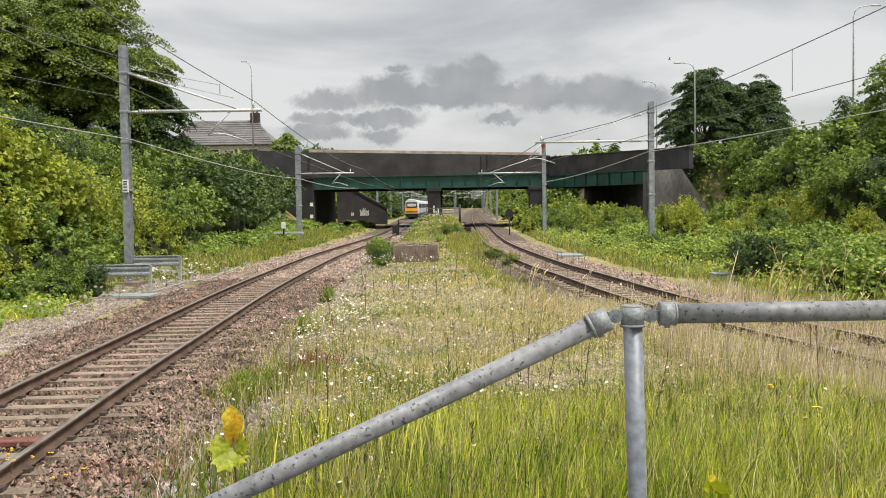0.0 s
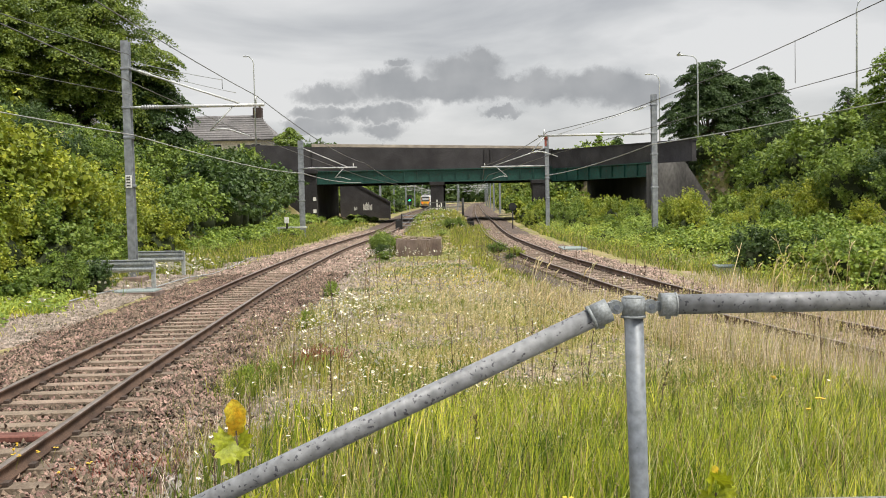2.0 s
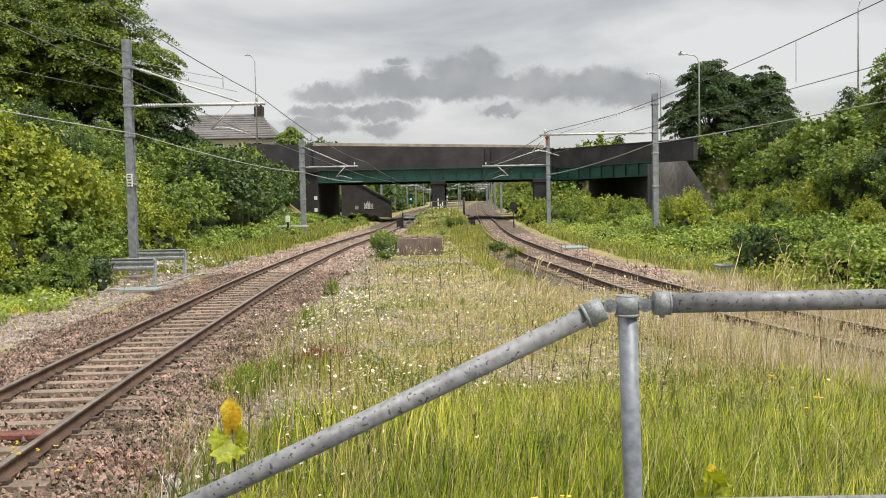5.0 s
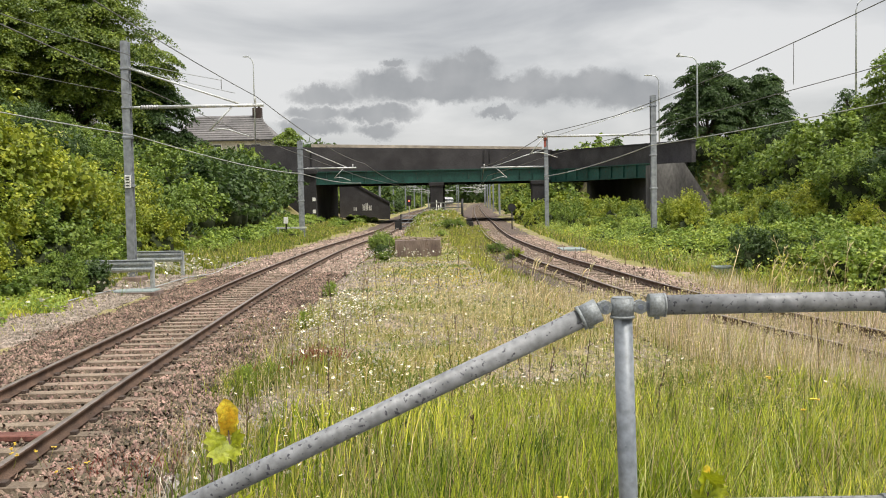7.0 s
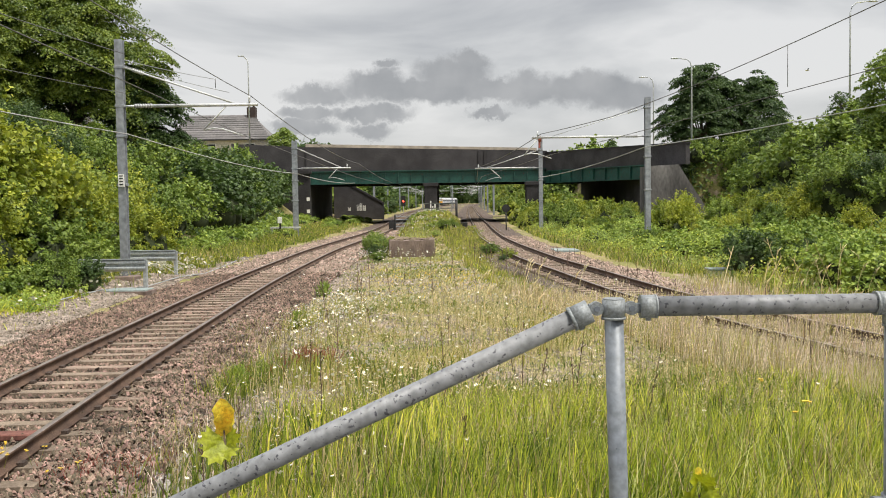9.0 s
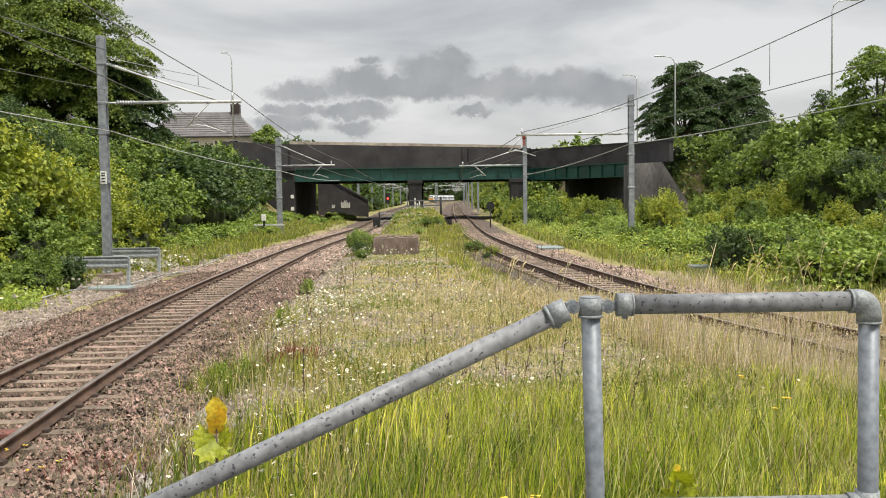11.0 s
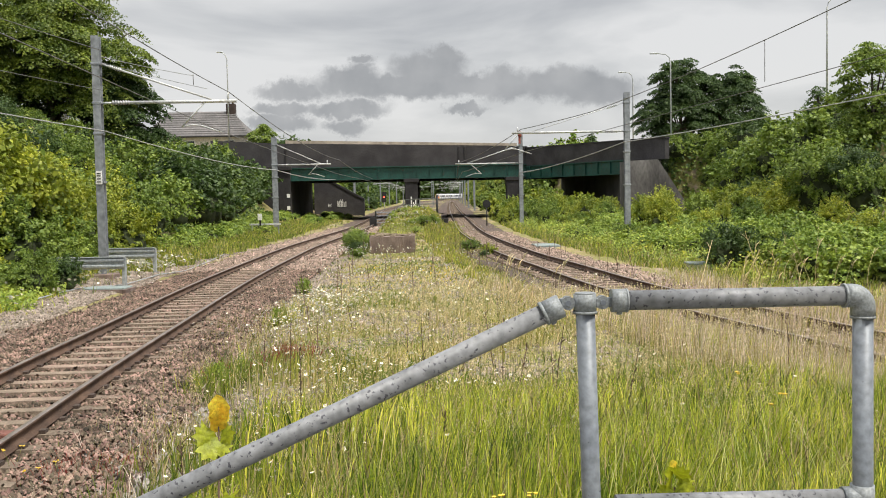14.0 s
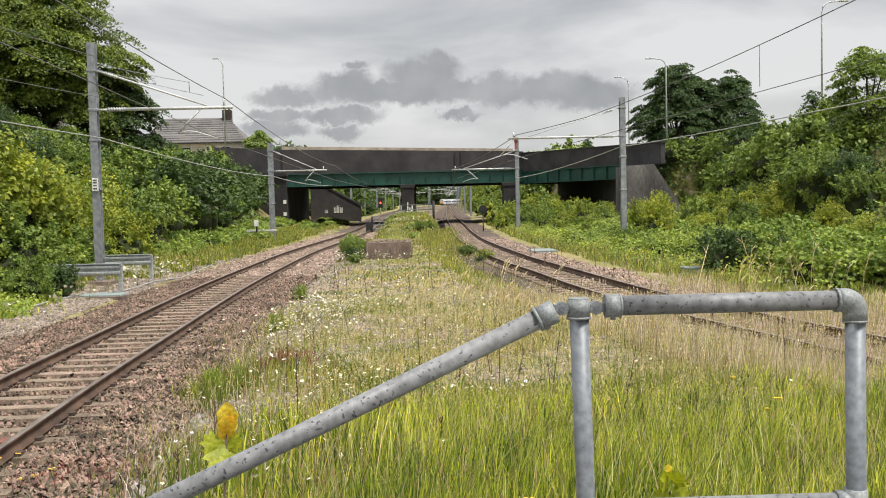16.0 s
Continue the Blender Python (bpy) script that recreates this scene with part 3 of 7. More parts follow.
def build_bridge():
    b = thing("road_bridge", (0, 0, 0), "sooty brick road bridge with a green steel girder", "bridge", kind="structure")
    # left portion square to the line, right portion splayed towards the viewer
    bend, end = Vector((12.4, 115, 0)), Vector((23.6, 93.5, 0))
    ang = math.atan2(end.y - bend.y, end.x - bend.x)
    length = (end - bend).length
    turned = Matrix.Translation(bend) @ Matrix.Rotation(ang, 4, "Z")
    bm = bmesh.new()
    prism(bm, [(-24, 6.05), (12.6, 5.75), (12.6, 8.0), (-15.9, 8.8), (-24, 9.3)], 1, 115.0, 115.6)
    part("parapet", bm, BRIDGE_WALL, b, "soot-black brick parapet")
    bm = bmesh.new()
    prism(bm, [(-15.4, 8.81), (11.4, 8.07), (11.4, 8.36), (-15.4, 9.16)], 1, 115.05, 115.75)
    part("coping", bm, COPING, b, "pale stone coping")
    for x0 in (-15.4, 4.65, 5.35):
        bm = bmesh.new()
        box(bm, (x0 - 0.09, 114.9, 5.9), (x0 + 0.09, 115.0, 8.1 if x0 > 0 else 8.6), 0, 0.02)
        part("downpipe", bm, ABUT, b)
    # green plate girder with flanges and stiffeners
    bm = bmesh.new()
    box(bm, (-15.6, 115.02, SOFFIT + 0.1), (12.5, 115.12, 5.85))
    box(bm, (-15.6, 114.82, SOFFIT), (12.5, 115.3, SOFFIT + 0.1))
    box(bm, (-15.6, 114.8, 5.85), (12.5, 115.2, 5.95))
    part("girder", bm, GREEN_PAINT, b, "green painted plate girder")
    for k in range(19):
        bm = bmesh.new()
        box(bm, (-15.2 + k * 1.5 - 0.03, 114.85, SOFFIT + 0.1), (-15.2 + k * 1.5 + 0.03, 115.02, 5.85))
        part("stiffener", bm, GREEN_PAINT, b)
    # splayed portion
    def turn_part(name, bm, mat, label=""):
        bmesh.ops.transform(bm, matrix=turned, verts=bm.verts)
        return part(name, bm, mat, b, label)
    bm = bmesh.new()
    prism(bm, [(0, 5.72), (length * 0.985, 5.55), (length * 0.985, 7.62), (0, 7.85)], 1, 0, 0.5)
    turn_part("parapet", bm, BRIDGE_WALL, "soot-black brick parapet")
    bm = bmesh.new()
    box(bm, (0, -0.06, 7.72), (length * 0.985 + 0.1, 0.56, 7.86))
    for v in bm.verts:
        v.co.z -= 0.22 * v.co.x / length
    turn_part("coping", bm, ABUT)
    bm = bmesh.new()
    box(bm, (0, 0.02, SOFFIT - 0.1), (18.2, 0.12, 5.7))
    box(bm, (0, -0.18, SOFFIT - 0.2), (18.2, 0.3, SOFFIT - 0.1))
    box(bm, (0, -0.15, 5.6), (18.2, 0.2, 5.7))
    turn_part("girder", bm, GREEN_PAINT, "green painted plate girder")
    for k in range(9):
        bm = bmesh.new()
        box(bm, (1 + k * 2.1 - 0.03, -0.15, SOFFIT - 0.1), (1 + k * 2.1 + 0.03, 0.02, 5.6))
        turn_part("stiffener", bm, GREEN_PAINT)
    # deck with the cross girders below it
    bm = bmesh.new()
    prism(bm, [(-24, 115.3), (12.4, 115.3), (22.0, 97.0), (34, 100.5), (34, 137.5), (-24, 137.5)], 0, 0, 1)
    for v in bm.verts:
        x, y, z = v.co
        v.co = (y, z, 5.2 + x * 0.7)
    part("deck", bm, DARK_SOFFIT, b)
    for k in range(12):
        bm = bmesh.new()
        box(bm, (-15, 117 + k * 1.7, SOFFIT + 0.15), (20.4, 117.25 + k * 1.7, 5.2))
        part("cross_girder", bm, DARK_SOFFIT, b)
    bm = bmesh.new()
    box(bm, (-24, 137.0, SOFFIT + 0.05), (34, 137.6, 7.6))
    part("parapet", bm, BRIDGE_WALL, b)
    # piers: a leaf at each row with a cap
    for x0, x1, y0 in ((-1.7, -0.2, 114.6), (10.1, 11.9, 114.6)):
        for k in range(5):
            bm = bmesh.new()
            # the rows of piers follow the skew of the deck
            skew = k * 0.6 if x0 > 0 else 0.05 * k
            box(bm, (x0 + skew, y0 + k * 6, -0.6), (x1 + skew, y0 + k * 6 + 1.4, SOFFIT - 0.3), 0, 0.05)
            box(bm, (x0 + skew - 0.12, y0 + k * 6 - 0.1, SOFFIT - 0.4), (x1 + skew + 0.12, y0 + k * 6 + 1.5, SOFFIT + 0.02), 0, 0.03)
            part("pier", bm, ABUT, b, "sooty brick pier, darkened for the shade under the deck")
    # abutments, soot and under-deck shade both in their colour
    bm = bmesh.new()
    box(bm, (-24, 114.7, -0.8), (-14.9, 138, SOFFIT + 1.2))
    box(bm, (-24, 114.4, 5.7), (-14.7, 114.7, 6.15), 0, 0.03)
    part("abutment", bm, ABUT, b, "sooty abutment, darkened for the shade under the bridge")
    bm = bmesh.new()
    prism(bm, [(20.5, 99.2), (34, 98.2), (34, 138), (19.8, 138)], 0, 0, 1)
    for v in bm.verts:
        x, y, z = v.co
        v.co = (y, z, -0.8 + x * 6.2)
    part("abutment", bm, ABUT, b, "sooty abutment, darkened for the shade under the bridge")
    # wing walls
    bm = bmesh.new()
    prism(bm, [(19.95, -0.8), (26.6, -0.8), (25.5, 1.1), (22.7, 5.5), (19.95, 5.4)], 1, 93.6, 98.1)
    part("wing_wall", bm, WINGWALL, b, "stained grey concrete wing wall")
    bm = bmesh.new()
    prism(bm, [(-15.2, -0.8), (-8.0, -0.8), (-8.0, 2.0), (-13.3, 5.0), (-15.2, 5.0)], 1, 143.0, 143.8)
    part("wing_wall", bm, BRIDGE_WALL, b, "grey-brown wing wall with faded graffiti")
    bm = bmesh.new()
    prism(bm, [(-13.35, 5.0), (-8.0, 1.97), (-8.0, 2.25), (-13.3, 5.28), (-15.2, 5.28), (-15.2, 5.0)], 1, 142.9, 143.9)
    part("coping", bm, ABUT, b, "dark sloping coping")
    bm = bmesh.new()
    for u, w, h in ((-11.9, 0.35, 0.9), (-11.45, 0.3, 1.1), (-11.0, 0.35, 0.8), (-13.2, 0.4, 0.5)):
        for k in range(3):
            box(bm, (u + k * w * 0.4, 142.95, 1.1), (u + k * w * 0.4 + 0.08, 142.99, 1.1 + h * (1 - 0.2 * (k == 1))))
    part("graffiti", bm, WHITE, b, "faded white graffiti strokes")
    bm = bmesh.new()
    for z in (1.15, 2.55):
        box(bm, (-15.35, 114.66, z), (-14.98, 114.69, z + 0.42))
    part("sign_plate", bm, WHITE, b, "small white plates on the abutment")
    bm = bmesh.new()
    for u, w, h in ((-1.05, 0.14, 1.9), (-0.8, 0.12, 1.3), (-0.55, 0.14, 1.6)):
        box(bm, (u, 114.55, 0.5), (u + w, 114.59, 0.5 + h))
    part("graffiti", bm, WHITE, b, "white graffiti strokes on the pier")
    return b


build_bridge()


# ---- platform end and its railing ----
def build_platform():
    bm = bmesh.new()
    box(bm, (-2.4, -24, -0.6), (2.6, 2.7, 1.0), 0, 0.03)
    slab = tagged(part("platform", bm, PLATFORM), "worn asphalt platform end", "platform", kind="structure")
    for x0, x1 in ((-2.7, -2.2), (2.4, 2.9)):
        for k in range(29):
            bm = bmesh.new()
            box(bm, (x0, -24 + k * 0.92, 0.94), (x1, -24 + k * 0.92 + 0.91, 1.02), 0, 0.01)
            part("coping_stone", bm, COPING, slab)


build_platform()


# ---- plants ----
def leaf_arrays(rng, pts, nrm, size, droop=0.3):
    """Leaf blades (four corners, folded along the rib) at pts, facing about nrm."""
    n = len(pts)
    nrm = nrm + rng.normal(0, 0.55, (n, 3))
    nrm /= np.linalg.norm(nrm, axis=1, keepdims=True) + 1e-9
    t = np.cross(nrm, rng.normal(0, 1, (n, 3)))
    t[:, 2] -= droop
    t /= np.linalg.norm(t, axis=1, keepdims=True) + 1e-9
    b = np.cross(nrm, t)
    s = (size * rng.uniform(0.6, 1.35, n))[:, None]
    a0, a2 = pts - t * s * 0.5, pts + t * s * 0.5
    mid = pts - nrm * s * 0.08
    return np.stack([a0, mid + b * s * 0.36, a2, mid - b * s * 0.36], 1)


def leaves_mesh(name, quads, mats, slots=None):
    n = len(quads)
    return raw_mesh(name, quads.reshape(-1, 3), np.arange(4 * n), np.full(n, 4), mats, slots)


def spray_points(rng, shoots, per, radii, lump, width, floor=-0.35):
    """Leaves along leafy shoots that reach out of a bush and nod at their ends, with dark gaps between them."""
    d = rng.normal(0, 1, (shoots, 3))
    d /= np.linalg.norm(d, axis=1, keepdims=True)
    d[:, 2] = np.where(d[:, 2] < floor, -d[:, 2], d[:, 2])
    ph = rng.uniform(0, 6.28, 3)
    bulge = 1 + lump * (np.sin(3.1 * d[:, 0] + ph[0]) + np.sin(3.7 * d[:, 1] + ph[1]) + np.sin(4.3 * d[:, 2] + ph[2])) / 2
    tip = d * (bulge * rng.uniform(0.8, 1.16, shoots))[:, None] * np.array(radii)
    tip[:, 2] += radii[2] * 0.10
    along = 0.5 + 0.5 * rng.random((shoots, per)) ** 0.75
    thick = width * (1.25 - 0.85 * along)[..., None] * np.array(radii)
    p = tip[:, None] * along[..., None] + rng.normal(0, 1, (shoots, per, 3)) * thick
    p[..., 2] -= radii[2] * 0.10 * along**3 * (1 - np.abs(d[:, None, 2]))
    nrm = np.repeat((0.55 * d + np.array((0, 0, 0.85)))[:, None], per, 1)
    return p.reshape(-1, 3), nrm.reshape(-1, 3)


def pad_points(rng, pads, per, radii, pad, floor=-0.7):
    """Foliage in overlapping domed tiers, each leafy above and shaded below."""
    d = rng.normal(0, 1, (pads, 3))
    d /= np.linalg.norm(d, axis=1, keepdims=True)
    d[:, 2] = np.where(d[:, 2] < floor, -d[:, 2], d[:, 2])
    ph = rng.uniform(0, 6.28, 3)
    bulge = 1 + 0.10 * (np.sin(5.1 * d[:, 0] + ph[0]) + np.sin(3.7 * d[:, 1] + ph[1]) + np.sin(4.3 * d[:, 2] + ph[2]))
    c = d * (bulge * (0.45 + 0.5 * rng.random(pads) ** 0.5))[:, None] * np.array(radii)
    size = pad * rng.uniform(0.6, 1.3, (pads, 1))
    a, r = rng.uniform(0, 6.28, (pads, per)), np.sqrt(rng.random((pads, per)))
    lobes = 1 + 0.22 * np.sin(5 * a + rng.uniform(0, 6.28, (pads, 1)))
    u, v = np.cos(a) * r * lobes, np.sin(a) * r * lobes
    tilt = 0.45 * (u * d[:, :1] + v * d[:, 1:2])
    x, y = c[:, :1] + size * u, c[:, 1:2] + size * v
    z = c[:, 2:] + size * (0.42 * (1 - r * r) - tilt - 0.28 * rng.random((pads, per)) ** 2)
    nrm = np.stack([0.6 * u + 0.3 * d[:, :1], 0.6 * v + 0.3 * d[:, 1:2], np.ones_like(u)], -1)
    return np.stack([x, y, z], -1).reshape(-1, 3), nrm.reshape(-1, 3), c


# lumpy ball behind the leaves, so that gaps show as deep shade
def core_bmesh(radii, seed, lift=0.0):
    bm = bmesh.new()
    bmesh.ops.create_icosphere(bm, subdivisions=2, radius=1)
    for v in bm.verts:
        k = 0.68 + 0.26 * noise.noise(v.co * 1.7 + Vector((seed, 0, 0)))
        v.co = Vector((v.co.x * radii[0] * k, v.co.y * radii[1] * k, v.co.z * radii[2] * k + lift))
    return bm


def make_shrub(name, radii, clusters, per, size, mat, seed, label, category="shrub"):
    """A dense shrub standing on z = 0: a near-black core for the inner shade and a crown of leaf clumps."""
    rng = np.random.default_rng(seed)
    ob = thing(name, (0, 0, -400), label, category)
    p, nrm = spray_points(rng, clusters, per, radii, 0.3, 0.085)
    p[:, 2] += radii[2] * 0.62
    # loose shoots that break the outline
    m, per_shoot = 40, 18
    d = rng.normal(0, 1, (m, 3))
    d[:, 2] = np.abs(d[:, 2]) + 0.25
    d /= np.linalg.norm(d, axis=1, keepdims=True)
    along = rng.random((m, per_shoot, 1)) * rng.uniform(0.18, 0.42, (m, 1, 1))
    root = d * np.array(radii) * 0.92 + np.array((0, 0, radii[2] * 0.62))
    tips = root[:, None] + (d + np.array((0, 0, 0.55)))[:, None] * along * radii[2] + rng.normal(0, 0.05, (m, per_shoot, 3)) * radii[0]
    p, nrm = np.concatenate([p, tips.reshape(-1, 3)]), np.concatenate([nrm, np.repeat(d, per_shoot, 0)])
    keep = p[:, 2] > 0.02
    quads = leaf_arrays(rng, p[keep], nrm[keep], size)
    crown = new("crown", leaves_mesh("crown", quads, (mat,)))
    crown.parent = ob
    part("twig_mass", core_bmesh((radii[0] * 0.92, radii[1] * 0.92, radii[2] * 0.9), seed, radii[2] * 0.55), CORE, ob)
    return ob


def shrub_set(mat, label, base_seed):
    return [make_shrub("shrub", (1.9, 1.9, 2.0), 120, 52, 0.175, mat, base_seed, label),
            make_shrub("shrub", (2.2, 1.8, 2.4), 130, 52, 0.18, mat, base_seed + 1, label),
            make_shrub("shrub", (1.5, 1.7, 1.6), 100, 48, 0.155, mat, base_seed + 2, label)]


SHRUBS = {"bright": shrub_set(LEAF_BRIGHT, "yellow-green leafy shrub on the railway bank", 10),
          "mid": shrub_set(LEAF_MID, "mid-green leafy shrub on the railway bank", 20),
          "dark": shrub_set(LEAF_DARK, "dark green leafy shrub on the railway bank", 30),
          "weed": [make_shrub("bramble", (1.1, 1.1, 0.75), 84, 22, 0.15, LEAF_WEED, 40, "bright green bramble clump on the verge", "bramble"),
                   make_shrub("bramble", (0.9, 1.2, 1.0), 84, 22, 0.14, LEAF_WEED, 41, "bright green bramble clump on the verge", "bramble"),
                   make_shrub("bramble", (1.3, 0.9, 0.6), 80, 22, 0.16, LEAF_MID, 42, "green bramble clump on the verge", "bramble")]}


def distant_shape(radii, count, size, seed):
    rng = np.random.default_rng(seed)
    p, nrm = spray_points(rng, 70, count // 70, radii, 0.3, 0.10)
    p[:, 2] += radii[2] * 0.62
    return leaf_arrays(rng, p, nrm, size, 0.3)


MIDDLE_SHAPES = {"bright": distant_shape((2.0, 2.0, 2.2), 1680, 0.29, 71), "mid": distant_shape((2.1, 1.9, 2.2), 1680, 0.29, 72), "dark": distant_shape((2.0, 2.1, 2.3), 1680, 0.29, 73), "weed": distant_shape((1.1, 1.1, 0.8), 560, 0.19, 74)}
DISTANT_SHAPES = {"bright": distant_shape((2.0, 2.0, 2.2), 560, 0.55, 61), "mid": distant_shape((2.1, 1.9, 2.2), 560, 0.55, 62), "dark": distant_shape((2.0, 2.1, 2.3), 560, 0.55, 63), "weed": distant_shape((1.1, 1.1, 0.8), 280, 0.3, 64)}
DISTANT = {"bright": [], "mid": [], "dark": [], "weed": []}
DISTANT_CORES = []


def plant(kind, x, y, scale, rng, group, squash=1.0, which=None, sink=0.15):
    """A shrub of its own near by; far off it joins the mass of distant growth."""
    limit = 38 if kind == "weed" else 54
    if which is None and (y > limit or abs(x) > 21):
        a = rng.uniform(0, 6.28)
        q = (MIDDLE_SHAPES if y < 100 else DISTANT_SHAPES)[kind] * np.array((scale, scale, scale * squash))
        ca, sa = math.cos(a), math.sin(a)
        q = np.stack([q[..., 0] * ca - q[..., 1] * sa + x, q[..., 0] * sa + q[..., 1] * ca + y, q[..., 2] + float(ground_height(x, y)) - sink * scale], -1)
        DISTANT[kind].append(q)
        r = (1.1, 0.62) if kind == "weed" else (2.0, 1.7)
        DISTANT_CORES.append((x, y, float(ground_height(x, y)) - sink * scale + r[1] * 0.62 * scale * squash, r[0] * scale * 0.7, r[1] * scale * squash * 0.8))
        return None
    src = SHRUBS[kind][int(rng.integers(0, 3)) if which is None else which]
    z = float(ground_height(x, y)) - sink * scale
    ob = copy_thing(src, Matrix.Translation((x, y, z)) @ Matrix.Rotation(rng.uniform(0, 6.28), 4, "Z"))
    ob.scale = (scale, scale, scale * squash)
    ob["group"] = group
    return ob


def build_banks():
    rng = np.random.default_rng(77)
    # left bank: shrubs in two ranks, yellow-green first, darker towards the bridge
    for y in np.arange(19, 112, 2.3):
        tall = np.interp(y, [18, 32, 44, 52, 60, 80, 108], [1.2, 1.2, 1.0, 0.88, 1.12, 1.22, 1.1])
        kind = "bright" if y < 47 and rng.random() < 0.78 else ("dark" if y > 58 and rng.random() < 0.55 else "mid")
        plant(kind, float(np.interp(y, [18, 70, 85, 105], [-14.5, -15.0, -16.6, -19.0])) + rng.normal(0, 0.4), y + rng.normal(0, 0.5), tall * rng.uniform(0.75, 1.05), rng, "left bank shrubs")
        back = np.interp(y, [18, 32, 44, 60, 80, 108], [0.75, 0.75, 0.55, 0.72, 0.9, 0.8])
        kind = "bright" if y < 46 and rng.random() < 0.6 else ("dark" if rng.random() < 0.5 else "mid")
        plant(kind, float(np.interp(y, [18, 80, 105], [-17.6, -18.5, -21.5])) + rng.normal(0, 0.6), y + rng.normal(0, 0.8), back * rng.uniform(0.8, 1.15), rng, "left bank shrubs")
    for y in np.arange(18, 44, 2.6):
        plant("bright" if rng.random() < 0.7 else "mid", -13.0 + rng.normal(0, 0.3), y, rng.uniform(0.5, 0.75), rng, "left bank shrubs")
    for y in np.arange(18, 108, 3.2):
        plant("dark" if rng.random() < 0.5 else "mid", -21.5 + rng.normal(0, 0.6), y, rng.uniform(0.3, 0.5), rng, "left bank shrubs")
        plant("dark", -27 + rng.normal(0, 1.0), y, rng.uniform(0.4, 0.6), rng, "left bank shrubs")
    # low growth along the left foot
    for y in np.arange(17, 112, 1.5):
        plant("weed", -12.3 + rng.normal(0, 0.6) - 1.0 * (y > 70) - 1.6 * (y > 92), y, rng.uniform(0.5, 1.0), rng, "left verge brambles", 0.9)
    # right bank
    for y in np.arange(26, 94, 2.5):
        foot = float(np.interp(y, [28, 45, 60, 80, 94], [19.0, 20.5, 22.4, 26.0, 28.6]))
        plant(str(rng.choice(["mid", "mid", "dark"])), foot + rng.normal(0, 0.7), y + rng.normal(0, 0.6), rng.uniform(0.5, 1.1) * (0.85 if y < 58 else 1.05), rng, "right bank shrubs")
        plant("mid" if rng.random() < 0.6 else "dark", foot + 2.6 + rng.normal(0, 0.5), y + 1.2, rng.uniform(0.3, 0.85) * (0.75 if y < 58 else 0.95), rng, "right bank shrubs")
        plant("dark" if rng.random() < 0.4 else "mid", foot + 5.0 + rng.normal(0, 0.6), y, rng.uniform(0.2, 0.36), rng, "right bank shrubs")
        plant("mid", foot + 7.5 + rng.normal(0, 0.6), y, rng.uniform(0.15, 0.3), rng, "right bank shrubs")
        plant("mid", foot + 10 + rng.normal(0, 0.8), y, rng.uniform(0.15, 0.3), rng, "right bank shrubs")
    # weeds between the right track and the bank
    for _ in range(330):
        y = 22 + 70 * rng.random() ** 0.9
        x = rng.uniform(float(line_at(RIGHT_LINE, y)) + 5.4, float(np.interp(y, [20, 45, 60, 80, 94], [17.5, 18.5, 19.5, 21.5, 22.5])))
        plant("weed", x, y, rng.uniform(0.35, 0.95), rng, "right verge brambles", 0.8)
    for _ in range(64):
        y = rng.uniform(46, 96)
        x = rng.uniform(float(line_at(RIGHT_LINE, y)) + 6.0, float(np.interp(y, [45, 60, 80, 96], [18.0, 19.5, 22.5, 23.5])))
        plant(str(rng.choice(["bright", "bright", "mid", "weed", "weed"])), x, y, rng.uniform(0.22, 0.52), rng, "right verge bushes", rng.uniform(0.9, 1.4))
    for x, y, k in ((11.5, 99, 0.5), (13, 101, 0.62), (14.5, 98, 0.5), (16, 101, 0.6), (17.5, 97, 0.45), (12.3, 105, 0.7), (10.4, 104, 0.45), (9.6, 110, 0.5), (9.9, 107, 0.4), (14.0, 106, 0.7), (18.3, 95, 0.5)):
        plant("mid" if rng.random() < 0.35 else "bright", x, y, k, rng, "shrubs before the bridge", 1.1)
    for x, y, k in ((-12.8, 110, 0.3), (-11.6, 121, 0.4), (-10.6, 132, 0.4)):
        plant("weed", x, y, k, rng, "shrubs under the bridge")
    for x, y, k in ((7.4, 88, 0.3), (8.2, 91, 0.45), (9.3, 88, 0.45), (10.2, 84, 0.4), (8.9, 95, 0.55), (10.5, 92, 0.5), (7.9, 100, 0.45), (9.5, 99, 0.55), (11.6, 88, 0.45), (12.5, 93, 0.5), (9.6, 75, 0.3), (11.2, 78, 0.38), (12.6, 82, 0.4)):
        plant("bright" if rng.random() < 0.65 else "mid", x, y, k, rng, "shrubs before the bridge", 1.25)
    for _ in range(120):
        y = rng.uniform(148, 400)
        plant("bright" if rng.random() < 0.3 else "mid", float(line_at(RIGHT_LINE, y)) + rng.uniform(5.2, 10), y, rng.uniform(0.4, 0.8), rng, "far right shrubs", 1.2)
        plant("dark" if rng.random() < 0.5 else "mid", float(line_at(LEFT_LINE, y)) - rng.uniform(5.4, 9), y, rng.uniform(0.4, 0.9), rng, "far left shrubs", 1.3)
    for _ in range(34):
        y = rng.uniform(34, 72)
        plant("weed" if rng.random() < 0.6 else "bright", float(np.interp(y, [34, 45, 60, 72], [16.5, 18.0, 19.5, 20.8])) + rng.normal(0, 0.8), y, rng.uniform(0.35, 0.58), rng, "right verge brambles")
    # beyond the bridge
    for y in np.arange(142, 330, 4.0):
        plant("mid" if rng.random() < 0.5 else "bright", 13.0 + 0.022 * (y - 142) + rng.normal(0, 0.4), y, rng.uniform(0.3, 0.55), rng, "far right shrubs")
        plant("bright" if rng.random() < 0.3 else "mid", 15.5 + 0.022 * (y - 142) + rng.normal(0, 0.5), y, rng.uniform(0.45, 0.8), rng, "far right shrubs")
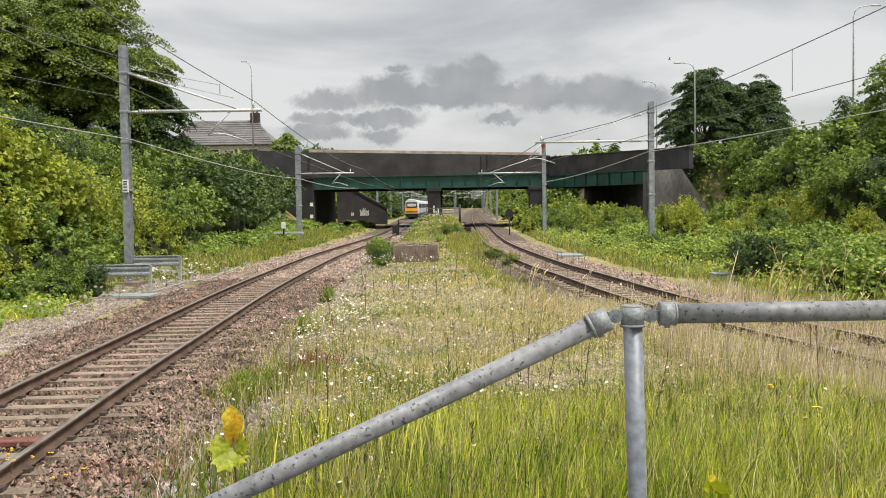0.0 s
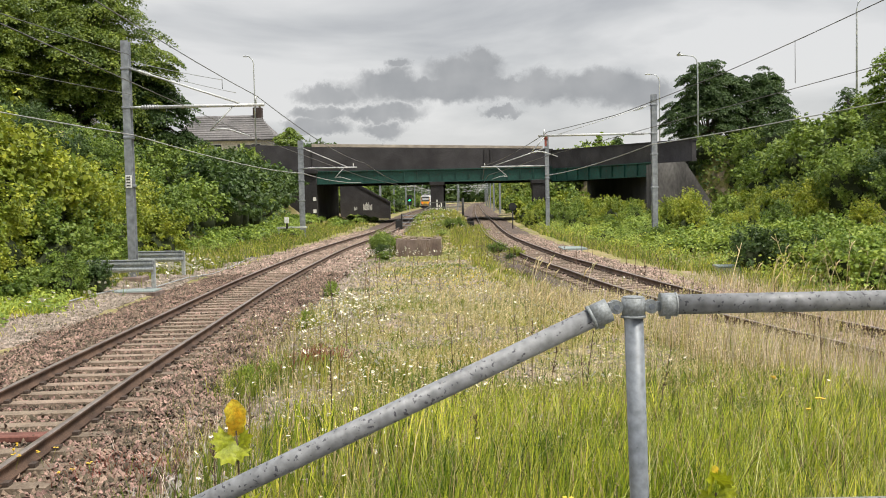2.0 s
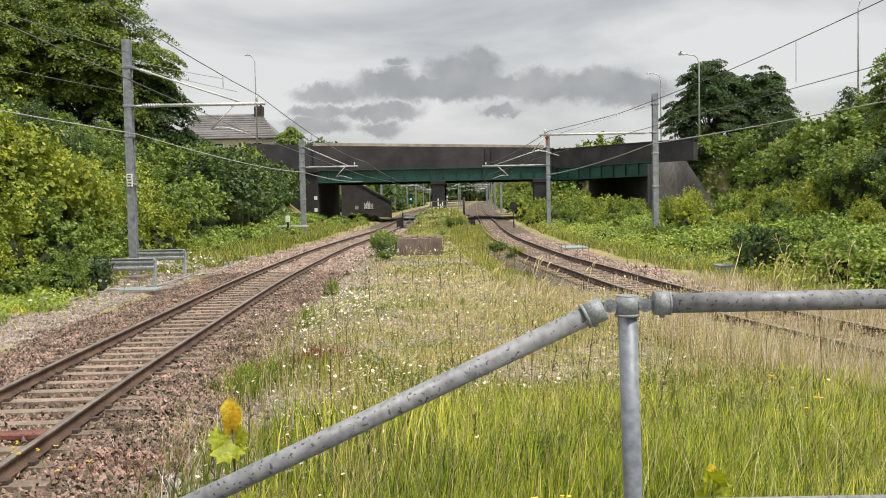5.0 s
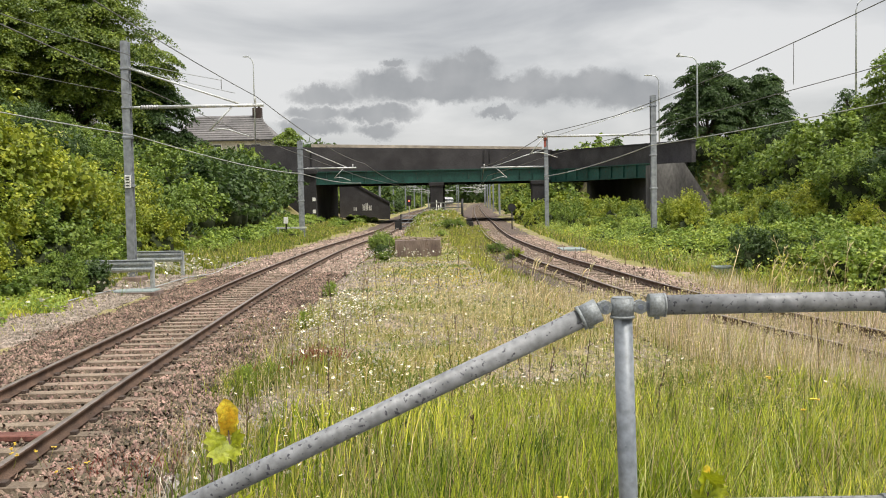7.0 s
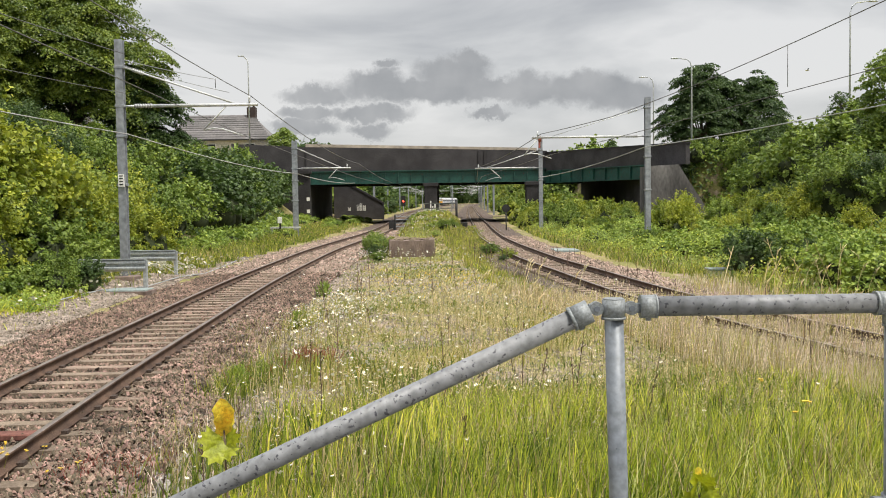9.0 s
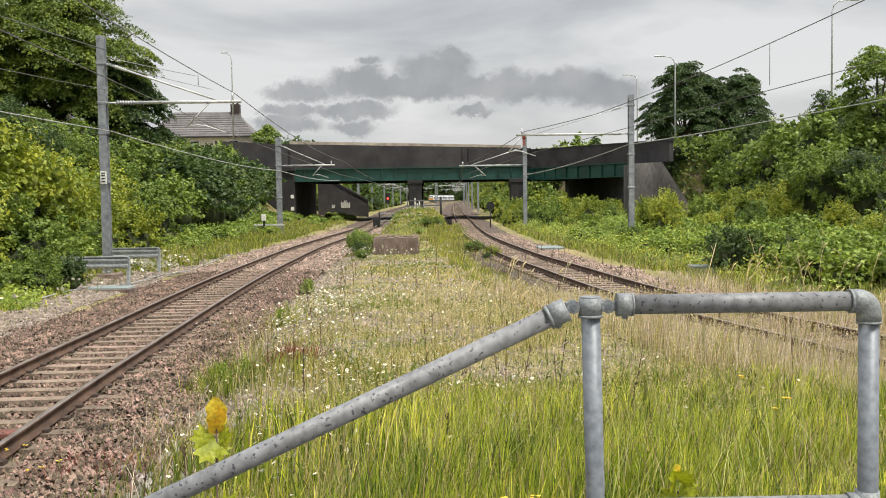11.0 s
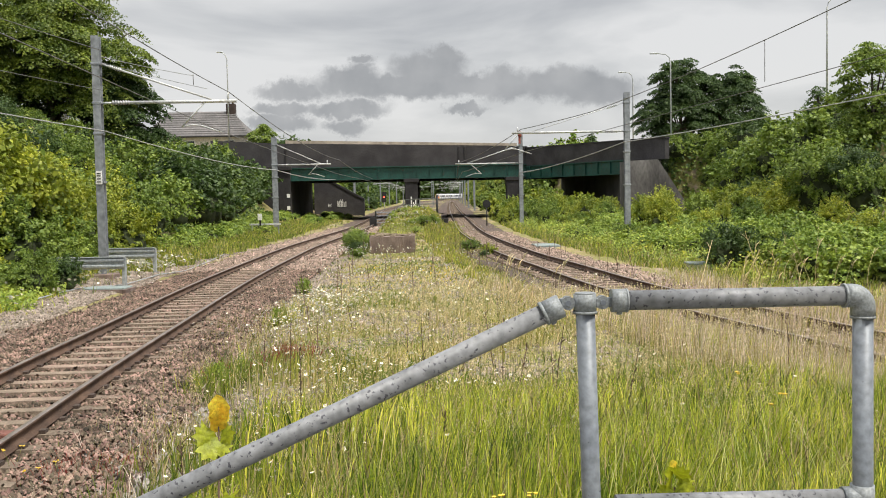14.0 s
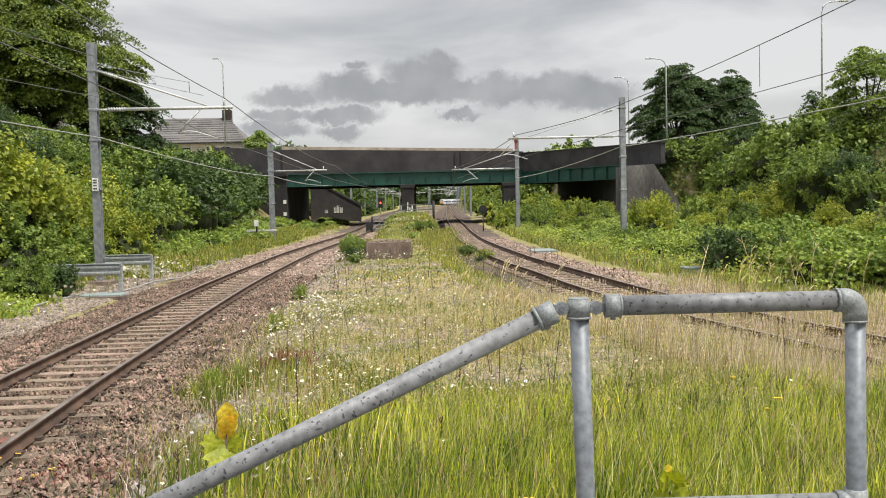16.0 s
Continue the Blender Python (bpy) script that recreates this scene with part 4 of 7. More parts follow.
        plant("mid" if rng.random() < 0.7 else "bright", 18.0 + 0.022 * (y - 142) + rng.normal(0, 0.7), y, rng.uniform(0.6, 1.0), rng, "far right shrubs")
        plant("mid" if rng.random() < 0.6 else "dark", -11.5 + rng.normal(0, 0.5), y + 5, rng.uniform(0.4, 0.8), rng, "far left shrubs")
    for y in np.arange(150, 330, 7.0):
        plant("mid" if rng.random() < 0.5 else "dark", -14.5 + rng.normal(0, 1), y, rng.uniform(1.2, 1.9), rng, "far left shrubs")
        plant("dark", -19 + rng.normal(0, 1), y + 3, rng.uniform(1.5, 2.2), rng, "far left shrubs")
        plant("bright" if rng.random() < 0.4 else "mid", 18.5 + 0.02 * y + rng.normal(0, 1), y, rng.uniform(0.8, 1.2), rng, "far right shrubs")
        plant("mid", 23 + 0.02 * y + rng.normal(0, 1), y + 3, rng.uniform(1.0, 1.6), rng, "far right shrubs")
    for _ in range(34):
        plant("weed", rng.normal(-0.9, 1.5), rng.normal(80, 6), rng.uniform(0.15, 0.4), rng, "weeds on the heap")
    for y in np.arange(90, 97, 1.4):
        plant("mid", 28.5 + rng.normal(0, 0.4), y, rng.uniform(0.5, 0.7), rng, "right bank shrubs")
    # thicket that swallows the end of the parapet and the earth behind the wing wall
    for x in np.arange(24.2, 34, 1.0):
        plant("mid" if rng.random() < 0.6 else "dark", x, 96.6 + rng.normal(0, 0.5), rng.uniform(0.45, 0.75) + 0.012 * (x - 24), rng, "right bank shrubs")
        plant("mid" if rng.random() < 0.7 else "bright", x + 2.2, 94.2 + rng.normal(0, 0.4), rng.uniform(0.4, 0.7), rng, "right bank shrubs")
    for y in np.arange(92, 146, 2.2):
        plant("weed", rng.uniform(-13.5, -8.6), y, rng.uniform(0.35, 0.75), rng, "shrubs under the bridge")
    for y in np.arange(97, 114, 0.8):
        plant(str(rng.choice(["weed", "weed", "mid", "bright"])), rng.uniform(12.6, 15.0 + 0.2 * (114 - y)), y, rng.uniform(0.35, 0.75), rng, "shrubs before the bridge")
    for y in np.arange(140, 170, 1.6):
        plant("mid" if rng.random() < 0.6 else "bright", rng.uniform(15.5, 18.5), y, rng.uniform(0.5, 0.9), rng, "shrubs under the bridge")
        plant("mid", rng.uniform(18.5, 23.5), y + 8, rng.uniform(0.6, 1.0), rng, "shrubs under the bridge")
    for y in np.arange(100, 146, 4.0):
        plant("bright" if rng.random() < 0.5 else "weed", rng.uniform(12.6, 16.6), y, rng.uniform(0.4, 0.7), rng, "shrubs under the bridge")


build_banks()


def build_distant_growth():
    for kind, mat, label in (("bright", LEAF_BRIGHT, "yellow-green shrubs massed farther along the line"), ("mid", LEAF_MID, "mid-green shrubs massed farther along the line"), ("dark", LEAF_DARK, "dark green shrubs massed farther along the line"), ("weed", LEAF_WEED, "bright green brambles massed along the verges")):
        tagged(new("distant_growth", leaves_mesh("distant_growth", np.concatenate(DISTANT[kind]), (mat,))), label, "shrubs", kind="stuff")
    # dark balls that paint the shade inside the massed shrubs
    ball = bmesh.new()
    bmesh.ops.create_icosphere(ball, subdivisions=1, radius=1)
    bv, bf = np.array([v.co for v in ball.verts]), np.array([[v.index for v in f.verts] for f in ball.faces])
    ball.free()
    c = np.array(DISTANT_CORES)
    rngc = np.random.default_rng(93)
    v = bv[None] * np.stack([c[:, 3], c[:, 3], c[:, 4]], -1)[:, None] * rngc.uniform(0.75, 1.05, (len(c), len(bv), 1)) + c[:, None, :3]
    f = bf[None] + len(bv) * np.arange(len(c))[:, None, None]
    tagged(new("distant_shade_cores", raw_mesh("distant_shade_cores", v.reshape(-1, 3), f.ravel(), np.full(f.shape[0] * f.shape[1], 3), (CORE,))), "dark cores standing for the shade inside the massed shrubs", "shrubs", kind="stuff")
    # leafy cover that hides the soil of both banks
    rng = np.random.default_rng(91)
    for mat, n in ((LEAF_MID, 46000), (LEAF_DARK, 30000), (LEAF_WEED, 5000)):
        y = 20 + 86 * rng.random(n) ** 1.2
        right = rng.random(n) < 0.62
        x = np.where(right, np.interp(y, [20, 60, 80, 94], [16.5, 18.0, 22.0, 26.0]) + 16 * rng.random(n), np.interp(y, [20, 70, 106], [-12.6, -13.2, -16.5]) - 17 * rng.random(n))
        keep = (y < 94) | ~right
        m = n // 14
        x, y = np.concatenate([x[keep], rng.uniform(23.8, 33, m)]), np.concatenate([y[keep], rng.uniform(93.9, 97.6, m)])
        x = np.where((y > 93.8) & (x > 0), np.maximum(x, 25.2 - 0.35 * (y - 93.9)), x)
        p = np.stack([x, y, ground_height(x, y) + rng.uniform(0.02, 0.75, len(x))], -1)
        q = leaf_arrays(rng, p, np.tile((0.0, -0.6, 1.0), (len(x), 1)), 0.10 + 0.0024 * y)
        tagged(new("bank_cover", leaves_mesh("bank_cover", q, (mat,))), "leafy undergrowth covering the banks", "undergrowth", kind="stuff")


build_distant_growth()


def make_tree(name, at, height, trunk_top, radii, clusters, per, size, mat, seed, label, limbs=9, pad=1.2):
    """Tapered trunk, limbs reaching into the crown, and leaf clumps at their ends."""
    rng = np.random.default_rng(seed)
    ob = thing(name, at, label, "tree")
    p, nrm, c = pad_points(rng, clusters, per, radii, pad)
    cz = height - radii[2]
    p[:, 2] += cz
    c = c + np.array((0, 0, cz))
    crown = new("crown", leaves_mesh("crown", leaf_arrays(rng, p, nrm, size), (mat,)))
    crown.parent = ob
    bm = bmesh.new()
    r0 = height * 0.028
    pipe(bm, [(0, 0, -1), (0.05, 0, trunk_top * 0.5), (0.1, 0.1, trunk_top), (0.0, 0.1, cz + radii[2] * 0.4)], [r0 * 1.2, r0, r0 * 0.8, r0 * 0.25], 8)
    part("trunk", bm, BARK, ob)
    for k in range(limbs):
        tip = Vector(c[int(rng.integers(0, len(c)))])
        root = Vector((0.1, 0.1, trunk_top * rng.uniform(0.7, 1.15)))
        mid = (root + tip) / 2 + Vector((0, 0, rng.uniform(0.2, 0.12 * height)))
        bm = bmesh.new()
        pipe(bm, [root, mid, tip], [r0 * 0.5, r0 * 0.3, r0 * 0.08], 6)
        part("limb", bm, BARK, ob)
    return ob


def gz(x, y):
    return float(ground_height(x, y))


make_tree("tree", (-25.7, 70, gz(-25.5, 70) - 0.5), 11.6, 3.5, (6.2, 5.6, 6.3), 420, 320, 0.175, LEAF_TREE, 51, "broad sycamore with dense dark green foliage", 26, 1.1)
make_tree("tree", (-32.0, 66, gz(-29.5, 66)), 10.4, 3.5, (5.6, 5.0, 5.8), 280, 300, 0.175, LEAF_TREE, 52, "broad sycamore with dense dark green foliage", 18, 1.1)
# two added dark crowns fill out the sycamores and stand for their inner shade
make_tree("tree", (-21.4, 71.5, gz(-21.4, 71.5) - 0.4), 12.4 - gz(-21.4, 71.5), 2.0, (2.9, 2.6, 3.3), 200, 200, 0.17, LEAF_DARK, 59, "low dark-leaved filler for the shaded inside of the sycamores", 14, 0.8)
make_tree("tree", (-26.0, 71.5, gz(-29.0, 71.5) - 0.4), 8.0, 2.0, (3.9, 3.4, 4.0), 230, 200, 0.17, LEAF_DARK, 60, "low dark-leaved filler for the shaded inside of the sycamores", 14, 0.8)
make_tree("tree", (28.1, 106, 5.9), 9.8, 2.5, (4.8, 4.4, 4.9), 330, 190, 0.2, LEAF_DARK, 53, "rounded dark green tree above the bank", 14, 0.8)
make_tree("tree", (33.5, 106, 5.9), 9.4, 2.5, (4.5, 4.4, 4.8), 300, 190, 0.2, LEAF_DARK, 54, "rounded dark green tree above the bank", 14, 0.8)
make_tree("tree", (23.6, 51, gz(23.6, 51)), 5.4, 1.0, (1.9, 1.9, 2.6), 180, 80, 0.14, LEAF_MID, 55, "light green young tree on the bank top", 8, 0.5)
make_tree("tree", (24.4, 60, gz(24.4, 60)), 3.6, 1.8, (0.8, 0.8, 1.0), 30, 36, 0.13, LEAF_DARK, 56, "thin dark sapling on the bank top", 6, 0.3)
make_tree("tree", (-18.6, 119, 8.0), 3.2, 1.0, (1.8, 1.7, 1.5), 90, 60, 0.2, LEAF_MID, 57, "small round green tree beside the bridge", 5, 0.5)
make_tree("tree", (24.6, 140, 7.4), 3.4, 1.0, (0.9, 0.9, 1.8), 40, 50, 0.2, LEAF_DARK, 58, "small dark conifer beyond the bridge", 4, 0.35)


# ---- grass ----
def blades(name, rng, x, y, height, width, lean, mats, slots, label, category="grass", base=None, bend=1.0):
    """Grass blades as tapering, bending strips of three segments."""
    n = len(x)
    z = ground_height(x, y) - 0.02 if base is None else base
    az = rng.uniform(0, 6.28, n)
    face = rng.uniform(0, 6.28, n)
    lx, ly = np.cos(az) * lean + 0.06 * height, np.sin(az) * lean
    wx, wy = np.cos(face) * width, np.sin(face) * width
    rows = []
    for s, w in ((0, 1.0), (0.38, 0.85), (0.72, 0.55)):
        q = s ** (1 + bend)
        cx, cy, cz = x + lx * q, y + ly * q, z + height * (s - 0.12 * s * s)
        rows += [np.stack([cx - wx * w, cy - wy * w, cz], -1), np.stack([cx + wx * w, cy + wy * w, cz], -1)]
    rows.append(np.stack([x + lx, y + ly, z + height * 0.88], -1))
    v = np.stack(rows, 1)
    o = 7 * np.arange(n)[:, None]
    corners = np.concatenate([o + np.array([0, 1, 3, 2]), o + np.array([2, 3, 5, 4]), o + np.array([4, 5, 6])], 1)
    tot = np.tile([4, 4, 3], n)
    me = raw_mesh(name, v.reshape(-1, 3), corners.ravel(), tot, mats, np.repeat(slots, 3))
    return tagged(new(name, me), label, category, kind="stuff")


def build_grass():
    rng = np.random.default_rng(5)
    # lush stand just beyond the railing
    n = 92000
    y = 3.2 + 9.6 * rng.random(n) ** 0.9
    x = rng.uniform(-1.9, 7.2, n)
    edge = -1.6 + 0.4 * np.sin(y * 1.7) + 0.16 * (y - 4)
    dens = (rng.random(n) < 0.12 + 0.88 * smoothstep(x, edge, edge + 1.2)) & (rng.random(n) < 1.0 - 0.6 * smoothstep(y, 10.0, 12.8))
    dens &= np.abs(x - line_at(RIGHT_LINE, y)) > 1.7
    x, y = x[dens], y[dens]
    h = rng.uniform(0.4, 1.0, len(x)) * (0.85 + 0.25 * wobble(x, y, 1.3)) * (1 - 0.4 * smoothstep(y, 9.0, 12.5))
    dry = rng.random(len(x)) < 0.12 + 0.22 * smoothstep(y, 9.5, 12.5)
    blades("tall_grass", rng, x, y, h, rng.uniform(0.003, 0.0085, len(x)) * np.interp(y, [3, 6, 12], [0.7, 1.1, 1.5]), rng.uniform(0.02, 0.24, len(x)), (GRASS_GREEN, GRASS_DRY, GRASS_DEEP), np.where(dry, 1, np.where(rng.random(len(x)) < 0.2 + 0.3 * smoothstep(wobble(x, y, 1.1, 5), 0.0, 0.3), 2, 0)), "lush tall green grass beyond the railing")
    # arching paler stems through it
    n = 2600
    y = 3.4 + 6.5 * rng.random(n)
    x = rng.uniform(-0.9, 6.2, n)
    keep = np.abs(x - line_at(RIGHT_LINE, y)) > 1.7
    x, y = x[keep], y[keep]
    n = len(x)
    blades("arching_grass", rng, x, y, rng.uniform(0.75, 1.15, n), rng.uniform(0.0025, 0.005, n), rng.uniform(0.12, 0.5, n), (GRASS_PALE, GRASS_DRY, STALK), rng.choice([0, 0, 0, 0, 0, 0, 1, 1, 1, 2], n), "pale arching flowering grass beyond the railing", "grass", None, 1.8)
    # meadow between the lines
    n = 76000
    y = 7 + 60 * rng.random(n) ** 1.7
    lo, hi = line_at(LEFT_LINE, y) + 2.0, line_at(RIGHT_LINE, y) - 0.95
    x = lo + (hi - lo) * rng.random(n)
    bare = wobble(x, y, 0.9, 7) > 0.22
    keep = (rng.random(n) < np.where(bare, 0.2, 1.0 - 0.45 * smoothstep(y, 15, 22))) & (rng.random(n) < 0.25 + 0.75 * smoothstep(x - line_at(LEFT_LINE, y), 2.0, 3.2))
    x, y = x[keep], y[keep]
    h = rng.uniform(0.10, 0.38, len(x)) * (1 + 0.5 * wobble(x, y, 0.7, 3)) * np.interp(y, [7, 14, 18, 30, 60], [1.5, 1.15, 0.6, 0.4, 0.45])
    w = rng.uniform(0.0028, 0.0085, len(x)) * np.interp(y, [7, 20, 60], [1, 1.7, 3.5])
    blades("meadow_grass", rng, x, y, h, w, rng.uniform(0.02, 0.22, len(x)), (GRASS_MIX, GRASS_DRY, GRASS_DEEP), np.where(wobble(x, y, 0.8, 4) + rng.normal(0, 0.12, len(x)) > 0.24, 2, (rng.random(len(x)) < 0.15 + 0.4 * smoothstep(wobble(x, y, 0.5, 9), -0.2, 0.3)).astype(int)), "dry yellow-green meadow grass between the tracks")
    # left verge
    n = 46000
    y = 16 + 96 * rng.random(n) ** 1.15
    x = np.interp(y, [16, 22, 26, 30, 35, 43, 60], [-10.3, -10.2, -9.9, -10.7, -10.2, -9.2, -8.9]) + 0.25 * np.sin(y * 1.9) - 4.5 * rng.random(n) ** 1.2 + np.where(rng.random(n) < 0.04, 1.2, 0)
    h = rng.uniform(0.12, 0.45, n) * np.interp(y, [16, 25, 40, 100], [0.7, 0.8, 1.1, 1.0])
    w = rng.uniform(0.005, 0.012, n) * np.interp(y, [16, 40, 100], [1, 1.5, 2.2])
    blades("verge_grass", rng, x, y, h, w, rng.uniform(0.03, 0.25, n), (GRASS_GREEN, GRASS_MIX, GRASS_DRY, GRASS_DEEP), np.where(y < 27, 0, rng.choice([0, 1, 1, 1, 2, 3, 3], n)), "green and straw-coloured grass on the verge")
    # right verge
    n = 46000
    y = 14 + 94 * rng.random(n) ** 1.05
    x = line_at(RIGHT_LINE, y) + 3.3 + 7.6 * rng.random(n) ** 1.2
    h = rng.uniform(0.15, 0.5, n) * np.interp(y, [14, 40, 100], [1.0, 1.0, 0.9])
    w = rng.uniform(0.005, 0.011, n) * np.interp(y, [14, 40, 100], [0.9, 1.5, 2.2])
    blades("verge_grass", rng, x, y, h, w, rng.uniform(0.03, 0.25, n), (GRASS_GREEN, GRASS_MIX, GRASS_DRY, GRASS_DEEP), rng.choice([0, 1, 1, 1, 2, 3, 3], n), "green and straw-coloured grass on the verge")
    # grass that has crept over the near side of the right track farther on
    n = 26000
    y = 28 + 64 * rng.random(n) ** 1.3
    x = line_at(RIGHT_LINE, y) - 0.62 - 2.6 * rng.random(n) ** 1.3
    keep = wobble(x, y, 0.6, 2) > -0.45
    x, y = x[keep], y[keep]
    n = len(x)
    blades("creeping_grass", rng, x, y, rng.uniform(0.18, 0.5, n) * np.interp(y, [30, 44, 52, 90], [0.7, 0.8, 1.2, 1.4]), rng.uniform(0.006, 0.014, n) * np.interp(y, [34, 90], [1, 1.8]), rng.uniform(0.03, 0.2, n), (GRASS_MIX, GRASS_DRY, GRASS_GREEN), rng.choice([0, 0, 1, 2], n), "grass creeping over the ballast and rail")
    # tufts in the gravel beside the left track
    n = 3800
    y = 7.5 + 15 * rng.random(n)
    x = np.interp(y, [8, 14, 22], [-3.1, -3.4, -4.2]) + rng.normal(0.35, 0.38, n)
    keep = wobble(x, y, 2.2, 5) > -0.1
    x, y = x[keep], y[keep]
    n = len(x)
    blades("gravel_grass", rng, x, y, rng.uniform(0.28, 0.58, n), rng.uniform(0.002, 0.005, n), rng.uniform(0.03, 0.2, n), (GRASS_MIX, GRASS_DRY, SEED_PINK), rng.choice([0, 0, 1, 2], n), "brownish grass tufts in the gravel")
    # pale seeding grass over the right track
    n = 64000
    y = 9.8 + 21 * rng.random(n) ** 1.15
    x = line_at(RIGHT_LINE, y) - 3.2 + 6.4 * rng.random(n)
    keep = (np.abs(np.abs(x - line_at(RIGHT_LINE, y)) - 0.75) > 0.05) & (rng.random(n) < 1.0 - 0.6 * smoothstep(y, 18, 30))
    x, y = x[keep], y[keep]
    h = rng.uniform(0.2, 0.68, len(x)) * (1 + 0.5 * wobble(x, y, 1.1, 6)) * np.interp(y, [9, 20, 30], [1.25, 1.05, 0.6])
    blades("seeding_grass", rng, x, y, h, rng.uniform(0.002, 0.005, len(x)) * np.interp(y, [8, 30], [1, 2]), rng.uniform(0.03, 0.2, len(x)), (SEED_PINK, GRASS_DRY, GRASS_GREEN), np.where(rng.random(len(x)) < 0.12 + 0.5 * (1 - smoothstep(y, 10.5, 13.5)), 2, rng.integers(0, 2, len(x))), "pale dry seeding grass over the track")


build_grass()


def build_daisies():
    """Ox-eye daisies: ring of petals as a flat disc with a yellow eye, on thin stalks."""
    rng = np.random.default_rng(8)
    spots = [(-2.2, 20.8, 0.65, 1.9, 620), (-1.2, 13.2, 0.6, 1.2, 170), (-1.9, 10.5, 0.5, 1.2, 60), (-0.4, 15, 1.3, 2.4, 130), (-2.5, 47, 0.9, 3, 110), (0.8, 17, 1.8, 4, 130), (-10.9, 37, 1.2, 2.2, 420), (-11.2, 31, 1.0, 3, 160), (-0.6, 78, 2.0, 5, 420), (-1.5, 30, 1.8, 6, 130), (2.4, 8.6, 1.6, 1.2, 60), (-0.9, 9, 0.8, 1.5, 50), (13.5, 32, 2.5, 4, 70), (0.0, 24, 2.2, 7, 420), (-0.4, 40, 2.0, 8, 300), (1.5, 12, 1.6, 2.5, 130), (-11.5, 27, 1.2, 5, 120), (-2.9, 46.5, 0.5, 1.2, 130), (1.2, 10.5, 1.5, 1.3, 120)]
    xs = np.concatenate([rng.normal(cx, sx, n) for cx, cy, sx, sy, n in spots])
    ys = np.concatenate([rng.normal(cy, sy, n) for cx, cy, sx, sy, n in spots])
    n = len(xs)
    h = rng.uniform(0.22, 0.48, n)
    blades("daisy_stalks", rng, xs, ys, h / 0.88, np.full(n, 0.0025), np.full(n, 0.001), (GRASS_MIX,), np.zeros(n, int), "thin green daisy stalks", "flowers")
    zs = ground_height(xs, ys) - 0.02 + h
    r = rng.uniform(0.015, 0.027, n) * np.where(xs < -9, 1.7, 1.0) * np.interp(ys, [8, 20, 70], [1, 1.25, 2.2])
    xs = xs + 0.06 * h / 0.88
    tilt = rng.normal(0, 0.45, (n, 2))
    tilt[:, 1] -= 0.3
    k = 10
    a = np.linspace(0, 2 * np.pi, k, endpoint=False)
    rad = np.where(np.arange(k) % 2 == 0, 1.0, 0.72)
    px, py = np.cos(a) * rad, np.sin(a) * rad
    X, Y = px * r[:, None], py * r[:, None]
    Z = X * tilt[:, :1] - Y * tilt[:, 1:] * -1
    outer = np.stack([xs[:, None] + X, ys[:, None] + Y, zs[:, None] + Z], -1)
    q = 0.36
    inner = np.stack([xs[:, None] + X * q, ys[:, None] + Y * q, zs[:, None] + Z * q + 0.006], -1)
    v = np.concatenate([outer, inner], 1)
    o = (2 * k) * np.arange(n)[:, None]
    f1, f2 = o + np.arange(k), o + k + np.arange(k)
    corners = np.concatenate([f1, f2], 1)
    me = raw_mesh("daisies", v.reshape(-1, 3), corners.ravel(), np.full(2 * n, k), (PETAL, YOLK), np.tile([0, 1], n))
    tagged(new("daisies", me), "white ox-eye daisies with yellow eyes", "flowers", kind="stuff")


build_daisies()


def build_stalks():
    """Dead dock and thistle stalks standing in the meadow, with ragged brown heads."""
    rng = np.random.default_rng(12)
    n = 110
    y = 8 + 40 * rng.random(n) ** 1.4
    x = np.concatenate([rng.uniform(-2.5, 2.8, n // 2), line_at(RIGHT_LINE, y[n // 2:]) - rng.uniform(-2.5, 2.5, n - n // 2)])
    bm = bmesh.new()
    for i in range(n):
        h = rng.uniform(0.45, 1.05)
        z = gz(x[i], y[i])
        lean = rng.normal(0, 0.10, 2)
        tip = Vector((x[i] + lean[0] * h, y[i] + lean[1] * h, z + h))
        tube(bm, (x[i], y[i], z - 0.05), tip, 0.0045 + 0.0002 * y[i], 0.003 + 0.0001 * y[i], 4, 0, False)
        for k in range(int(rng.integers(3, 9))):
            p = Vector((x[i], y[i], z)).lerp(tip, rng.uniform(0.5, 1.0))
            d = Vector((rng.normal(), rng.normal(), 2.2)).normalized() * rng.uniform(0.03, 0.09)
            tube(bm, p, p + d, 0.003, 0.007, 3, 0, False)
    tagged(part("dead_stalks", bm, STALK), "brown dead dock stalks in the meadow", "weeds", kind="stuff")


build_stalks()


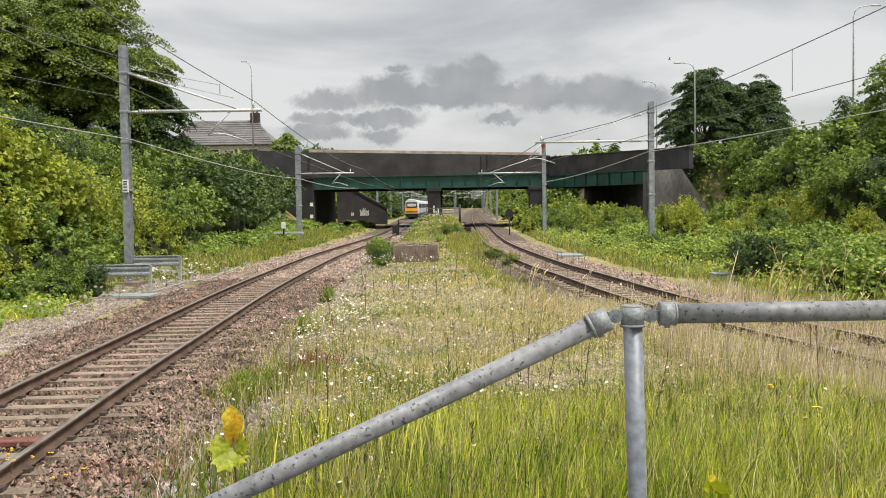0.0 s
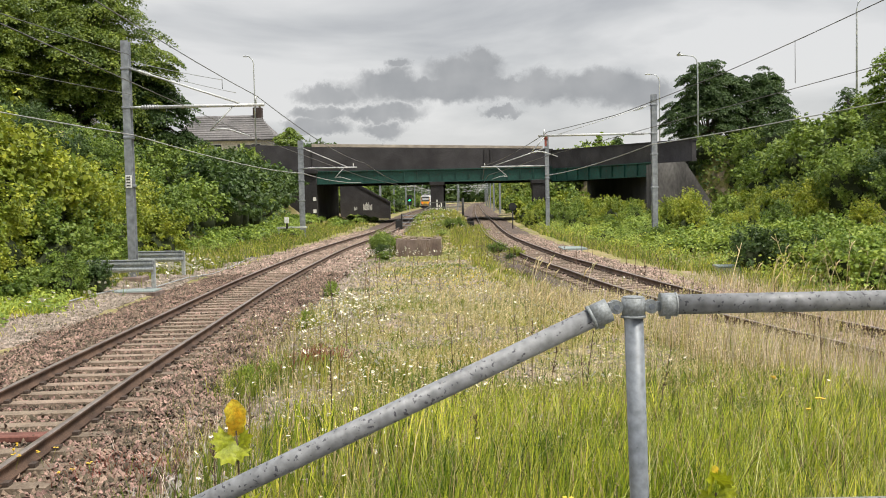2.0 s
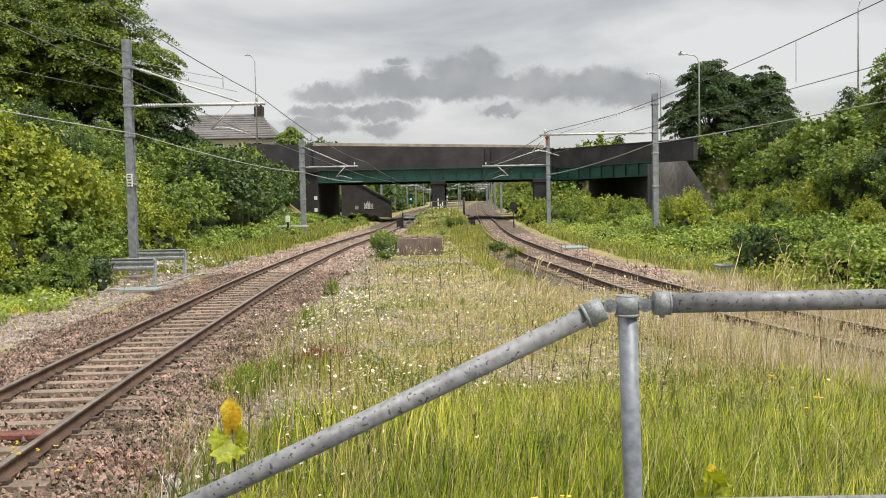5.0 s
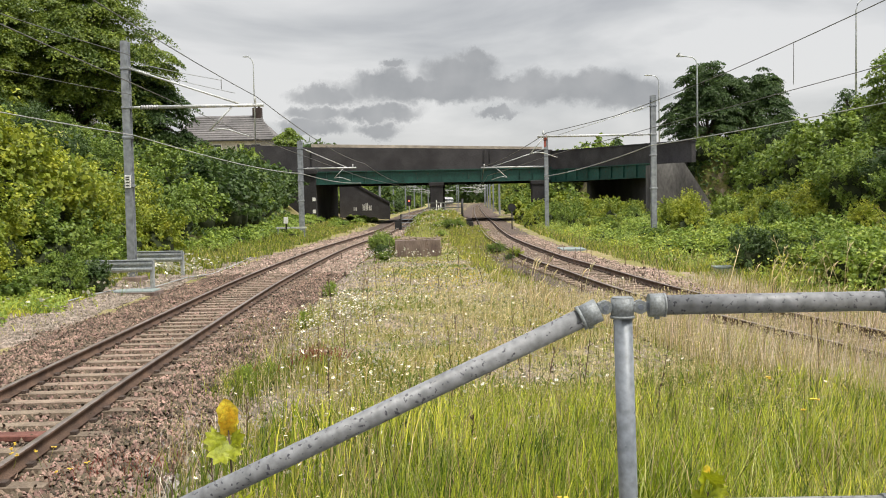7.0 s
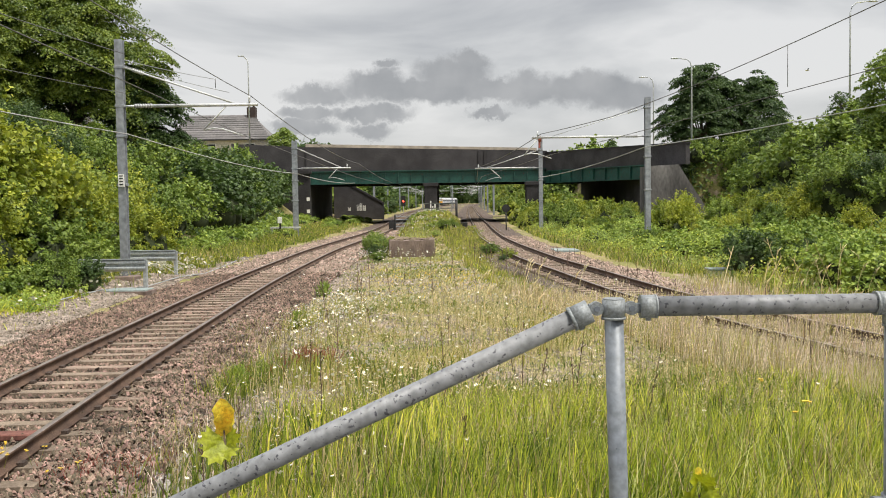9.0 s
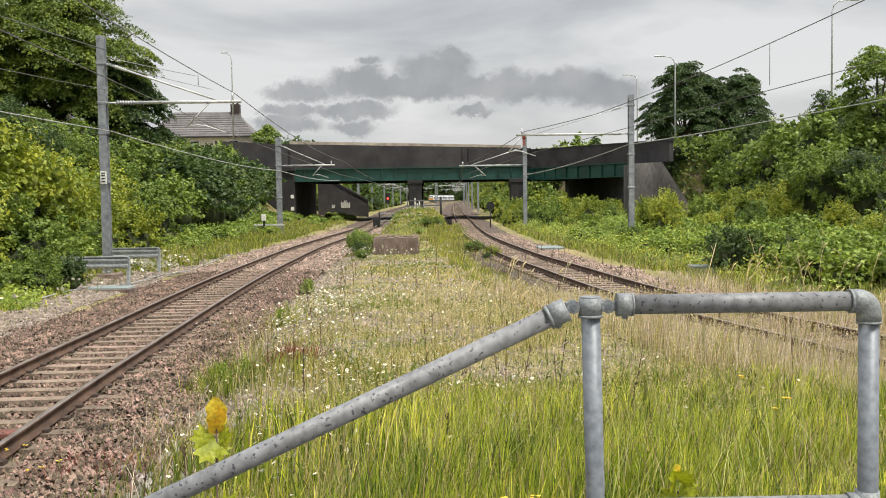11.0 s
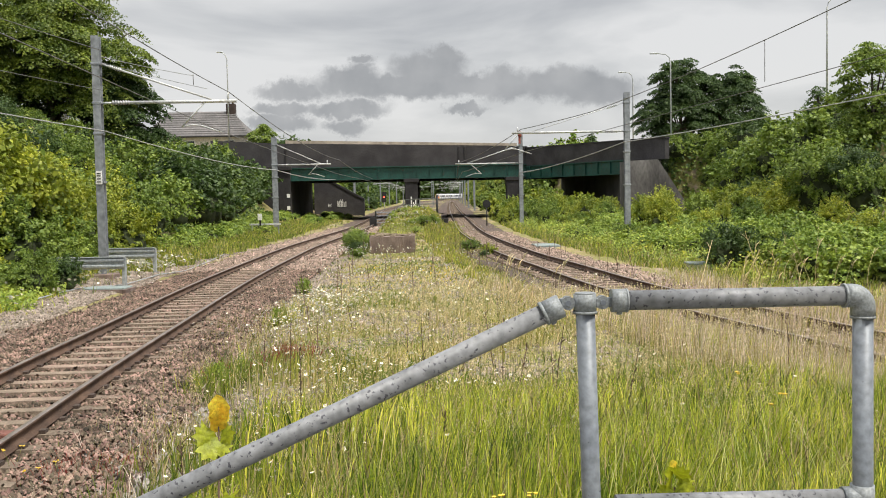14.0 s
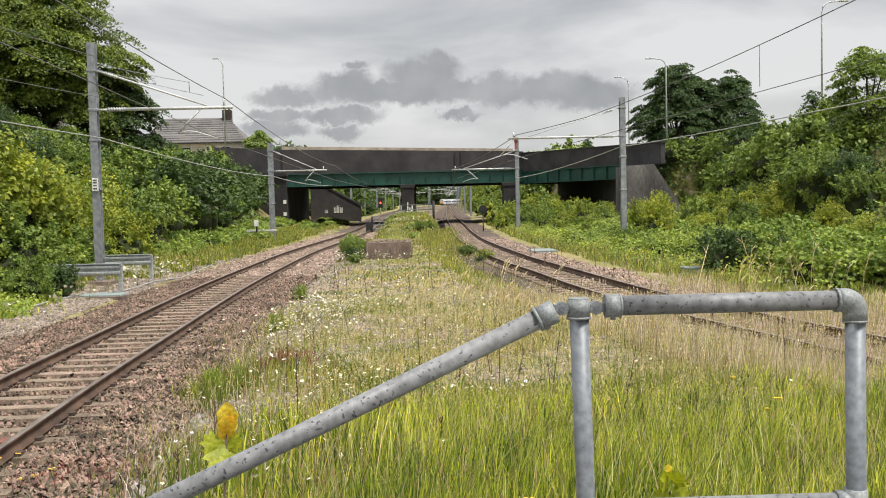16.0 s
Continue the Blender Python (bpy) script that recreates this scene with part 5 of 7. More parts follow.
def build_panicles():
    """Flowering grass stems with loose, pale seed heads."""
    rng = np.random.default_rng(14)
    n = 9500
    y = 4.2 + 20 * rng.random(n) ** 1.6
    lo, hi = line_at(LEFT_LINE, y) + 2.2, line_at(RIGHT_LINE, y) + 1.0
    x = lo + (hi - lo) * rng.random(n) ** 0.8
    keep = ((x > -2.5 + 0.1 * y) | (rng.random(n) < 0.4)) & (rng.random(n) < 0.12 + 0.88 * smoothstep(y, 6.5, 11))
    x, y = x[keep], y[keep]
    n = len(x)
    h = rng.uniform(0.45, 0.95, n) * np.interp(y, [4, 12, 24], [1.0, 0.85, 0.7])
    blades("grass_stems", rng, x, y, h / 0.88, np.full(n, 0.0016) * np.interp(y, [4, 24], [1, 2.2]), np.full(n, 0.02), (GRASS_DRY, GRASS_MIX), rng.integers(0, 2, n), "thin pale flowering grass stems")
    z = ground_height(x, y) + h
    k = 9
    s = rng.uniform(0.0, 0.17, (n, k))
    off = rng.normal(0, 0.016, (n, k, 2)) * (0.4 + 3 * s[..., None])
    p = np.stack([x[:, None] + 0.07 * h[:, None] + off[..., 0], y[:, None] + off[..., 1], z[:, None] - s], -1).reshape(-1, 3)
    q = leaf_arrays(rng, p, np.tile((0.0, -1.0, 0.1), (len(p), 1)), np.repeat(0.016 * np.interp(y, [4, 10, 24], [0.6, 1.0, 1.9]), k), 1.2)
    tagged(new("seed_heads", leaves_mesh("seed_heads", q, (SEED,))), "loose pale seed heads of flowering grass", "grass", kind="stuff")


build_panicles()


# ---- railing at the platform end ----
def build_railing():
    y, r = 2.35, 0.0243
    rail = thing("platform_railing", (0, 0, 0), "spotted galvanised tube railing with clamp fittings at the platform end", "railing")
    px, top, low, ex = 0.448, 2.134, 1.630, 1.131
    bm = bmesh.new()
    tube(bm, (px + 0.024, y, 1.02), (px, y, top + 0.015), r - 0.0012, None, 24)
    part("post", bm, GALV_POST, rail)
    bm = bmesh.new()
    tube(bm, (px, y, top - 0.026), (px, y, top + 0.018), r + 0.0035, None, 28)
    tube(bm, (px, y, top - 0.030), (px, y, top - 0.024), r + 0.0058, None, 28)
    tube(bm, (px, y, top + 0.017), (px, y, top + 0.0215), r + 0.0018, r + 0.0002, 28)
    collar = part("post_collar", bm, CAST, rail, "cast collar with a swivel lug")
    for s, z in ((-1, top - 0.003), (1, top - 0.003)):
        bm = bmesh.new()
        tube(bm, (px + s * 0.042, y - 0.013, z), (px + s * 0.042, y - 0.004, z), 0.0165, None, 20)
        tube(bm, (px + s * 0.042, y + 0.004, z), (px + s * 0.042, y + 0.013, z), 0.0165, None, 20)
        box(bm, (px + s * 0.036 - 0.012, y - 0.011, z - 0.012), (px + s * 0.036 + 0.008, y - 0.005, z + 0.012), 0, 0.002)
        box(bm, (px + s * 0.05 - 0.012, y - 0.004, z - 0.012), (px + s * 0.05 + 0.016, y + 0.004, z + 0.012), 0, 0.002)
        part("lug", bm, CAST, collar)
        bm = bmesh.new()
        tube(bm, (px + s * 0.042, y - 0.018, z), (px + s * 0.042, y + 0.016, z), 0.007, None, 12)
        part("bolt", bm, GALV_POST, collar, "dull grey bolt")
    # level top rail with its socket, the elbow and the lower rail
    bm = bmesh.new()
    tube(bm, (px + 0.07, y, top), (ex - 0.04, y, top), r, None, 24)
    part("top_rail", bm, GALV, rail)
    bm = bmesh.new()
    tube(bm, (px + 0.064, y, top), (px + 0.101, y, top), r + 0.0042, None, 28)
    tube(bm, (px + 0.099, y, top), (px + 0.104, y, top), r + 0.005, None, 28)
    tube(bm, (px + 0.084, y, top - 0.034), (px + 0.084, y, top - 0.02), 0.007, None, 10)
    part("rail_socket", bm, CAST, rail)
    bm = bmesh.new()
    arc = [(ex - 0.045, y, top), (ex - 0.03, y, top)]
    arc += [(ex - 0.028 + 0.028 * math.sin(a), y, top - 0.028 + 0.028 * math.cos(a)) for a in np.linspace(0.2, math.pi / 2 - 0.2, 5)]
    arc += [(ex, y, top - 0.03), (ex, y, top - 0.05)]
    pipe(bm, arc, r + 0.005, 20)
    tube(bm, (ex - 0.05, y, top), (ex - 0.044, y, top), r + 0.0057, None, 24)
    tube(bm, (ex, y, top - 0.056), (ex, y, top - 0.05), r + 0.0057, None, 24)
    part("elbow", bm, CAST, rail, "cast elbow fitting")
    bm = bmesh.new()
    tube(bm, (ex + 0.004, y, 1.02), (ex, y, top - 0.03), r, None, 24)
    part("post", bm, GALV_POST, rail)
    bm = bmesh.new()
    tube(bm, (px + 0.07, y, low), (ex - 0.03, y, low), r, None, 24)
    part("lower_rail", bm, GALV, rail)
    bm = bmesh.new()
    tube(bm, (ex, y, low - 0.03), (ex, y, low + 0.034), r + 0.005, None, 24)
    tube(bm, (ex - 0.05, y, low), (ex - 0.01, y, low), r + 0.005, None, 24)
    part("tee", bm, CAST, rail, "cast tee fitting")
    # sloping rail that runs down beside the ramp
    a, b = Vector((px - 0.058, y, top - 0.009)), Vector((-1.75, y, top - 0.009 - 0.455 * (px - 0.058 + 1.75)))
    d = (b - a).normalized()
    bm = bmesh.new()
    tube(bm, a + d * 0.01, b, r, None, 24)
    part("sloping_rail", bm, GALV, rail)
    bm = bmesh.new()
    tube(bm, a, a + d * 0.046, r + 0.0048, None, 28)
    tube(bm, a + d * 0.042, a + d * 0.05, r + 0.0062, None, 28)
    tube(bm, a + d * 0.025 + Vector((0.006, 0, -0.034)), a + d * 0.025 + Vector((0, 0, -0.018)), 0.007, None, 10)
    part("rail_socket", bm, CAST, rail)
    bm = bmesh.new()
    tube(bm, (-1.75, y, -0.2), (-1.75, y, b.z), r, None, 20)
    part("post", bm, GALV_POST, rail)


build_railing()


# ---- overhead line ----
def h_section(bm, x, y, z0, z1, w, d):
    for lo, hi in (((-w, -d, 0), (w, -d * 0.86, 0)), ((-w, d * 0.86, 0), (w, d, 0)), ((-0.012, -d * 0.86, 0), (0.012, d * 0.86, 0))):
        box(bm, (x + lo[0], y + lo[1], z0), (x + hi[0], y + hi[1], z1))


def build_mast(x, y, top, side, reach, arm_z, stay_z, width, label, detail=True, hang=0.0, stay_r=0.032):
    """A galvanised H-section mast with a horizontal cantilever, stay tube and dropped steady arm."""
    z0 = gz(x, y) - 0.3
    mast = thing("overhead_line_mast", (0, 0, 0), label, "mast", "overhead line masts")
    bm = bmesh.new()
    h_section(bm, x, y, z0, top, width / 2, width * 0.55)
    part("column", bm, MAST, mast)
    if detail:
        bm = bmesh.new()
        box(bm, (x - 0.4, y - 0.4, z0), (x + 0.4, y + 0.4, z0 + 0.42), 0, 0.03)
        part("foundation", bm, CONCRETE, mast)
        for z in (arm_z, stay_z, arm_z - 1.0, arm_z - 2.6):
            bm = bmesh.new()
            box(bm, (x - width * 0.62, y - width * 0.62, z - 0.04), (x + width * 0.62, y + width * 0.62, z + 0.04), 0, 0.01)
            part("band", bm, MAST, mast)
    tip = x + side * reach
    start = x + side * (width / 2 + 0.02)
    arm = bmesh.new()
    tube(arm, (start, y, arm_z), (start + side * 0.35, y, arm_z), 0.035, None, 8)
    tube(arm, (start + side * 0.9, y, arm_z), (tip, y, arm_z), 0.055, None, 8)
    arm_ob = part("cantilever_arm", arm, ARM, mast, "pale tubular cantilever")
    if detail:
        bm = bmesh.new()
        for k in range(7):
            tube(bm, (start + side * (0.34 + 0.085 * k), y, arm_z), (start + side * (0.39 + 0.085 * k), y, arm_z), 0.085, 0.05, 10)
        tube(bm, (start + side * 0.3, y, arm_z), (start + side * 0.95, y, arm_z), 0.04, None, 8)
        part("insulator", bm, INSUL, mast, "ribbed grey insulator")
    bm = bmesh.new()
    a, b = Vector((start, y, stay_z)), Vector((x + side * reach * 0.82, y, arm_z + 0.06))
    tube(bm, a, b, stay_r, None, 6)
    if detail:
        for k in range(6):
            p = a.lerp(b, 0.08 + 0.018 * k)
            tube(bm, p, p + (b - a).normalized() * 0.04, 0.07, 0.04, 8)
    part("stay_tube", bm, ARM, mast)
    bm = bmesh.new()
    drop = Vector((x + side * (reach * 0.60 + hang), y, arm_z - 0.82))
    tube(bm, (x + side * (reach * 0.94 if hang else reach * 0.775), y, arm_z), drop, 0.03, None, 6)
    way = -side if hang else side
    pipe(bm, [drop, drop + Vector((way * 0.35, 0, 0.06)), drop + Vector((way * 0.62, 0, 0.03)), drop + Vector((way * 1.3, 0, -0.2))], 0.026, 6)
    part("steady_arm", bm, ARM, mast)
    bm = bmesh.new()
    tube(bm, (tip - side * 0.28, y, arm_z), (tip - side * 0.28, y, arm_z + 0.3), 0.04, None, 6)
    part("wire_clamp", bm, ARM, mast)
    return mast


build_mast(-10.5, 33, 7.86, 1, 4.55, 5.67, 6.95, 0.25, "grey H-section mast with a cantilever beside a crash barrier")
build_mast(-11.6, 80, 7.36, 1, 4.5, 5.15, 6.75, 0.40, "grey H-section mast with a cantilever before the bridge")
build_mast(10.15, 48, 7.25, -1, 5.6, 5.38, 6.75, 0.26, "grey H-section mast rising from brambles with a cantilever", True, 2.6, 0.014)
build_mast(8.25, 80, 7.3, -1, 5.3, 4.95, 6.35, 0.30, "slim grey mast with a cantilever before the bridge pier")
for k, y in enumerate((150, 196, 244, 292, 342, 394)):
    xl, xr = float(line_at(LEFT_LINE, y)), float(line_at(RIGHT_LINE, y))
    build_mast(xl - 4.3, y, 7.2, 1, 4.6, 5.1, 6.5, 0.3, "distant grey mast with a pale cantilever", False)
    build_mast(xr + 3.6, y + 12, 7.4, -1, 4.4, 5.2, 6.6, 0.3, "distant grey mast with a pale cantilever", False)
for k, y in enumerate((215, 270, 330)):
    build_mast(2.6 + 1.0 * k, y, 7.2, -1 if k % 2 else 1, 4.2, 5.0, 6.4, 0.13, "distant grey mast with a pale cantilever", False)


def build_wire(points, sag, r, mat, label="thin dark overhead wire"):
    """A run of wire over supports, sagging in each span."""
    pts = []
    for a, b in zip(points, points[1:]):
        a, b = Vector(a), Vector(b)
        n = 10
        for k in range(n):
            s = k / n
            p = a.lerp(b, s)
            p.z -= sag * 4 * s * (1 - s)
            pts.append(p)
    pts.append(Vector(points[-1]))
    bm = bmesh.new()
    pipe(bm, pts, [r * (1 + max(0.0, p.y - 25) / 45) for p in pts], 5)
    tagged(part("overhead_wire", bm, mat), label, "wire", "overhead wires")


def over(line, y, off, z):
    return (float(line_at(line, y)) + off, y, z)


# catenary and contact wires, left line then right line
build_wire([over(LEFT_LINE, -16, 0.2, 5.95), over(LEFT_LINE, 33, -0.25, 5.95), over(LEFT_LINE, 80, -1.4, 5.45), over(LEFT_LINE, 128, 0.2, 4.6), over(LEFT_LINE, 196, 0, 5.4), over(LEFT_LINE, 300, 0, 5.4)], 0.35, 0.011, WIRE)
build_wire([over(LEFT_LINE, -16, 0.2, 4.75), over(LEFT_LINE, 33, -0.6, 4.7), over(LEFT_LINE, 80, -1.6, 4.35), over(LEFT_LINE, 128, 0.2, 4.2), over(LEFT_LINE, 196, 0, 4.4), over(LEFT_LINE, 300, 0, 4.5)], 0.02, 0.009, WIRE)
build_wire([(10.95, -6, 7.2), (8.49, 18.9, 6.05), (7.66, 27.1, 5.69), (6.6, 37.6, 5.48), (5.0, 48, 5.55)], 0.02, 0.011, WIRE)
build_wire([(5.0, 48, 5.55), (3.2, 80, 5.05), over(RIGHT_LINE, 128, 0, 4.6), over(RIGHT_LINE, 208, 0, 5.4), over(RIGHT_LINE, 304, 0, 5.4)], 0.18, 0.011, WIRE)
build_wire([(11.3, -6, 5.15), (5.1, 48, 4.45), (3.5, 80, 4.3), over(RIGHT_LINE, 128, 0, 4.2), over(RIGHT_LINE, 208, 0, 4.4), over(RIGHT_LINE, 304, 0, 4.5)], 0.02, 0.009, WIRE)
# feeder and pale earth wires along the masts
build_wire([(-9.2, -14, 6.5), (-10.35, 33, 7.4)], 0.5, 0.012, WIRE)
build_wire([(-9.6, -14, 5.4), (-10.35, 33, 6.1)], 0.5, 0.009, WIRE)
build_wire([(-10.35, 33, 7.2), (-5.1, 23, 5.27)], 0.03, 0.008, PALE_WIRE, "thin jumper wire from the mast to the catenary")
build_wire([(-10.35, 33, 7.0), (-5.05, 24.2, 5.1)], 0.03, 0.008, PALE_WIRE, "thin jumper wire from the mast to the catenary")
build_wire([(-9.7, -14, 4.9), (-10.3, 33, 4.75), (-11.5, 80, 4.75), (-9.5, 112, 4.5)], 0.25, 0.014, PALE_WIRE, "pale earth wire strung along the masts")
build_wire([(11.8, 0, 4.7), (10.0, 48, 4.85), (8.1, 80, 4.15)], 0.2, 0.015, PALE_WIRE, "pale earth wire strung along the masts")
bm = bmesh.new()
tube(bm, (-5.11, 23, 5.06), (-5.11, 23, 5.3), 0.008, None, 5)
tagged(part("dropper", bm, WIRE), "thin vertical dropper between the wires", "wire", "overhead wires")
bm = bmesh.new()
tube(bm, (8.09, 22.86, 4.9), (8.09, 22.86, 5.87), 0.008, None, 5)
tagged(part("dropper", bm, WIRE), "thin vertical dropper between the wires", "wire", "overhead wires")
bm = bmesh.new()
tube(bm, (8.15, 79.6, 7.0), (8.15, 79.6, 7.45), 0.14, None, 10)
box(bm, (8.05, 79.5, 6.5), (8.2, 79.7, 7.0))
tagged(part("tension_wheel", bm, material("red_oxide", (0.30, 0.07, 0.05), (0.42, 0.12, 0.09), 3, 0.7)), "small red tensioning weight on a mast", "weight")
bm = bmesh.new()
box(bm, (-10.6, 32.80, 3.0), (-10.4, 32.84, 3.42), 0, 0.005)
number_plate_mast = part("mast_sign", bm, WHITE)
tagged(number_plate_mast, "small white plate with dark bars on the mast", "sign")
for z in (3.06, 3.16, 3.26, 3.34):
    bm = bmesh.new()
    box(bm, (-10.56, 32.79, z), (-10.44, 32.80, z + 0.035))
    part("bar", bm, BLACK, number_plate_mast)


# ---- lineside objects ----
def build_barrier(x0, x1, y, turn, label):
    """A short W-beam crash barrier on two posts."""
    m = Matrix.Translation(((x0 + x1) / 2, y, gz((x0 + x1) / 2, y))) @ Matrix.Rotation(radians(turn), 4, "Z")
    ob = thing("crash_barrier", m, label, "barrier", "crash barriers")
    h = (x1 - x0) / 2
    prof = [(0.0, 0.86), (-0.035, 0.82), (-0.075, 0.79), (-0.075, 0.74), (-0.02, 0.70), (-0.02, 0.65), (-0.075, 0.61), (-0.075, 0.56), (-0.035, 0.53), (0.0, 0.49)]
    bm = bmesh.new()
    prism(bm, prof + [(u + 0.012, v) for u, v in reversed(prof)], 0, -h, h)
    part("beam", bm, BARRIER, ob)
    bm = bmesh.new()
    box(bm, (-h, -0.08, 0.855), (h, 0.12, 0.875))
    part("top_strip", bm, BARRIER, ob)
    for u in (-h * 0.9, h * 0.97):
        bm = bmesh.new()
        box(bm, (u - 0.06, 0.02, -0.2), (u + 0.06, 0.14, 0.84), 0, 0.01)
        part("post", bm, BARRIER, ob)


build_barrier(-11.2, -9.1, 30.6, -3, "short galvanised crash barrier before a mast")
build_barrier(-11.1, -9.45, 35.4, -3, "short galvanised crash barrier behind a mast")


def simple_thing(name, parts_list, label, category):
    ob = thing(name, (0, 0, 0), label, category)
    for pname, mat, boxes in parts_list:
        bm = bmesh.new()
        for lo, hi in boxes:
            box(bm, lo, hi, 0, 0.01)
        part(pname, bm, mat, ob)
    return ob


g = max(gz(-9.1, 29.2), -0.36) - 0.02
simple_thing("cable_cover", [("lid", PLATE, [((-9.75, 28.6, g + 0.02), (-8.55, 29.45, g + 0.07))]), ("frame", CONCRETE, [((-9.82, 28.52, g - 0.3), (-8.48, 29.53, g + 0.03))])], "flat grey-green cable pit cover beside the ballast", "cover")
g = gz(-11, 70)
simple_thing("marker_post", [("post", BLACK, [((-11.32, 69.9, g - 0.2), (-11.20, 70.02, g + 1.2))]), ("box", WHITE, [((-11.42, 69.82, g + 1.0), (-11.12, 69.94, g + 1.45))])], "dark post with a small white box", "post")
simple_thing("low_rail", [("beam", ARM, [((-12.1, 70.4, g + 0.62), (-9.9, 70.52, g + 0.74))]), ("leg", MAST, [((-12.0, 70.42, g - 0.2), (-11.9, 70.5, g + 0.62))]), ("leg", MAST, [((-10.1, 70.42, g - 0.2), (-10.0, 70.5, g + 0.62))])], "low pale barrier rail at the trackside", "rail")
g = gz(9.2, 31.8)
simple_thing("cable_box", [("body", RENDER_WALL, [((8.75, 31.5, g - 0.2), (9.75, 32.3, g + 0.22))]), ("lid", PLATE, [((8.7, 31.45, g + 0.225), (9.8, 32.35, g + 0.28))])], "low concrete cable box among dry stalks", "box")
g = gz(6.6, 49)
simple_thing("concrete_slab", [("slab", PLATE, [((5.7, 48.2, -0.3), (6.9, 50.4, -0.12))])], "flat pale concrete slab on the ballast shoulder", "slab")


def build_cess_cable():
    """A pale cable lying on the gravel beside the cover and the barriers."""
    bm = bmesh.new()
    pts = []
    for x, y in ((-10.05, 25.5), (-10.0, 27.2), (-9.9, 29.0), (-9.3, 31.2), (-8.95, 34), (-8.8, 37), (-8.9, 41), (-9.1, 46)):
        pts.append((x, y, max(gz(x, y), -0.36) + 0.07))
    pipe(bm, pts, 0.018, 6)
    tagged(part("ground_cable", bm, BARRIER), "pale grey cable lying on the gravel", "cable")


build_cess_cable()


def build_block():
    """The worn concrete end of an old structure, with vertical staining."""
    ob = thing("concrete_block", (0, 0, 0), "brown stained concrete block in the grass", "block")
    g = gz(-1.2, 46)
    rng = random.Random(4)
    for k in range(4):
        bm = bmesh.new()
        x = -2.35 + k * 0.53
        box(bm, (x, 46 + rng.uniform(-0.008, 0.008), g - 0.3), (x + 0.527, 48.6, 0.56 + rng.uniform(-0.012, 0.012)), 0, 0.008)
        part("concrete_panel", bm, CONCRETE, ob)
    for k in range(46):
        bm = bmesh.new()
        x, y, r = rng.uniform(-2.3, -0.3), rng.uniform(46.1, 48.4), rng.uniform(0.05, 0.15)
        bmesh.ops.create_icosphere(bm, subdivisions=1, radius=r)
        for v in bm.verts:
            v.co = Vector((v.co.x * 1.3, v.co.y, v.co.z * 0.6)) * rng.uniform(0.75, 1.2) + Vector((x, y, 0.57))
        part("rubble", bm, EARTH, ob, "crumbled brown rubble")


build_block()


def build_yard_fence():
    ob = thing("steel_fence", (0, 0, 0), "weathered steel tube fence behind the grassy heap", "fence")
    y = 100
    for x in (-1.6, 0.0, 1.75):
        bm = bmesh.new()
        tube(bm, (x, y, -0.3), (x, y, 2.5 if x > 1 else 2.15), 0.06 if x < 1 else 0.12, None, 8)
        part("post", bm, OLD_TUBE if x < 1 else BLACK, ob)
    for z in (1.6, 2.1):
        bm = bmesh.new()
        tube(bm, (-1.6, y, z), (1.75, y, z + 0.05), 0.05, None, 8)
        part("rail", bm, OLD_TUBE, ob)
    bm = bmesh.new()
    tube(bm, (-3.6, y, 0.4), (-1.6, y, 1.75), 0.05, None, 8)
    part("rail", bm, OLD_TUBE, ob)
    g = gz(2.1, 90)
    simple_thing("relay_cabinet", [("body", BLACK, [((1.7, 88, g - 0.3), (2.5, 88.6, g + 0.75))])], "dark low lineside cabinet", "cabinet")
    g = gz(-3.6, 88)
    simple_thing("steps", [("tread", MAST, [((-3.9, 88 + 0.3 * k, 0.1 + 0.3 * k), (-2.5, 88.35 + 0.3 * k, 0.16 + 0.3 * k))]) for k in range(4)] + [("stringer", BLACK, [((-4.0, 88, -0.3), (-3.9, 89.2, 1.2))]), ("bin", BLACK, [((-4.5, 88, -0.3), (-4.0, 88.5, 0.65))])], "dark metal steps beside the track", "steps")


build_yard_fence()
bm = bmesh.new()
tube(bm, (5.75, 85, -0.4), (5.75, 85, 1.4), 0.05, None, 8)
disc_sign = thing("disc_sign", (0, 0, 0), "round black sign on a post beside the track", "sign")
part("post", bm, BLACK, disc_sign)
bm = bmesh.new()
tube(bm, (5.75, 84.94, 1.66), (5.75, 84.98, 1.66), 0.34, None, 28)
part("disc", bm, BLACK, disc_sign)


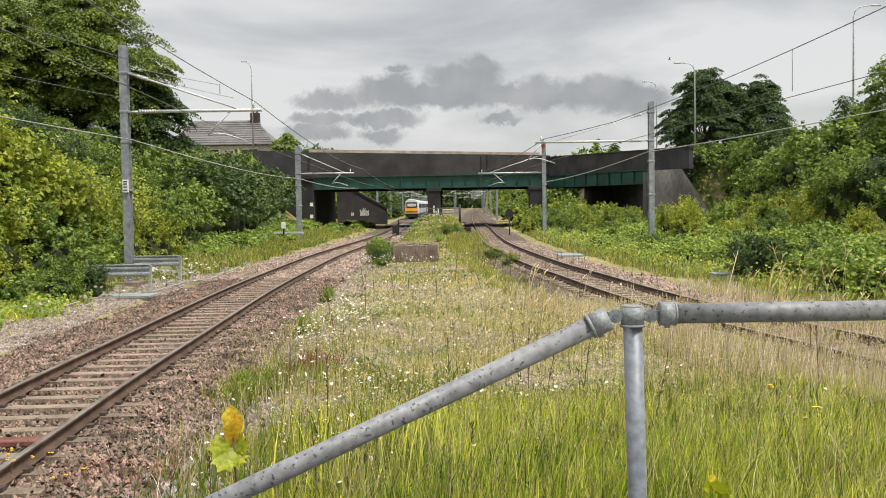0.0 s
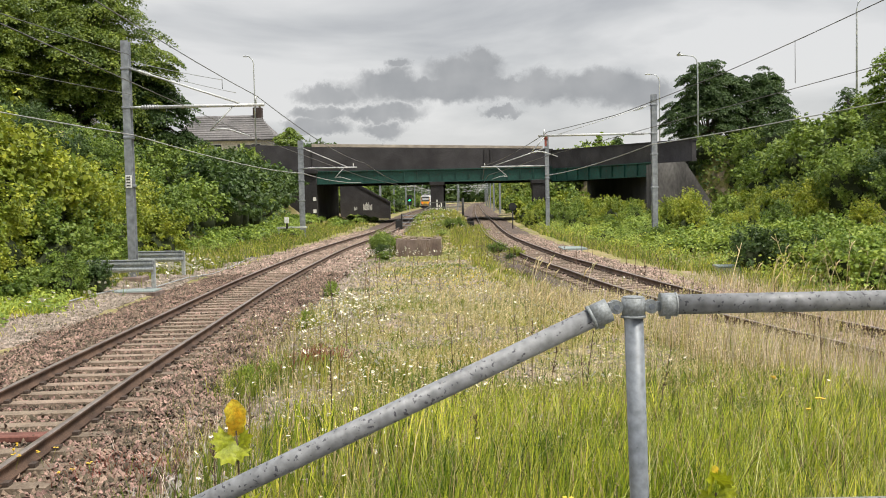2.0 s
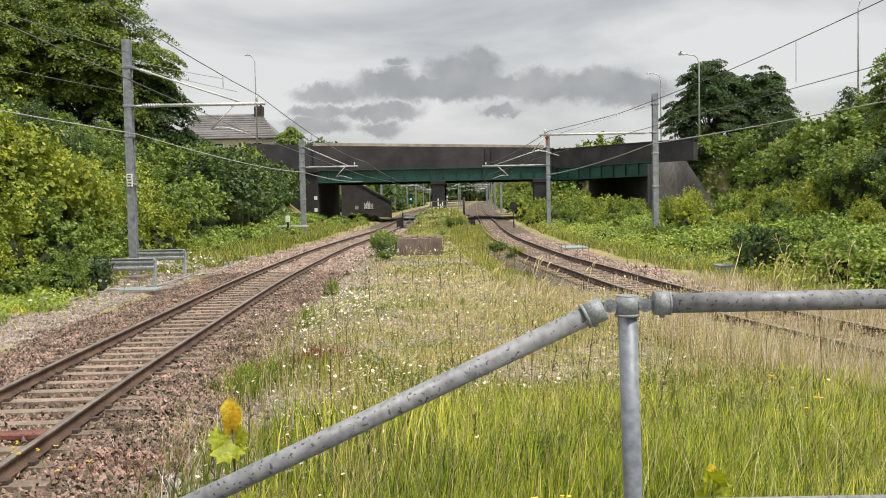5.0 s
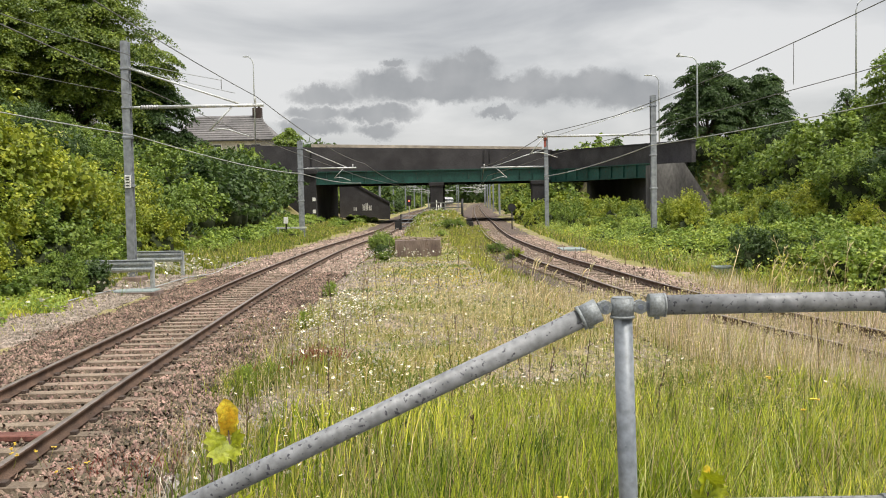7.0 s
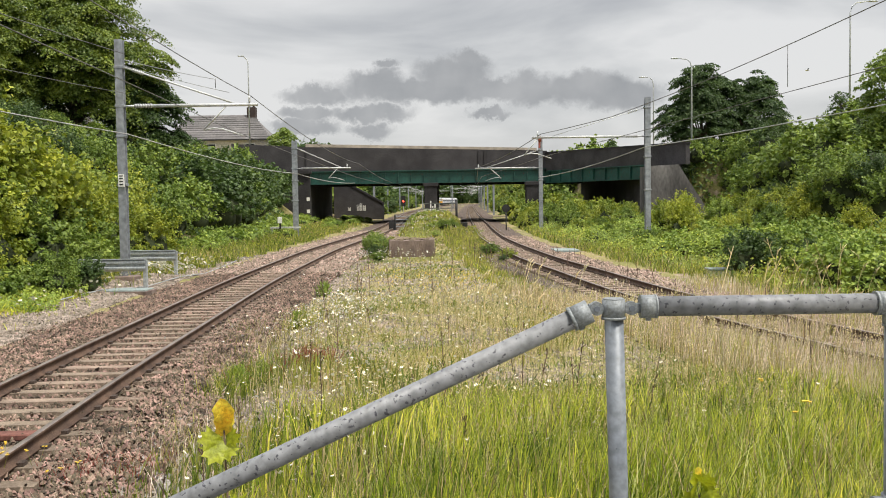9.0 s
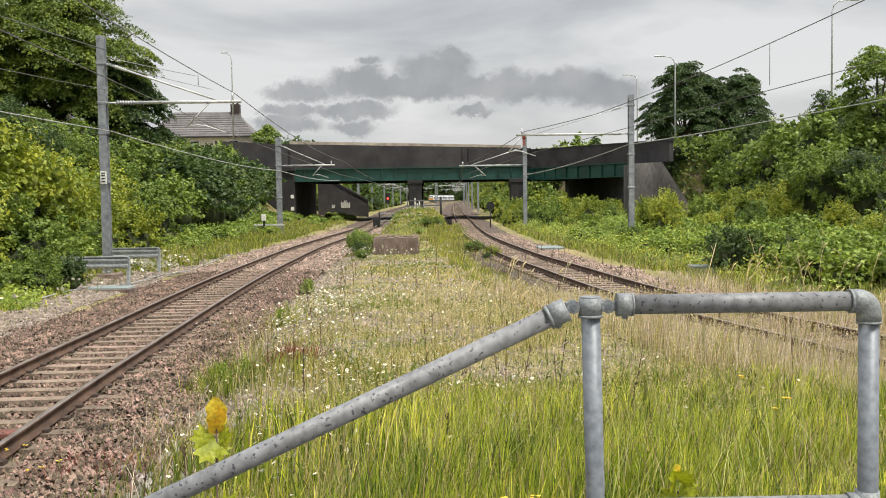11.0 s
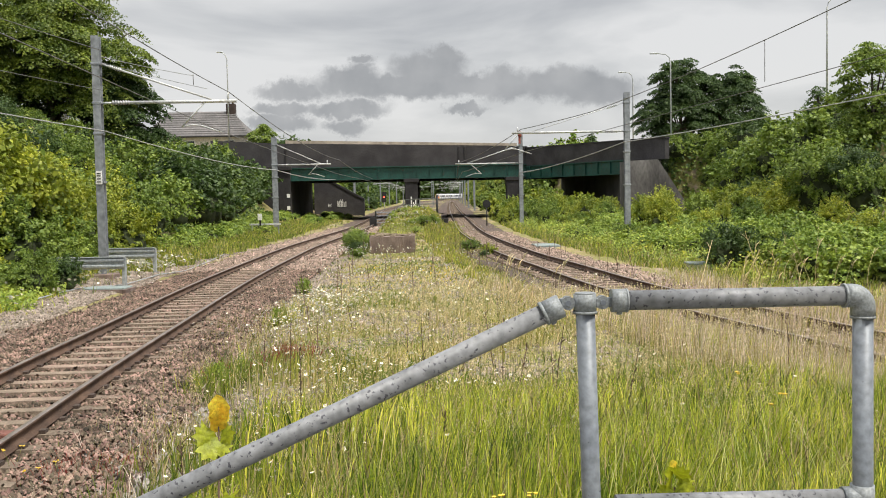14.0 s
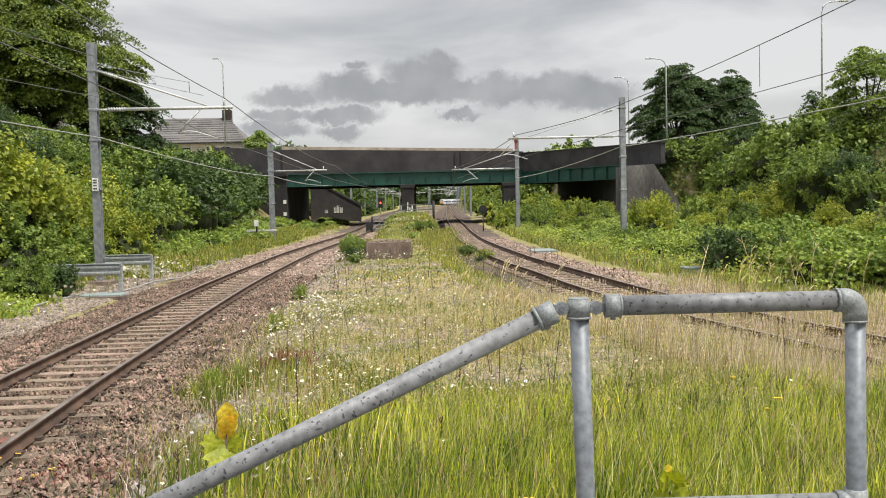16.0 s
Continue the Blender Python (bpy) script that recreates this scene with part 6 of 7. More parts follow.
# ---- house, lamp columns, fence above the banks ----
def build_house():
    h = thing("house", (0, 0, 0), "old house with a grey slate hipped roof and brick chimney", "house")
    x0, x1, y0, y1, eave, ridge = -33.6, -20.6, 122, 131, 10.25, 13.6
    bm = bmesh.new()
    box(bm, (x0 + 0.4, y0 + 0.4, 5.0), (x1 - 0.4, y1 - 0.4, eave))
    part("wall", bm, RENDER_WALL, h, "cream rendered wall")
    bm = bmesh.new()
    v = [bm.verts.new(p) for p in ((x0, y0, eave), (x1, y0, eave), (x1, y1, eave), (x0, y1, eave), (x0 + 2.0, (y0 + y1) / 2, ridge), (x1 - 2.9, (y0 + y1) / 2, ridge - 0.15))]
    for f in ((0, 1, 5, 4), (1, 2, 5), (2, 3, 4, 5), (3, 0, 4), (3, 2, 1, 0)):
        bm.faces.new([v[i] for i in f])
    roof = part("roof", bm, SLATE, h, "grey-brown slate roof")
    # courses of slates on the front slope
    rows = 11
    for k in range(rows):
        s0 = k / rows
        bm = bmesh.new()
        ya, za = y0 + s0 * (y1 - y0) / 2, eave + s0 * (ridge - eave)
        yb, zb = y0 + (s0 + 1.0 / rows) * (y1 - y0) / 2, eave + (s0 + 1.0 / rows) * (ridge - eave)
        xa, xb = x0 + 2.0 * s0, x1 - 2.9 * s0
        q = [bm.verts.new(p) for p in ((xa, ya - 0.03, za + 0.09), (xb, ya - 0.03, za + 0.09), (xb, yb, zb + 0.03), (xa, yb, zb + 0.03), (xa, ya - 0.03, za + 0.02), (xb, ya - 0.03, za + 0.02))]
        for f in ((0, 1, 2, 3), (4, 5, 1, 0)):
            bm.faces.new([q[i] for i in f])
        part("slate_course", bm, SLATE, roof)
    bm = bmesh.new()
    box(bm, (x1 - 3.6, 125.9, ridge - 1.2), (x1 - 2.5, 127.0, ridge + 0.95), 0, 0.03)
    chim = part("chimney", bm, HOUSE_BRICK, h, "brick chimney")
    for k in range(2):
        bm = bmesh.new()
        tube(bm, (x1 - 3.35 + 0.55 * k, 126.4, ridge + 0.9), (x1 - 3.35 + 0.55 * k, 126.4, ridge + 1.35), 0.14, 0.11, 10)
        part("chimney_pot", bm, HOUSE_BRICK, chim)
    bm = bmesh.new()
    box(bm, (x0 - 0.05, y0 - 0.12, eave - 0.12), (x1 + 0.05, y0 + 0.02, eave + 0.02))
    part("gutter", bm, BLACK, h)
    for x in (-31.5, -28.0, -23.2):
        bm = bmesh.new()
        box(bm, (x - 0.6, y0 + 0.33, 8.4), (x + 0.6, y0 + 0.4, 9.8))
        w = part("window", bm, WHITE, h, "white window frame")
        bm = bmesh.new()
        box(bm, (x - 0.5, y0 + 0.31, 8.5), (x + 0.5, y0 + 0.33, 9.7))
        part("pane", bm, GLASS, w)
    bm = bmesh.new()
    box(bm, (-33.4, 119.6, 6), (-30.2, 122.3, 10.3), 0, 0.02)
    part("extension", bm, HOUSE_BRICK, h, "red brick extension")


build_house()


def build_house_behind():
    h = thing("house", (-45, 112, 5.0), "pale house wall half hidden behind a tree", "house")
    bm = bmesh.new()
    box(bm, (-2, 0, -1), (4, 6, 6))
    part("wall", bm, RENDER_WALL, h)
    bm = bmesh.new()
    prism(bm, [(-0.4, 6), (6.4, 6), (3, 8.6)], 0, -2.3, 4.3)
    part("roof", bm, SLATE, h)


build_house_behind()


def build_lamp(x, y, z, height, side, reach):
    lamp = thing("street_lamp", (x, y, z), "tall grey street lamp column with an outreach arm", "street lamp", "street lamps")
    bm = bmesh.new()
    tube(bm, (0, 0, -1.5), (0, 0, 1.2), 0.11, None, 10)
    pipe(bm, [(0, 0, 1.2), (0, 0, height - 0.8), (side * 0.12, 0, height - 0.3), (side * 0.45, 0, height), (side * reach, 0, height + 0.12)], [0.09, 0.065, 0.06, 0.055, 0.05], 8)
    part("column", bm, LAMP_GREY, lamp)
    bm = bmesh.new()
    box(bm, (min(side * reach, side * (reach + 0.75)), -0.14, height + 0.05), (max(side * reach, side * (reach + 0.75)), 0.14, height + 0.19), 0, 0.04)
    part("lantern", bm, LAMP_GREY, lamp)


build_lamp(-22.4, 118, 7.6, 12.1, -1, 0.45)
build_lamp(25.07, 98, 5.3, 10.65, -1, 1.3)
build_lamp(27.8, 128, 7.4, 10.4, -1, 1.1)
build_lamp(32.4, 78, 6.8, 10.6, 1, 1.4)


def build_palisade():
    """Dark palisade fence along the top of the right bank."""
    ob = thing("palisade_fence", (0, 0, 0), "dark steel palisade fence on the bank top", "fence")
    a, b = Vector((24.6, 63, 0)), Vector((28.0, 64.5, 0))
    n = 44
    for k in range(n):
        p = a.lerp(b, k / (n - 1))
        z = gz(p.x, p.y)
        bm = bmesh.new()
        prism(bm, [(-0.03, z), (0.03, z), (0.03, z + 1.6), (0.0, z + 1.72), (-0.03, z + 1.6)], 1, -0.01, 0.01)
        bmesh.ops.translate(bm, vec=(p.x, p.y, 0), verts=bm.verts)
        part("pale", bm, BLACK, ob)
    for h in (0.4, 1.3):
        bm = bmesh.new()
        tube(bm, (a.x, a.y + 0.03, gz(a.x, a.y) + h), (b.x, b.y + 0.03, gz(b.x, b.y) + h), 0.03, None, 6)
        part("rail", bm, BLACK, ob)


build_palisade()


# ---- far woods closing the view ----
def build_far_woods():
    rng = np.random.default_rng(31)
    pts, nr = [], []
    for k in range(330):
        s = k / 329
        x = -420 + 900 * s + rng.normal(0, 6)
        y = 830 + 60 * math.sin(s * 9) + rng.normal(0, 14)
        h = rng.uniform(16, 25)
        m = 150
        d = rng.normal(0, 1, (m, 3))
        d /= np.linalg.norm(d, axis=1, keepdims=True)
        pts.append(np.stack([x + d[:, 0] * 6, y + d[:, 1] * 6, np.maximum(0, h * 0.5 + d[:, 2] * h * 0.55)], -1))
        nr.append(d + np.array((0, 0, 0.4)))
    quads = leaf_arrays(rng, np.concatenate(pts), np.concatenate(nr), 4.2)
    tagged(new("far_woods", leaves_mesh("far_woods", quads, (LEAF_DARK,))), "hazy green woods on the horizon", "woods", kind="stuff")


build_far_woods()


# ---- small plants of the foreground ----
def lobed_leaf(bm, centre, along, across, size, slot=0, curl=0.25, furled=False):
    """A sycamore-like leaf of five lobes, slightly cupped; furled: narrow, with blunt lobes."""
    out = [(0, -0.40), (0.12, -0.30), (0.42, -0.42), (0.28, -0.12), (0.40, -0.04), (0.58, 0.12), (0.32, 0.14), (0.34, 0.36), (0.14, 0.30), (0.02, 0.50), (-0.13, 0.30), (-0.36, 0.33), (-0.30, 0.12), (-0.56, 0.06), (-0.30, -0.12), (-0.44, -0.40), (-0.12, -0.30)]
    if furled:
        out = [(0, -0.50), (0.2, -0.46), (0.32, -0.3), (0.30, -0.05), (0.35, 0.15), (0.26, 0.32), (0.1, 0.5), (-0.08, 0.52), (-0.22, 0.36), (-0.34, 0.18), (-0.29, -0.06), (-0.33, -0.28), (-0.2, -0.46)]
    up = along.cross(across).normalized()
    mid = bm.verts.new(centre)
    ring = [bm.verts.new(centre + (across * u + along * v) * size + up * size * (curl * (u * u + 0.5 * v * v) + 0.07 * math.sin(9 * u + 7 * v + 40 * size))) for u, v in out]
    for i in range(len(ring)):
        f = bm.faces.new((mid, ring[i], ring[(i + 1) % len(ring)]))
        f.material_index, f.smooth = slot, True


def build_sapling(x, y, height, leaves, seed, label):
    """A sycamore seedling on a reddish stem."""
    rng = np.random.default_rng(seed)
    z = gz(x, y)
    ob = thing("sycamore_seedling", (x, y, z), label, "seedling", "sycamore seedlings")
    bm = bmesh.new()
    pipe(bm, [(0, 0, -0.1), (0.02, 0, height * 0.5), (0, 0, height * 0.93)], [0.008, 0.006, 0.004], 6)
    part("stem", bm, STALK, ob)
    for frac, side, size, mat, pitch in leaves:
        bm = bmesh.new()
        a = Vector((side, -0.45 + rng.normal(0, 0.12), pitch)).normalized()
        c = a.cross(Vector((0.05, -1, 0.35))).normalized()
        p = Vector((0.0, 0.0, height * frac)) + a * size * 0.45
        lobed_leaf(bm, p, a, c, size, 0, 0.35, mat is YELLOW_LEAF)
        part("leaf", bm, mat, ob)
    return ob


SEEDLING = build_sapling(-0.955, 4.5, 1.62, [
    (0.92, 0.05, 0.15, YELLOW_LEAF, 2.0), (0.90, -0.2, 0.11, YELLOW_LEAF, 2.0), (0.91, 0.22, 0.11, YELLOW_LEAF, 1.8), (0.90, 0.1, 0.12, YELLOW_LEAF, 1.9), (0.94, -0.1, 0.10, YELLOW_LEAF, 2.2),
    (0.89, -0.7, 0.13, LIME_LEAF, 0.0), (0.89, -0.3, 0.15, LIME_LEAF, -0.55), (0.89, 0.75, 0.10, LIME_LEAF, 0.25), (0.88, 0.25, 0.11, LIME_LEAF, -0.5),
    (0.69, 0.75, 0.17, LIME_LEAF, 0.0), (0.68, -0.8, 0.18, LIME_LEAF, -0.2), (0.67, 0.3, 0.16, LIME_LEAF, -0.4)], 2, "young sycamore with yellow top leaves and lime lower leaves")
build_sapling(1.01, 3.7, 1.56, [(0.97, -0.2, 0.05, YELLOW_LEAF, 0.9), (0.95, -0.5, 0.1, LIME_LEAF, 0.4), (0.95, 0.6, 0.08, LIME_LEAF, 0.5), (0.955, 0.1, 0.09, LIME_LEAF, 0.3), (0.94, 0.7, 0.09, LIME_LEAF, -0.1), (0.93, -0.7, 0.09, LIME_LEAF, -0.3), (0.92, 0.1, 0.10, LIME_LEAF, -0.5), (0.86, 0.5, 0.10, LIME_LEAF, -0.4)], 3, "young sycamore with orange-tipped leaves among tall grass")


def build_bushes():
    rng = np.random.default_rng(19)
    for x, y, s, kind, w in ((-3.0, 47.5, 0.27, "mid", 1), (-3.25, 49.5, 0.26, "mid", 1), (-2.75, 44.0, 0.36, "weed", 2), (-3.35, 51, 0.6, "weed", 1), (-2.95, 45.6, 0.22, "dark", 2), (2.45, 47.5, 0.27, "mid", 2), (3.05, 43.5, 0.24, "bright", 2), (2.75, 42.6, 0.16, "dark", 2), (9.9, 31.5, 0.55, "dark", 2), (11.6, 30.6, 0.26, "dark", 0),
                             (-10.25, 28.6, 0.36, "dark", 2), (-10.6, 27.2, 0.34, "mid", 0), (0.3, 72, 0.3, "mid", 2), (1.0, 74, 0.25, "mid", 0), (9.9, 47, 0.35, "mid", 2), (-3.1, 55, 0.2, "mid", 0), (-2.9, 60, 0.2, "bright", 2), (-1.2, 93, 0.3, "mid", 2)):
        plant(kind, x, y, s, rng, "lineside bushes", 1.0, w)
    for x, y, s, q in ((-2.85, 13.9, 0.16, 2.0), (-2.6, 14.4, 0.12, 2.0), (-3.3, 28, 0.2, 1.7), (-3.05, 21, 0.16, 1.8)):
        plant("weed", x, y, s, rng, "lineside weeds", q, 0)
    n = 750
    c = np.array([(-2.85, 13.8), (-2.7, 14.4), (-2.95, 13.4), (-2.9, 21)])[rng.integers(0, 4, n)]
    blades("weed_tuft", rng, c[:, 0] + rng.normal(0, 0.2, n), c[:, 1] + rng.normal(0, 0.25, n), rng.uniform(0.25, 0.7, n), rng.uniform(0.0025, 0.007, n), rng.uniform(0.05, 0.35, n), (GRASS_GREEN, GRASS_MIX, GRASS_DEEP), rng.choice([0, 1, 1, 2], n), "loose yellow-green weed tufts in the gravel", "weeds")
    # reddish weeds at the edge of the gravel
    n = 800
    c = np.array([(-3.3, 9.6), (-3.0, 14.6), (-3.4, 9.5), (-2.2, 16)])[rng.integers(0, 4, n)]
    x, y = c[:, 0] + rng.normal(0, 0.28, n), c[:, 1] + rng.normal(0, 0.3, n)
    blades("red_weeds", rng, x, y, rng.uniform(0.3, 0.44, n), rng.uniform(0.003, 0.008, n), rng.uniform(0.05, 0.2, n), (RED_WEED,), np.zeros(n, int), "low reddish weeds at the gravel edge", "weeds")
    # clover-like low growth on the left verge
    n = 17000
    y = 17 + 11 * rng.random(n)
    x = np.interp(y, [16, 22, 26, 30], [-10.2, -10.1, -9.8, -10.7]) - 4.6 * rng.random(n) ** 1.2 + 0.3 * np.sin(y * 2.1)
    p = np.stack([x, y, ground_height(x, y) + rng.uniform(0.02, 0.3, n)], -1)
    q = leaf_arrays(rng, p, np.tile((0.0, -0.3, 1.0), (n, 1)), 0.075)
    tagged(new("low_plants", leaves_mesh("low_plants", q, (LEAF_WEED,))), "bright green low leafy plants on the verge", "plants", kind="stuff")
    # the same over the right verge
    n = 62000
    y = 24 + 62 * rng.random(n)
    x = line_at(RIGHT_LINE, y) + 4.0 + 14 * rng.random(n)
    p = np.stack([x, y, ground_height(x, y) + rng.uniform(0.05, 0.7, n) * (0.75 + 0.75 * wobble(x, y, 1.15, 2))], -1)
    q = leaf_arrays(rng, p, np.tile((0.0, -0.3, 1.0), (n, 1)), 0.095)
    patch = wobble(x, y, 0.55, 3) + 0.6 * wobble(x, y, 1.7, 8) + rng.normal(0, 0.06, n)
    tagged(new("low_plants", leaves_mesh("low_plants", q, (LEAF_WEED, LEAF_MID, LEAF_BRIGHT), np.where(patch > 0.32, 1, np.where(patch < -0.3, 2, 0)))), "bright green low leafy plants on the verge", "plants", kind="stuff")
    # grass and leaves on the heap
    n = 14000
    y = rng.normal(80, 8, n)
    x = rng.normal(-0.5, 2.1, n)
    blades("heap_grass", rng, x, y, rng.uniform(0.12, 0.4, n), rng.uniform(0.006, 0.014, n), rng.uniform(0.03, 0.2, n), (GRASS_MIX, STALK, GRASS_GREEN), rng.choice([0, 0, 0, 1, 2], n), "tufted grass on the heap")
    # moss cushions, yellow stonecrop
    n = 2600
    x, y = rng.normal(0.1, 1.5, n), rng.normal(34, 4.5, n)
    blades("stonecrop", rng, x, y, rng.uniform(0.04, 0.12, n), rng.uniform(0.008, 0.016, n), rng.uniform(0.01, 0.05, n), (YELLOW_LEAF, GRASS_MIX), (rng.random(n) < 0.6).astype(int), "yellow stonecrop cushions", "plants")


build_bushes()


def build_pale_stems():
    """Bleached dead hogweed stems beside the cable box and tall pale grass stems by the railing."""
    rng = np.random.default_rng(41)
    bm = bmesh.new()
    for k in range(16):
        x, y = rng.uniform(7.6, 11.5), rng.uniform(25.5, 28.2)
        z = gz(x, y)
        d = Vector((rng.normal(0, 0.45), rng.normal(0, 0.2), 1)).normalized() * rng.uniform(0.6, 1.5)
        tube(bm, (x, y, z - 0.1), Vector((x, y, z)) + d, 0.014, 0.008, 5, 0, False)
        for j in range(2):
            p = Vector((x, y, z)) + d * rng.uniform(0.6, 0.95)
            tube(bm, p, p + Vector((rng.normal(0, 0.15), 0, 0.16)), 0.006, 0.004, 4, 0, False)
    tagged(part("dead_stems", bm, SEED), "bleached dead plant stems by the cable box", "weeds", kind="stuff")


build_pale_stems()


def build_yellow_flowers():
    """A few small yellow flowers on thin stems, by the rail and in the tall grass."""
    rng = np.random.default_rng(47)
    spots = [(-4.15, 9.6, 0.42, 6), (-3.55, 9.3, 0.35, 3), (2.18, 6.5, 1.25, 3), (0.55, 5.2, 0.95, 2)]
    bm = bmesh.new()
    for cx, cy, h, n in spots:
        for k in range(n):
            x, y = cx + rng.normal(0, 0.12), cy + rng.normal(0, 0.12)
            z, top = gz(x, y), h * rng.uniform(0.8, 1.1)
            tip = Vector((x + rng.normal(0, 0.04), y, z + top))
            pipe(bm, [(x, y, z - 0.02), (x + 0.01, y, z + top * 0.6), tip], [0.003, 0.0025, 0.002], 4)
            for j in range(3):
                p = tip + Vector((rng.normal(0, 0.012), rng.normal(0, 0.012), rng.normal(0, 0.008)))
                tube(bm, p, p + Vector((0, 0, 0.008)), 0.006, 0.014, 7, 1)
    tagged(part("yellow_flowers", bm, (GRASS_MIX, YOLK)), "small yellow flowers on thin stems", "flowers", kind="stuff")


build_yellow_flowers()


def build_tall_stems():
    """Tall pale reed-like stems with drooping heads near the right track."""
    rng = np.random.default_rng(43)
    bm = bmesh.new()
    for k in range(46):
        y = rng.uniform(15, 25)
        x = rng.uniform(0.6, 2.6) if k < 22 else rng.uniform(6.6, 9.5)
        z, h = gz(x, y), rng.uniform(0.8, 1.4)
        lean = rng.uniform(0.05, 0.3)
        a, b, c = Vector((x, y, z - 0.1)), Vector((x + lean * 0.4, y, z + h * 0.7)), Vector((x + lean, y, z + h))
        pipe(bm, [a, b, c], [0.006, 0.005, 0.003], 4)
        pipe(bm, [c - Vector((0.02, 0, 0.16)), c + Vector((0.02, 0, -0.04)), c + Vector((0.09, 0, 0.03))], [0.005, 0.015, 0.003], 5)
    tagged(part("tall_grass_stems", bm, SEED), "tall pale reed-like grass stems", "grass", kind="stuff")


build_tall_stems()


def build_plank():
    m = material("red_brown_timber", (0.11, 0.042, 0.032), (0.19, 0.08, 0.062), 3, 0.9, 0, 0.4, 30)
    bm = bmesh.new()
    box(bm, (-0.6, -0.11, -0.04), (0.6, 0.11, 0.03), 0, 0.012)
    ob = part("timber_plank", bm, m)
    ob.matrix_basis = pose(-5.03, 10.88, -0.15, 0, 0, 1)
    tagged(ob, "worn red-brown timber plank on the ballast", "plank")


build_plank()


# ---- train ----
CAR = 23.4


def car_profile():
    return [(-1.36, 0.95), (-1.38, 2.0), (-1.36, 2.7), (-1.22, 3.25), (-0.8, 3.62), (0, 3.74), (0.8, 3.62), (1.22, 3.25), (1.36, 2.7), (1.38, 2.0), (1.36, 0.95)]


def build_car(cab):
    """One coach, lengthwise along y; cab: the yellow driving end faces backwards."""
    car = thing("train_car", (0, 0, 0), "pale grey electric train coach" + (" with a yellow driving end" if cab else ""), "train car", "train cars")
    h = CAR / 2 - 0.25
    bm = bmesh.new()
    prism(bm, car_profile(), 1, -h + (0.55 if cab else 0), h)
    part("body", bm, TRAIN_WHITE, car)
    bm = bmesh.new()
    box(bm, (-1.2, -h + 0.5, 0.3), (1.2, h - 0.3, 0.95), 0, 0.05)
    part("underframe", bm, TRAIN_GREY, car)
    bm = bmesh.new()
    box(bm, (-0.9, -h + 5, 3.6), (0.9, h - 5, 3.92), 0, 0.08)
    part("roof_pod", bm, TRAIN_GREY, car)
    for s in (-1, 1):
        for k in range(8):
            y = -h + 2.6 + k * 2.55
            bm = bmesh.new()
            if k in (2, 5):
                box(bm, (s * 1.385 - 0.012, y - 0.75, 1.0), (s * 1.385 + 0.012, y + 0.75, 3.0))
                part("door", bm, TRAIN_BLUE, car, "dark blue door")
            else:
                box(bm, (s * 1.385 - 0.012, y - 0.85, 1.95), (s * 1.385 + 0.012, y + 0.85, 2.8))
                part("window", bm, GLASS, car)
    for y in (-h + 3.4, h - 3.4):
        bm = bmesh.new()
        for dy in (-1.2, 1.2):
            for s in (-1, 1):
                tube(bm, (s * 0.68, y + dy, 0.42), (s * 0.82, y + dy, 0.42), 0.42, None, 16)
        box(bm, (-1.0, y - 1.7, 0.35), (1.0, y + 1.7, 0.6))
        part("bogie", bm, TRAIN_GREY, car)
    if cab:
        bm = bmesh.new()
        rings = []
        for dy, k, lift in ((0.55, 1.0, 0), (0.2, 0.97, 0.02), (0.0, 0.86, 0.08)):
            rings.append([bm.verts.new((u * k, -h + dy, 0.95 + (v - 0.95) * (1 - 0.06 * (1 - k) * 4) + lift * 0)) for u, v in car_profile()])
        n = len(rings[0])
        for a, b in zip(rings, rings[1:]):
            for i in range(n):
                bm.faces.new((a[i], a[(i + 1) % n], b[(i + 1) % n], b[i]))
        bm.faces.new(rings[-1])
        bmesh.ops.recalc_face_normals(bm, faces=bm.faces)
        front = part("driving_end", bm, TRAIN_WHITE, car, "pale driving end")
        bm = bmesh.new()
        box(bm, (-1.14, -h - 0.012, 1.02), (1.14, -h + 0.03, 2.0), 0, 0.05)
        part("lower_panel", bm, TRAIN_YELLOW, front, "yellow lower panel")
        for s in (-1, 1):
            bm = bmesh.new()
            box(bm, (s * 1.10 - 0.06, -h - 0.012, 1.9), (s * 1.10 + 0.06, -h + 0.03, 3.2), 0, 0.02)
            part("corner_panel", bm, TRAIN_YELLOW, front)
        bm = bmesh.new()
        box(bm, (-1.0, -h - 0.03, 2.05), (1.0, -h + 0.02, 3.1), 0, 0.05)
        part("windscreen", bm, GLASS, front, "dark windscreen")
        # pale panel painted in for the sky reflected by the windscreen
        bm = bmesh.new()
        box(bm, (-0.85, -h - 0.05, 2.3), (0.85, -h - 0.035, 2.85))
        part("sky_reflection", bm, TRAIN_WHITE, front)
        bm = bmesh.new()
        box(bm, (-1.15, -h - 0.02, 1.15), (1.15, -h + 0.0, 1.4))
        part("lower_band", bm, TRAIN_GREY, front)
        for s in (-1, 1):
            bm = bmesh.new()
            tube(bm, (s * 0.85, -h - 0.06, 1.65), (s * 0.85, -h, 1.65), 0.11, None, 14)
            part("tail_lamp", bm, glow("tail_lamp_red", (0.9, 0.04, 0.03), 3.0), front, "red tail lamp")
        bm = bmesh.new()
        tube(bm, (0, -h - 0.35, 0.75), (0, -h, 0.75), 0.16, None, 10)
        part("coupler", bm, TRAIN_GREY, front)
    return car


TRAIN = [build_car(k == 0) for k in range(4)]


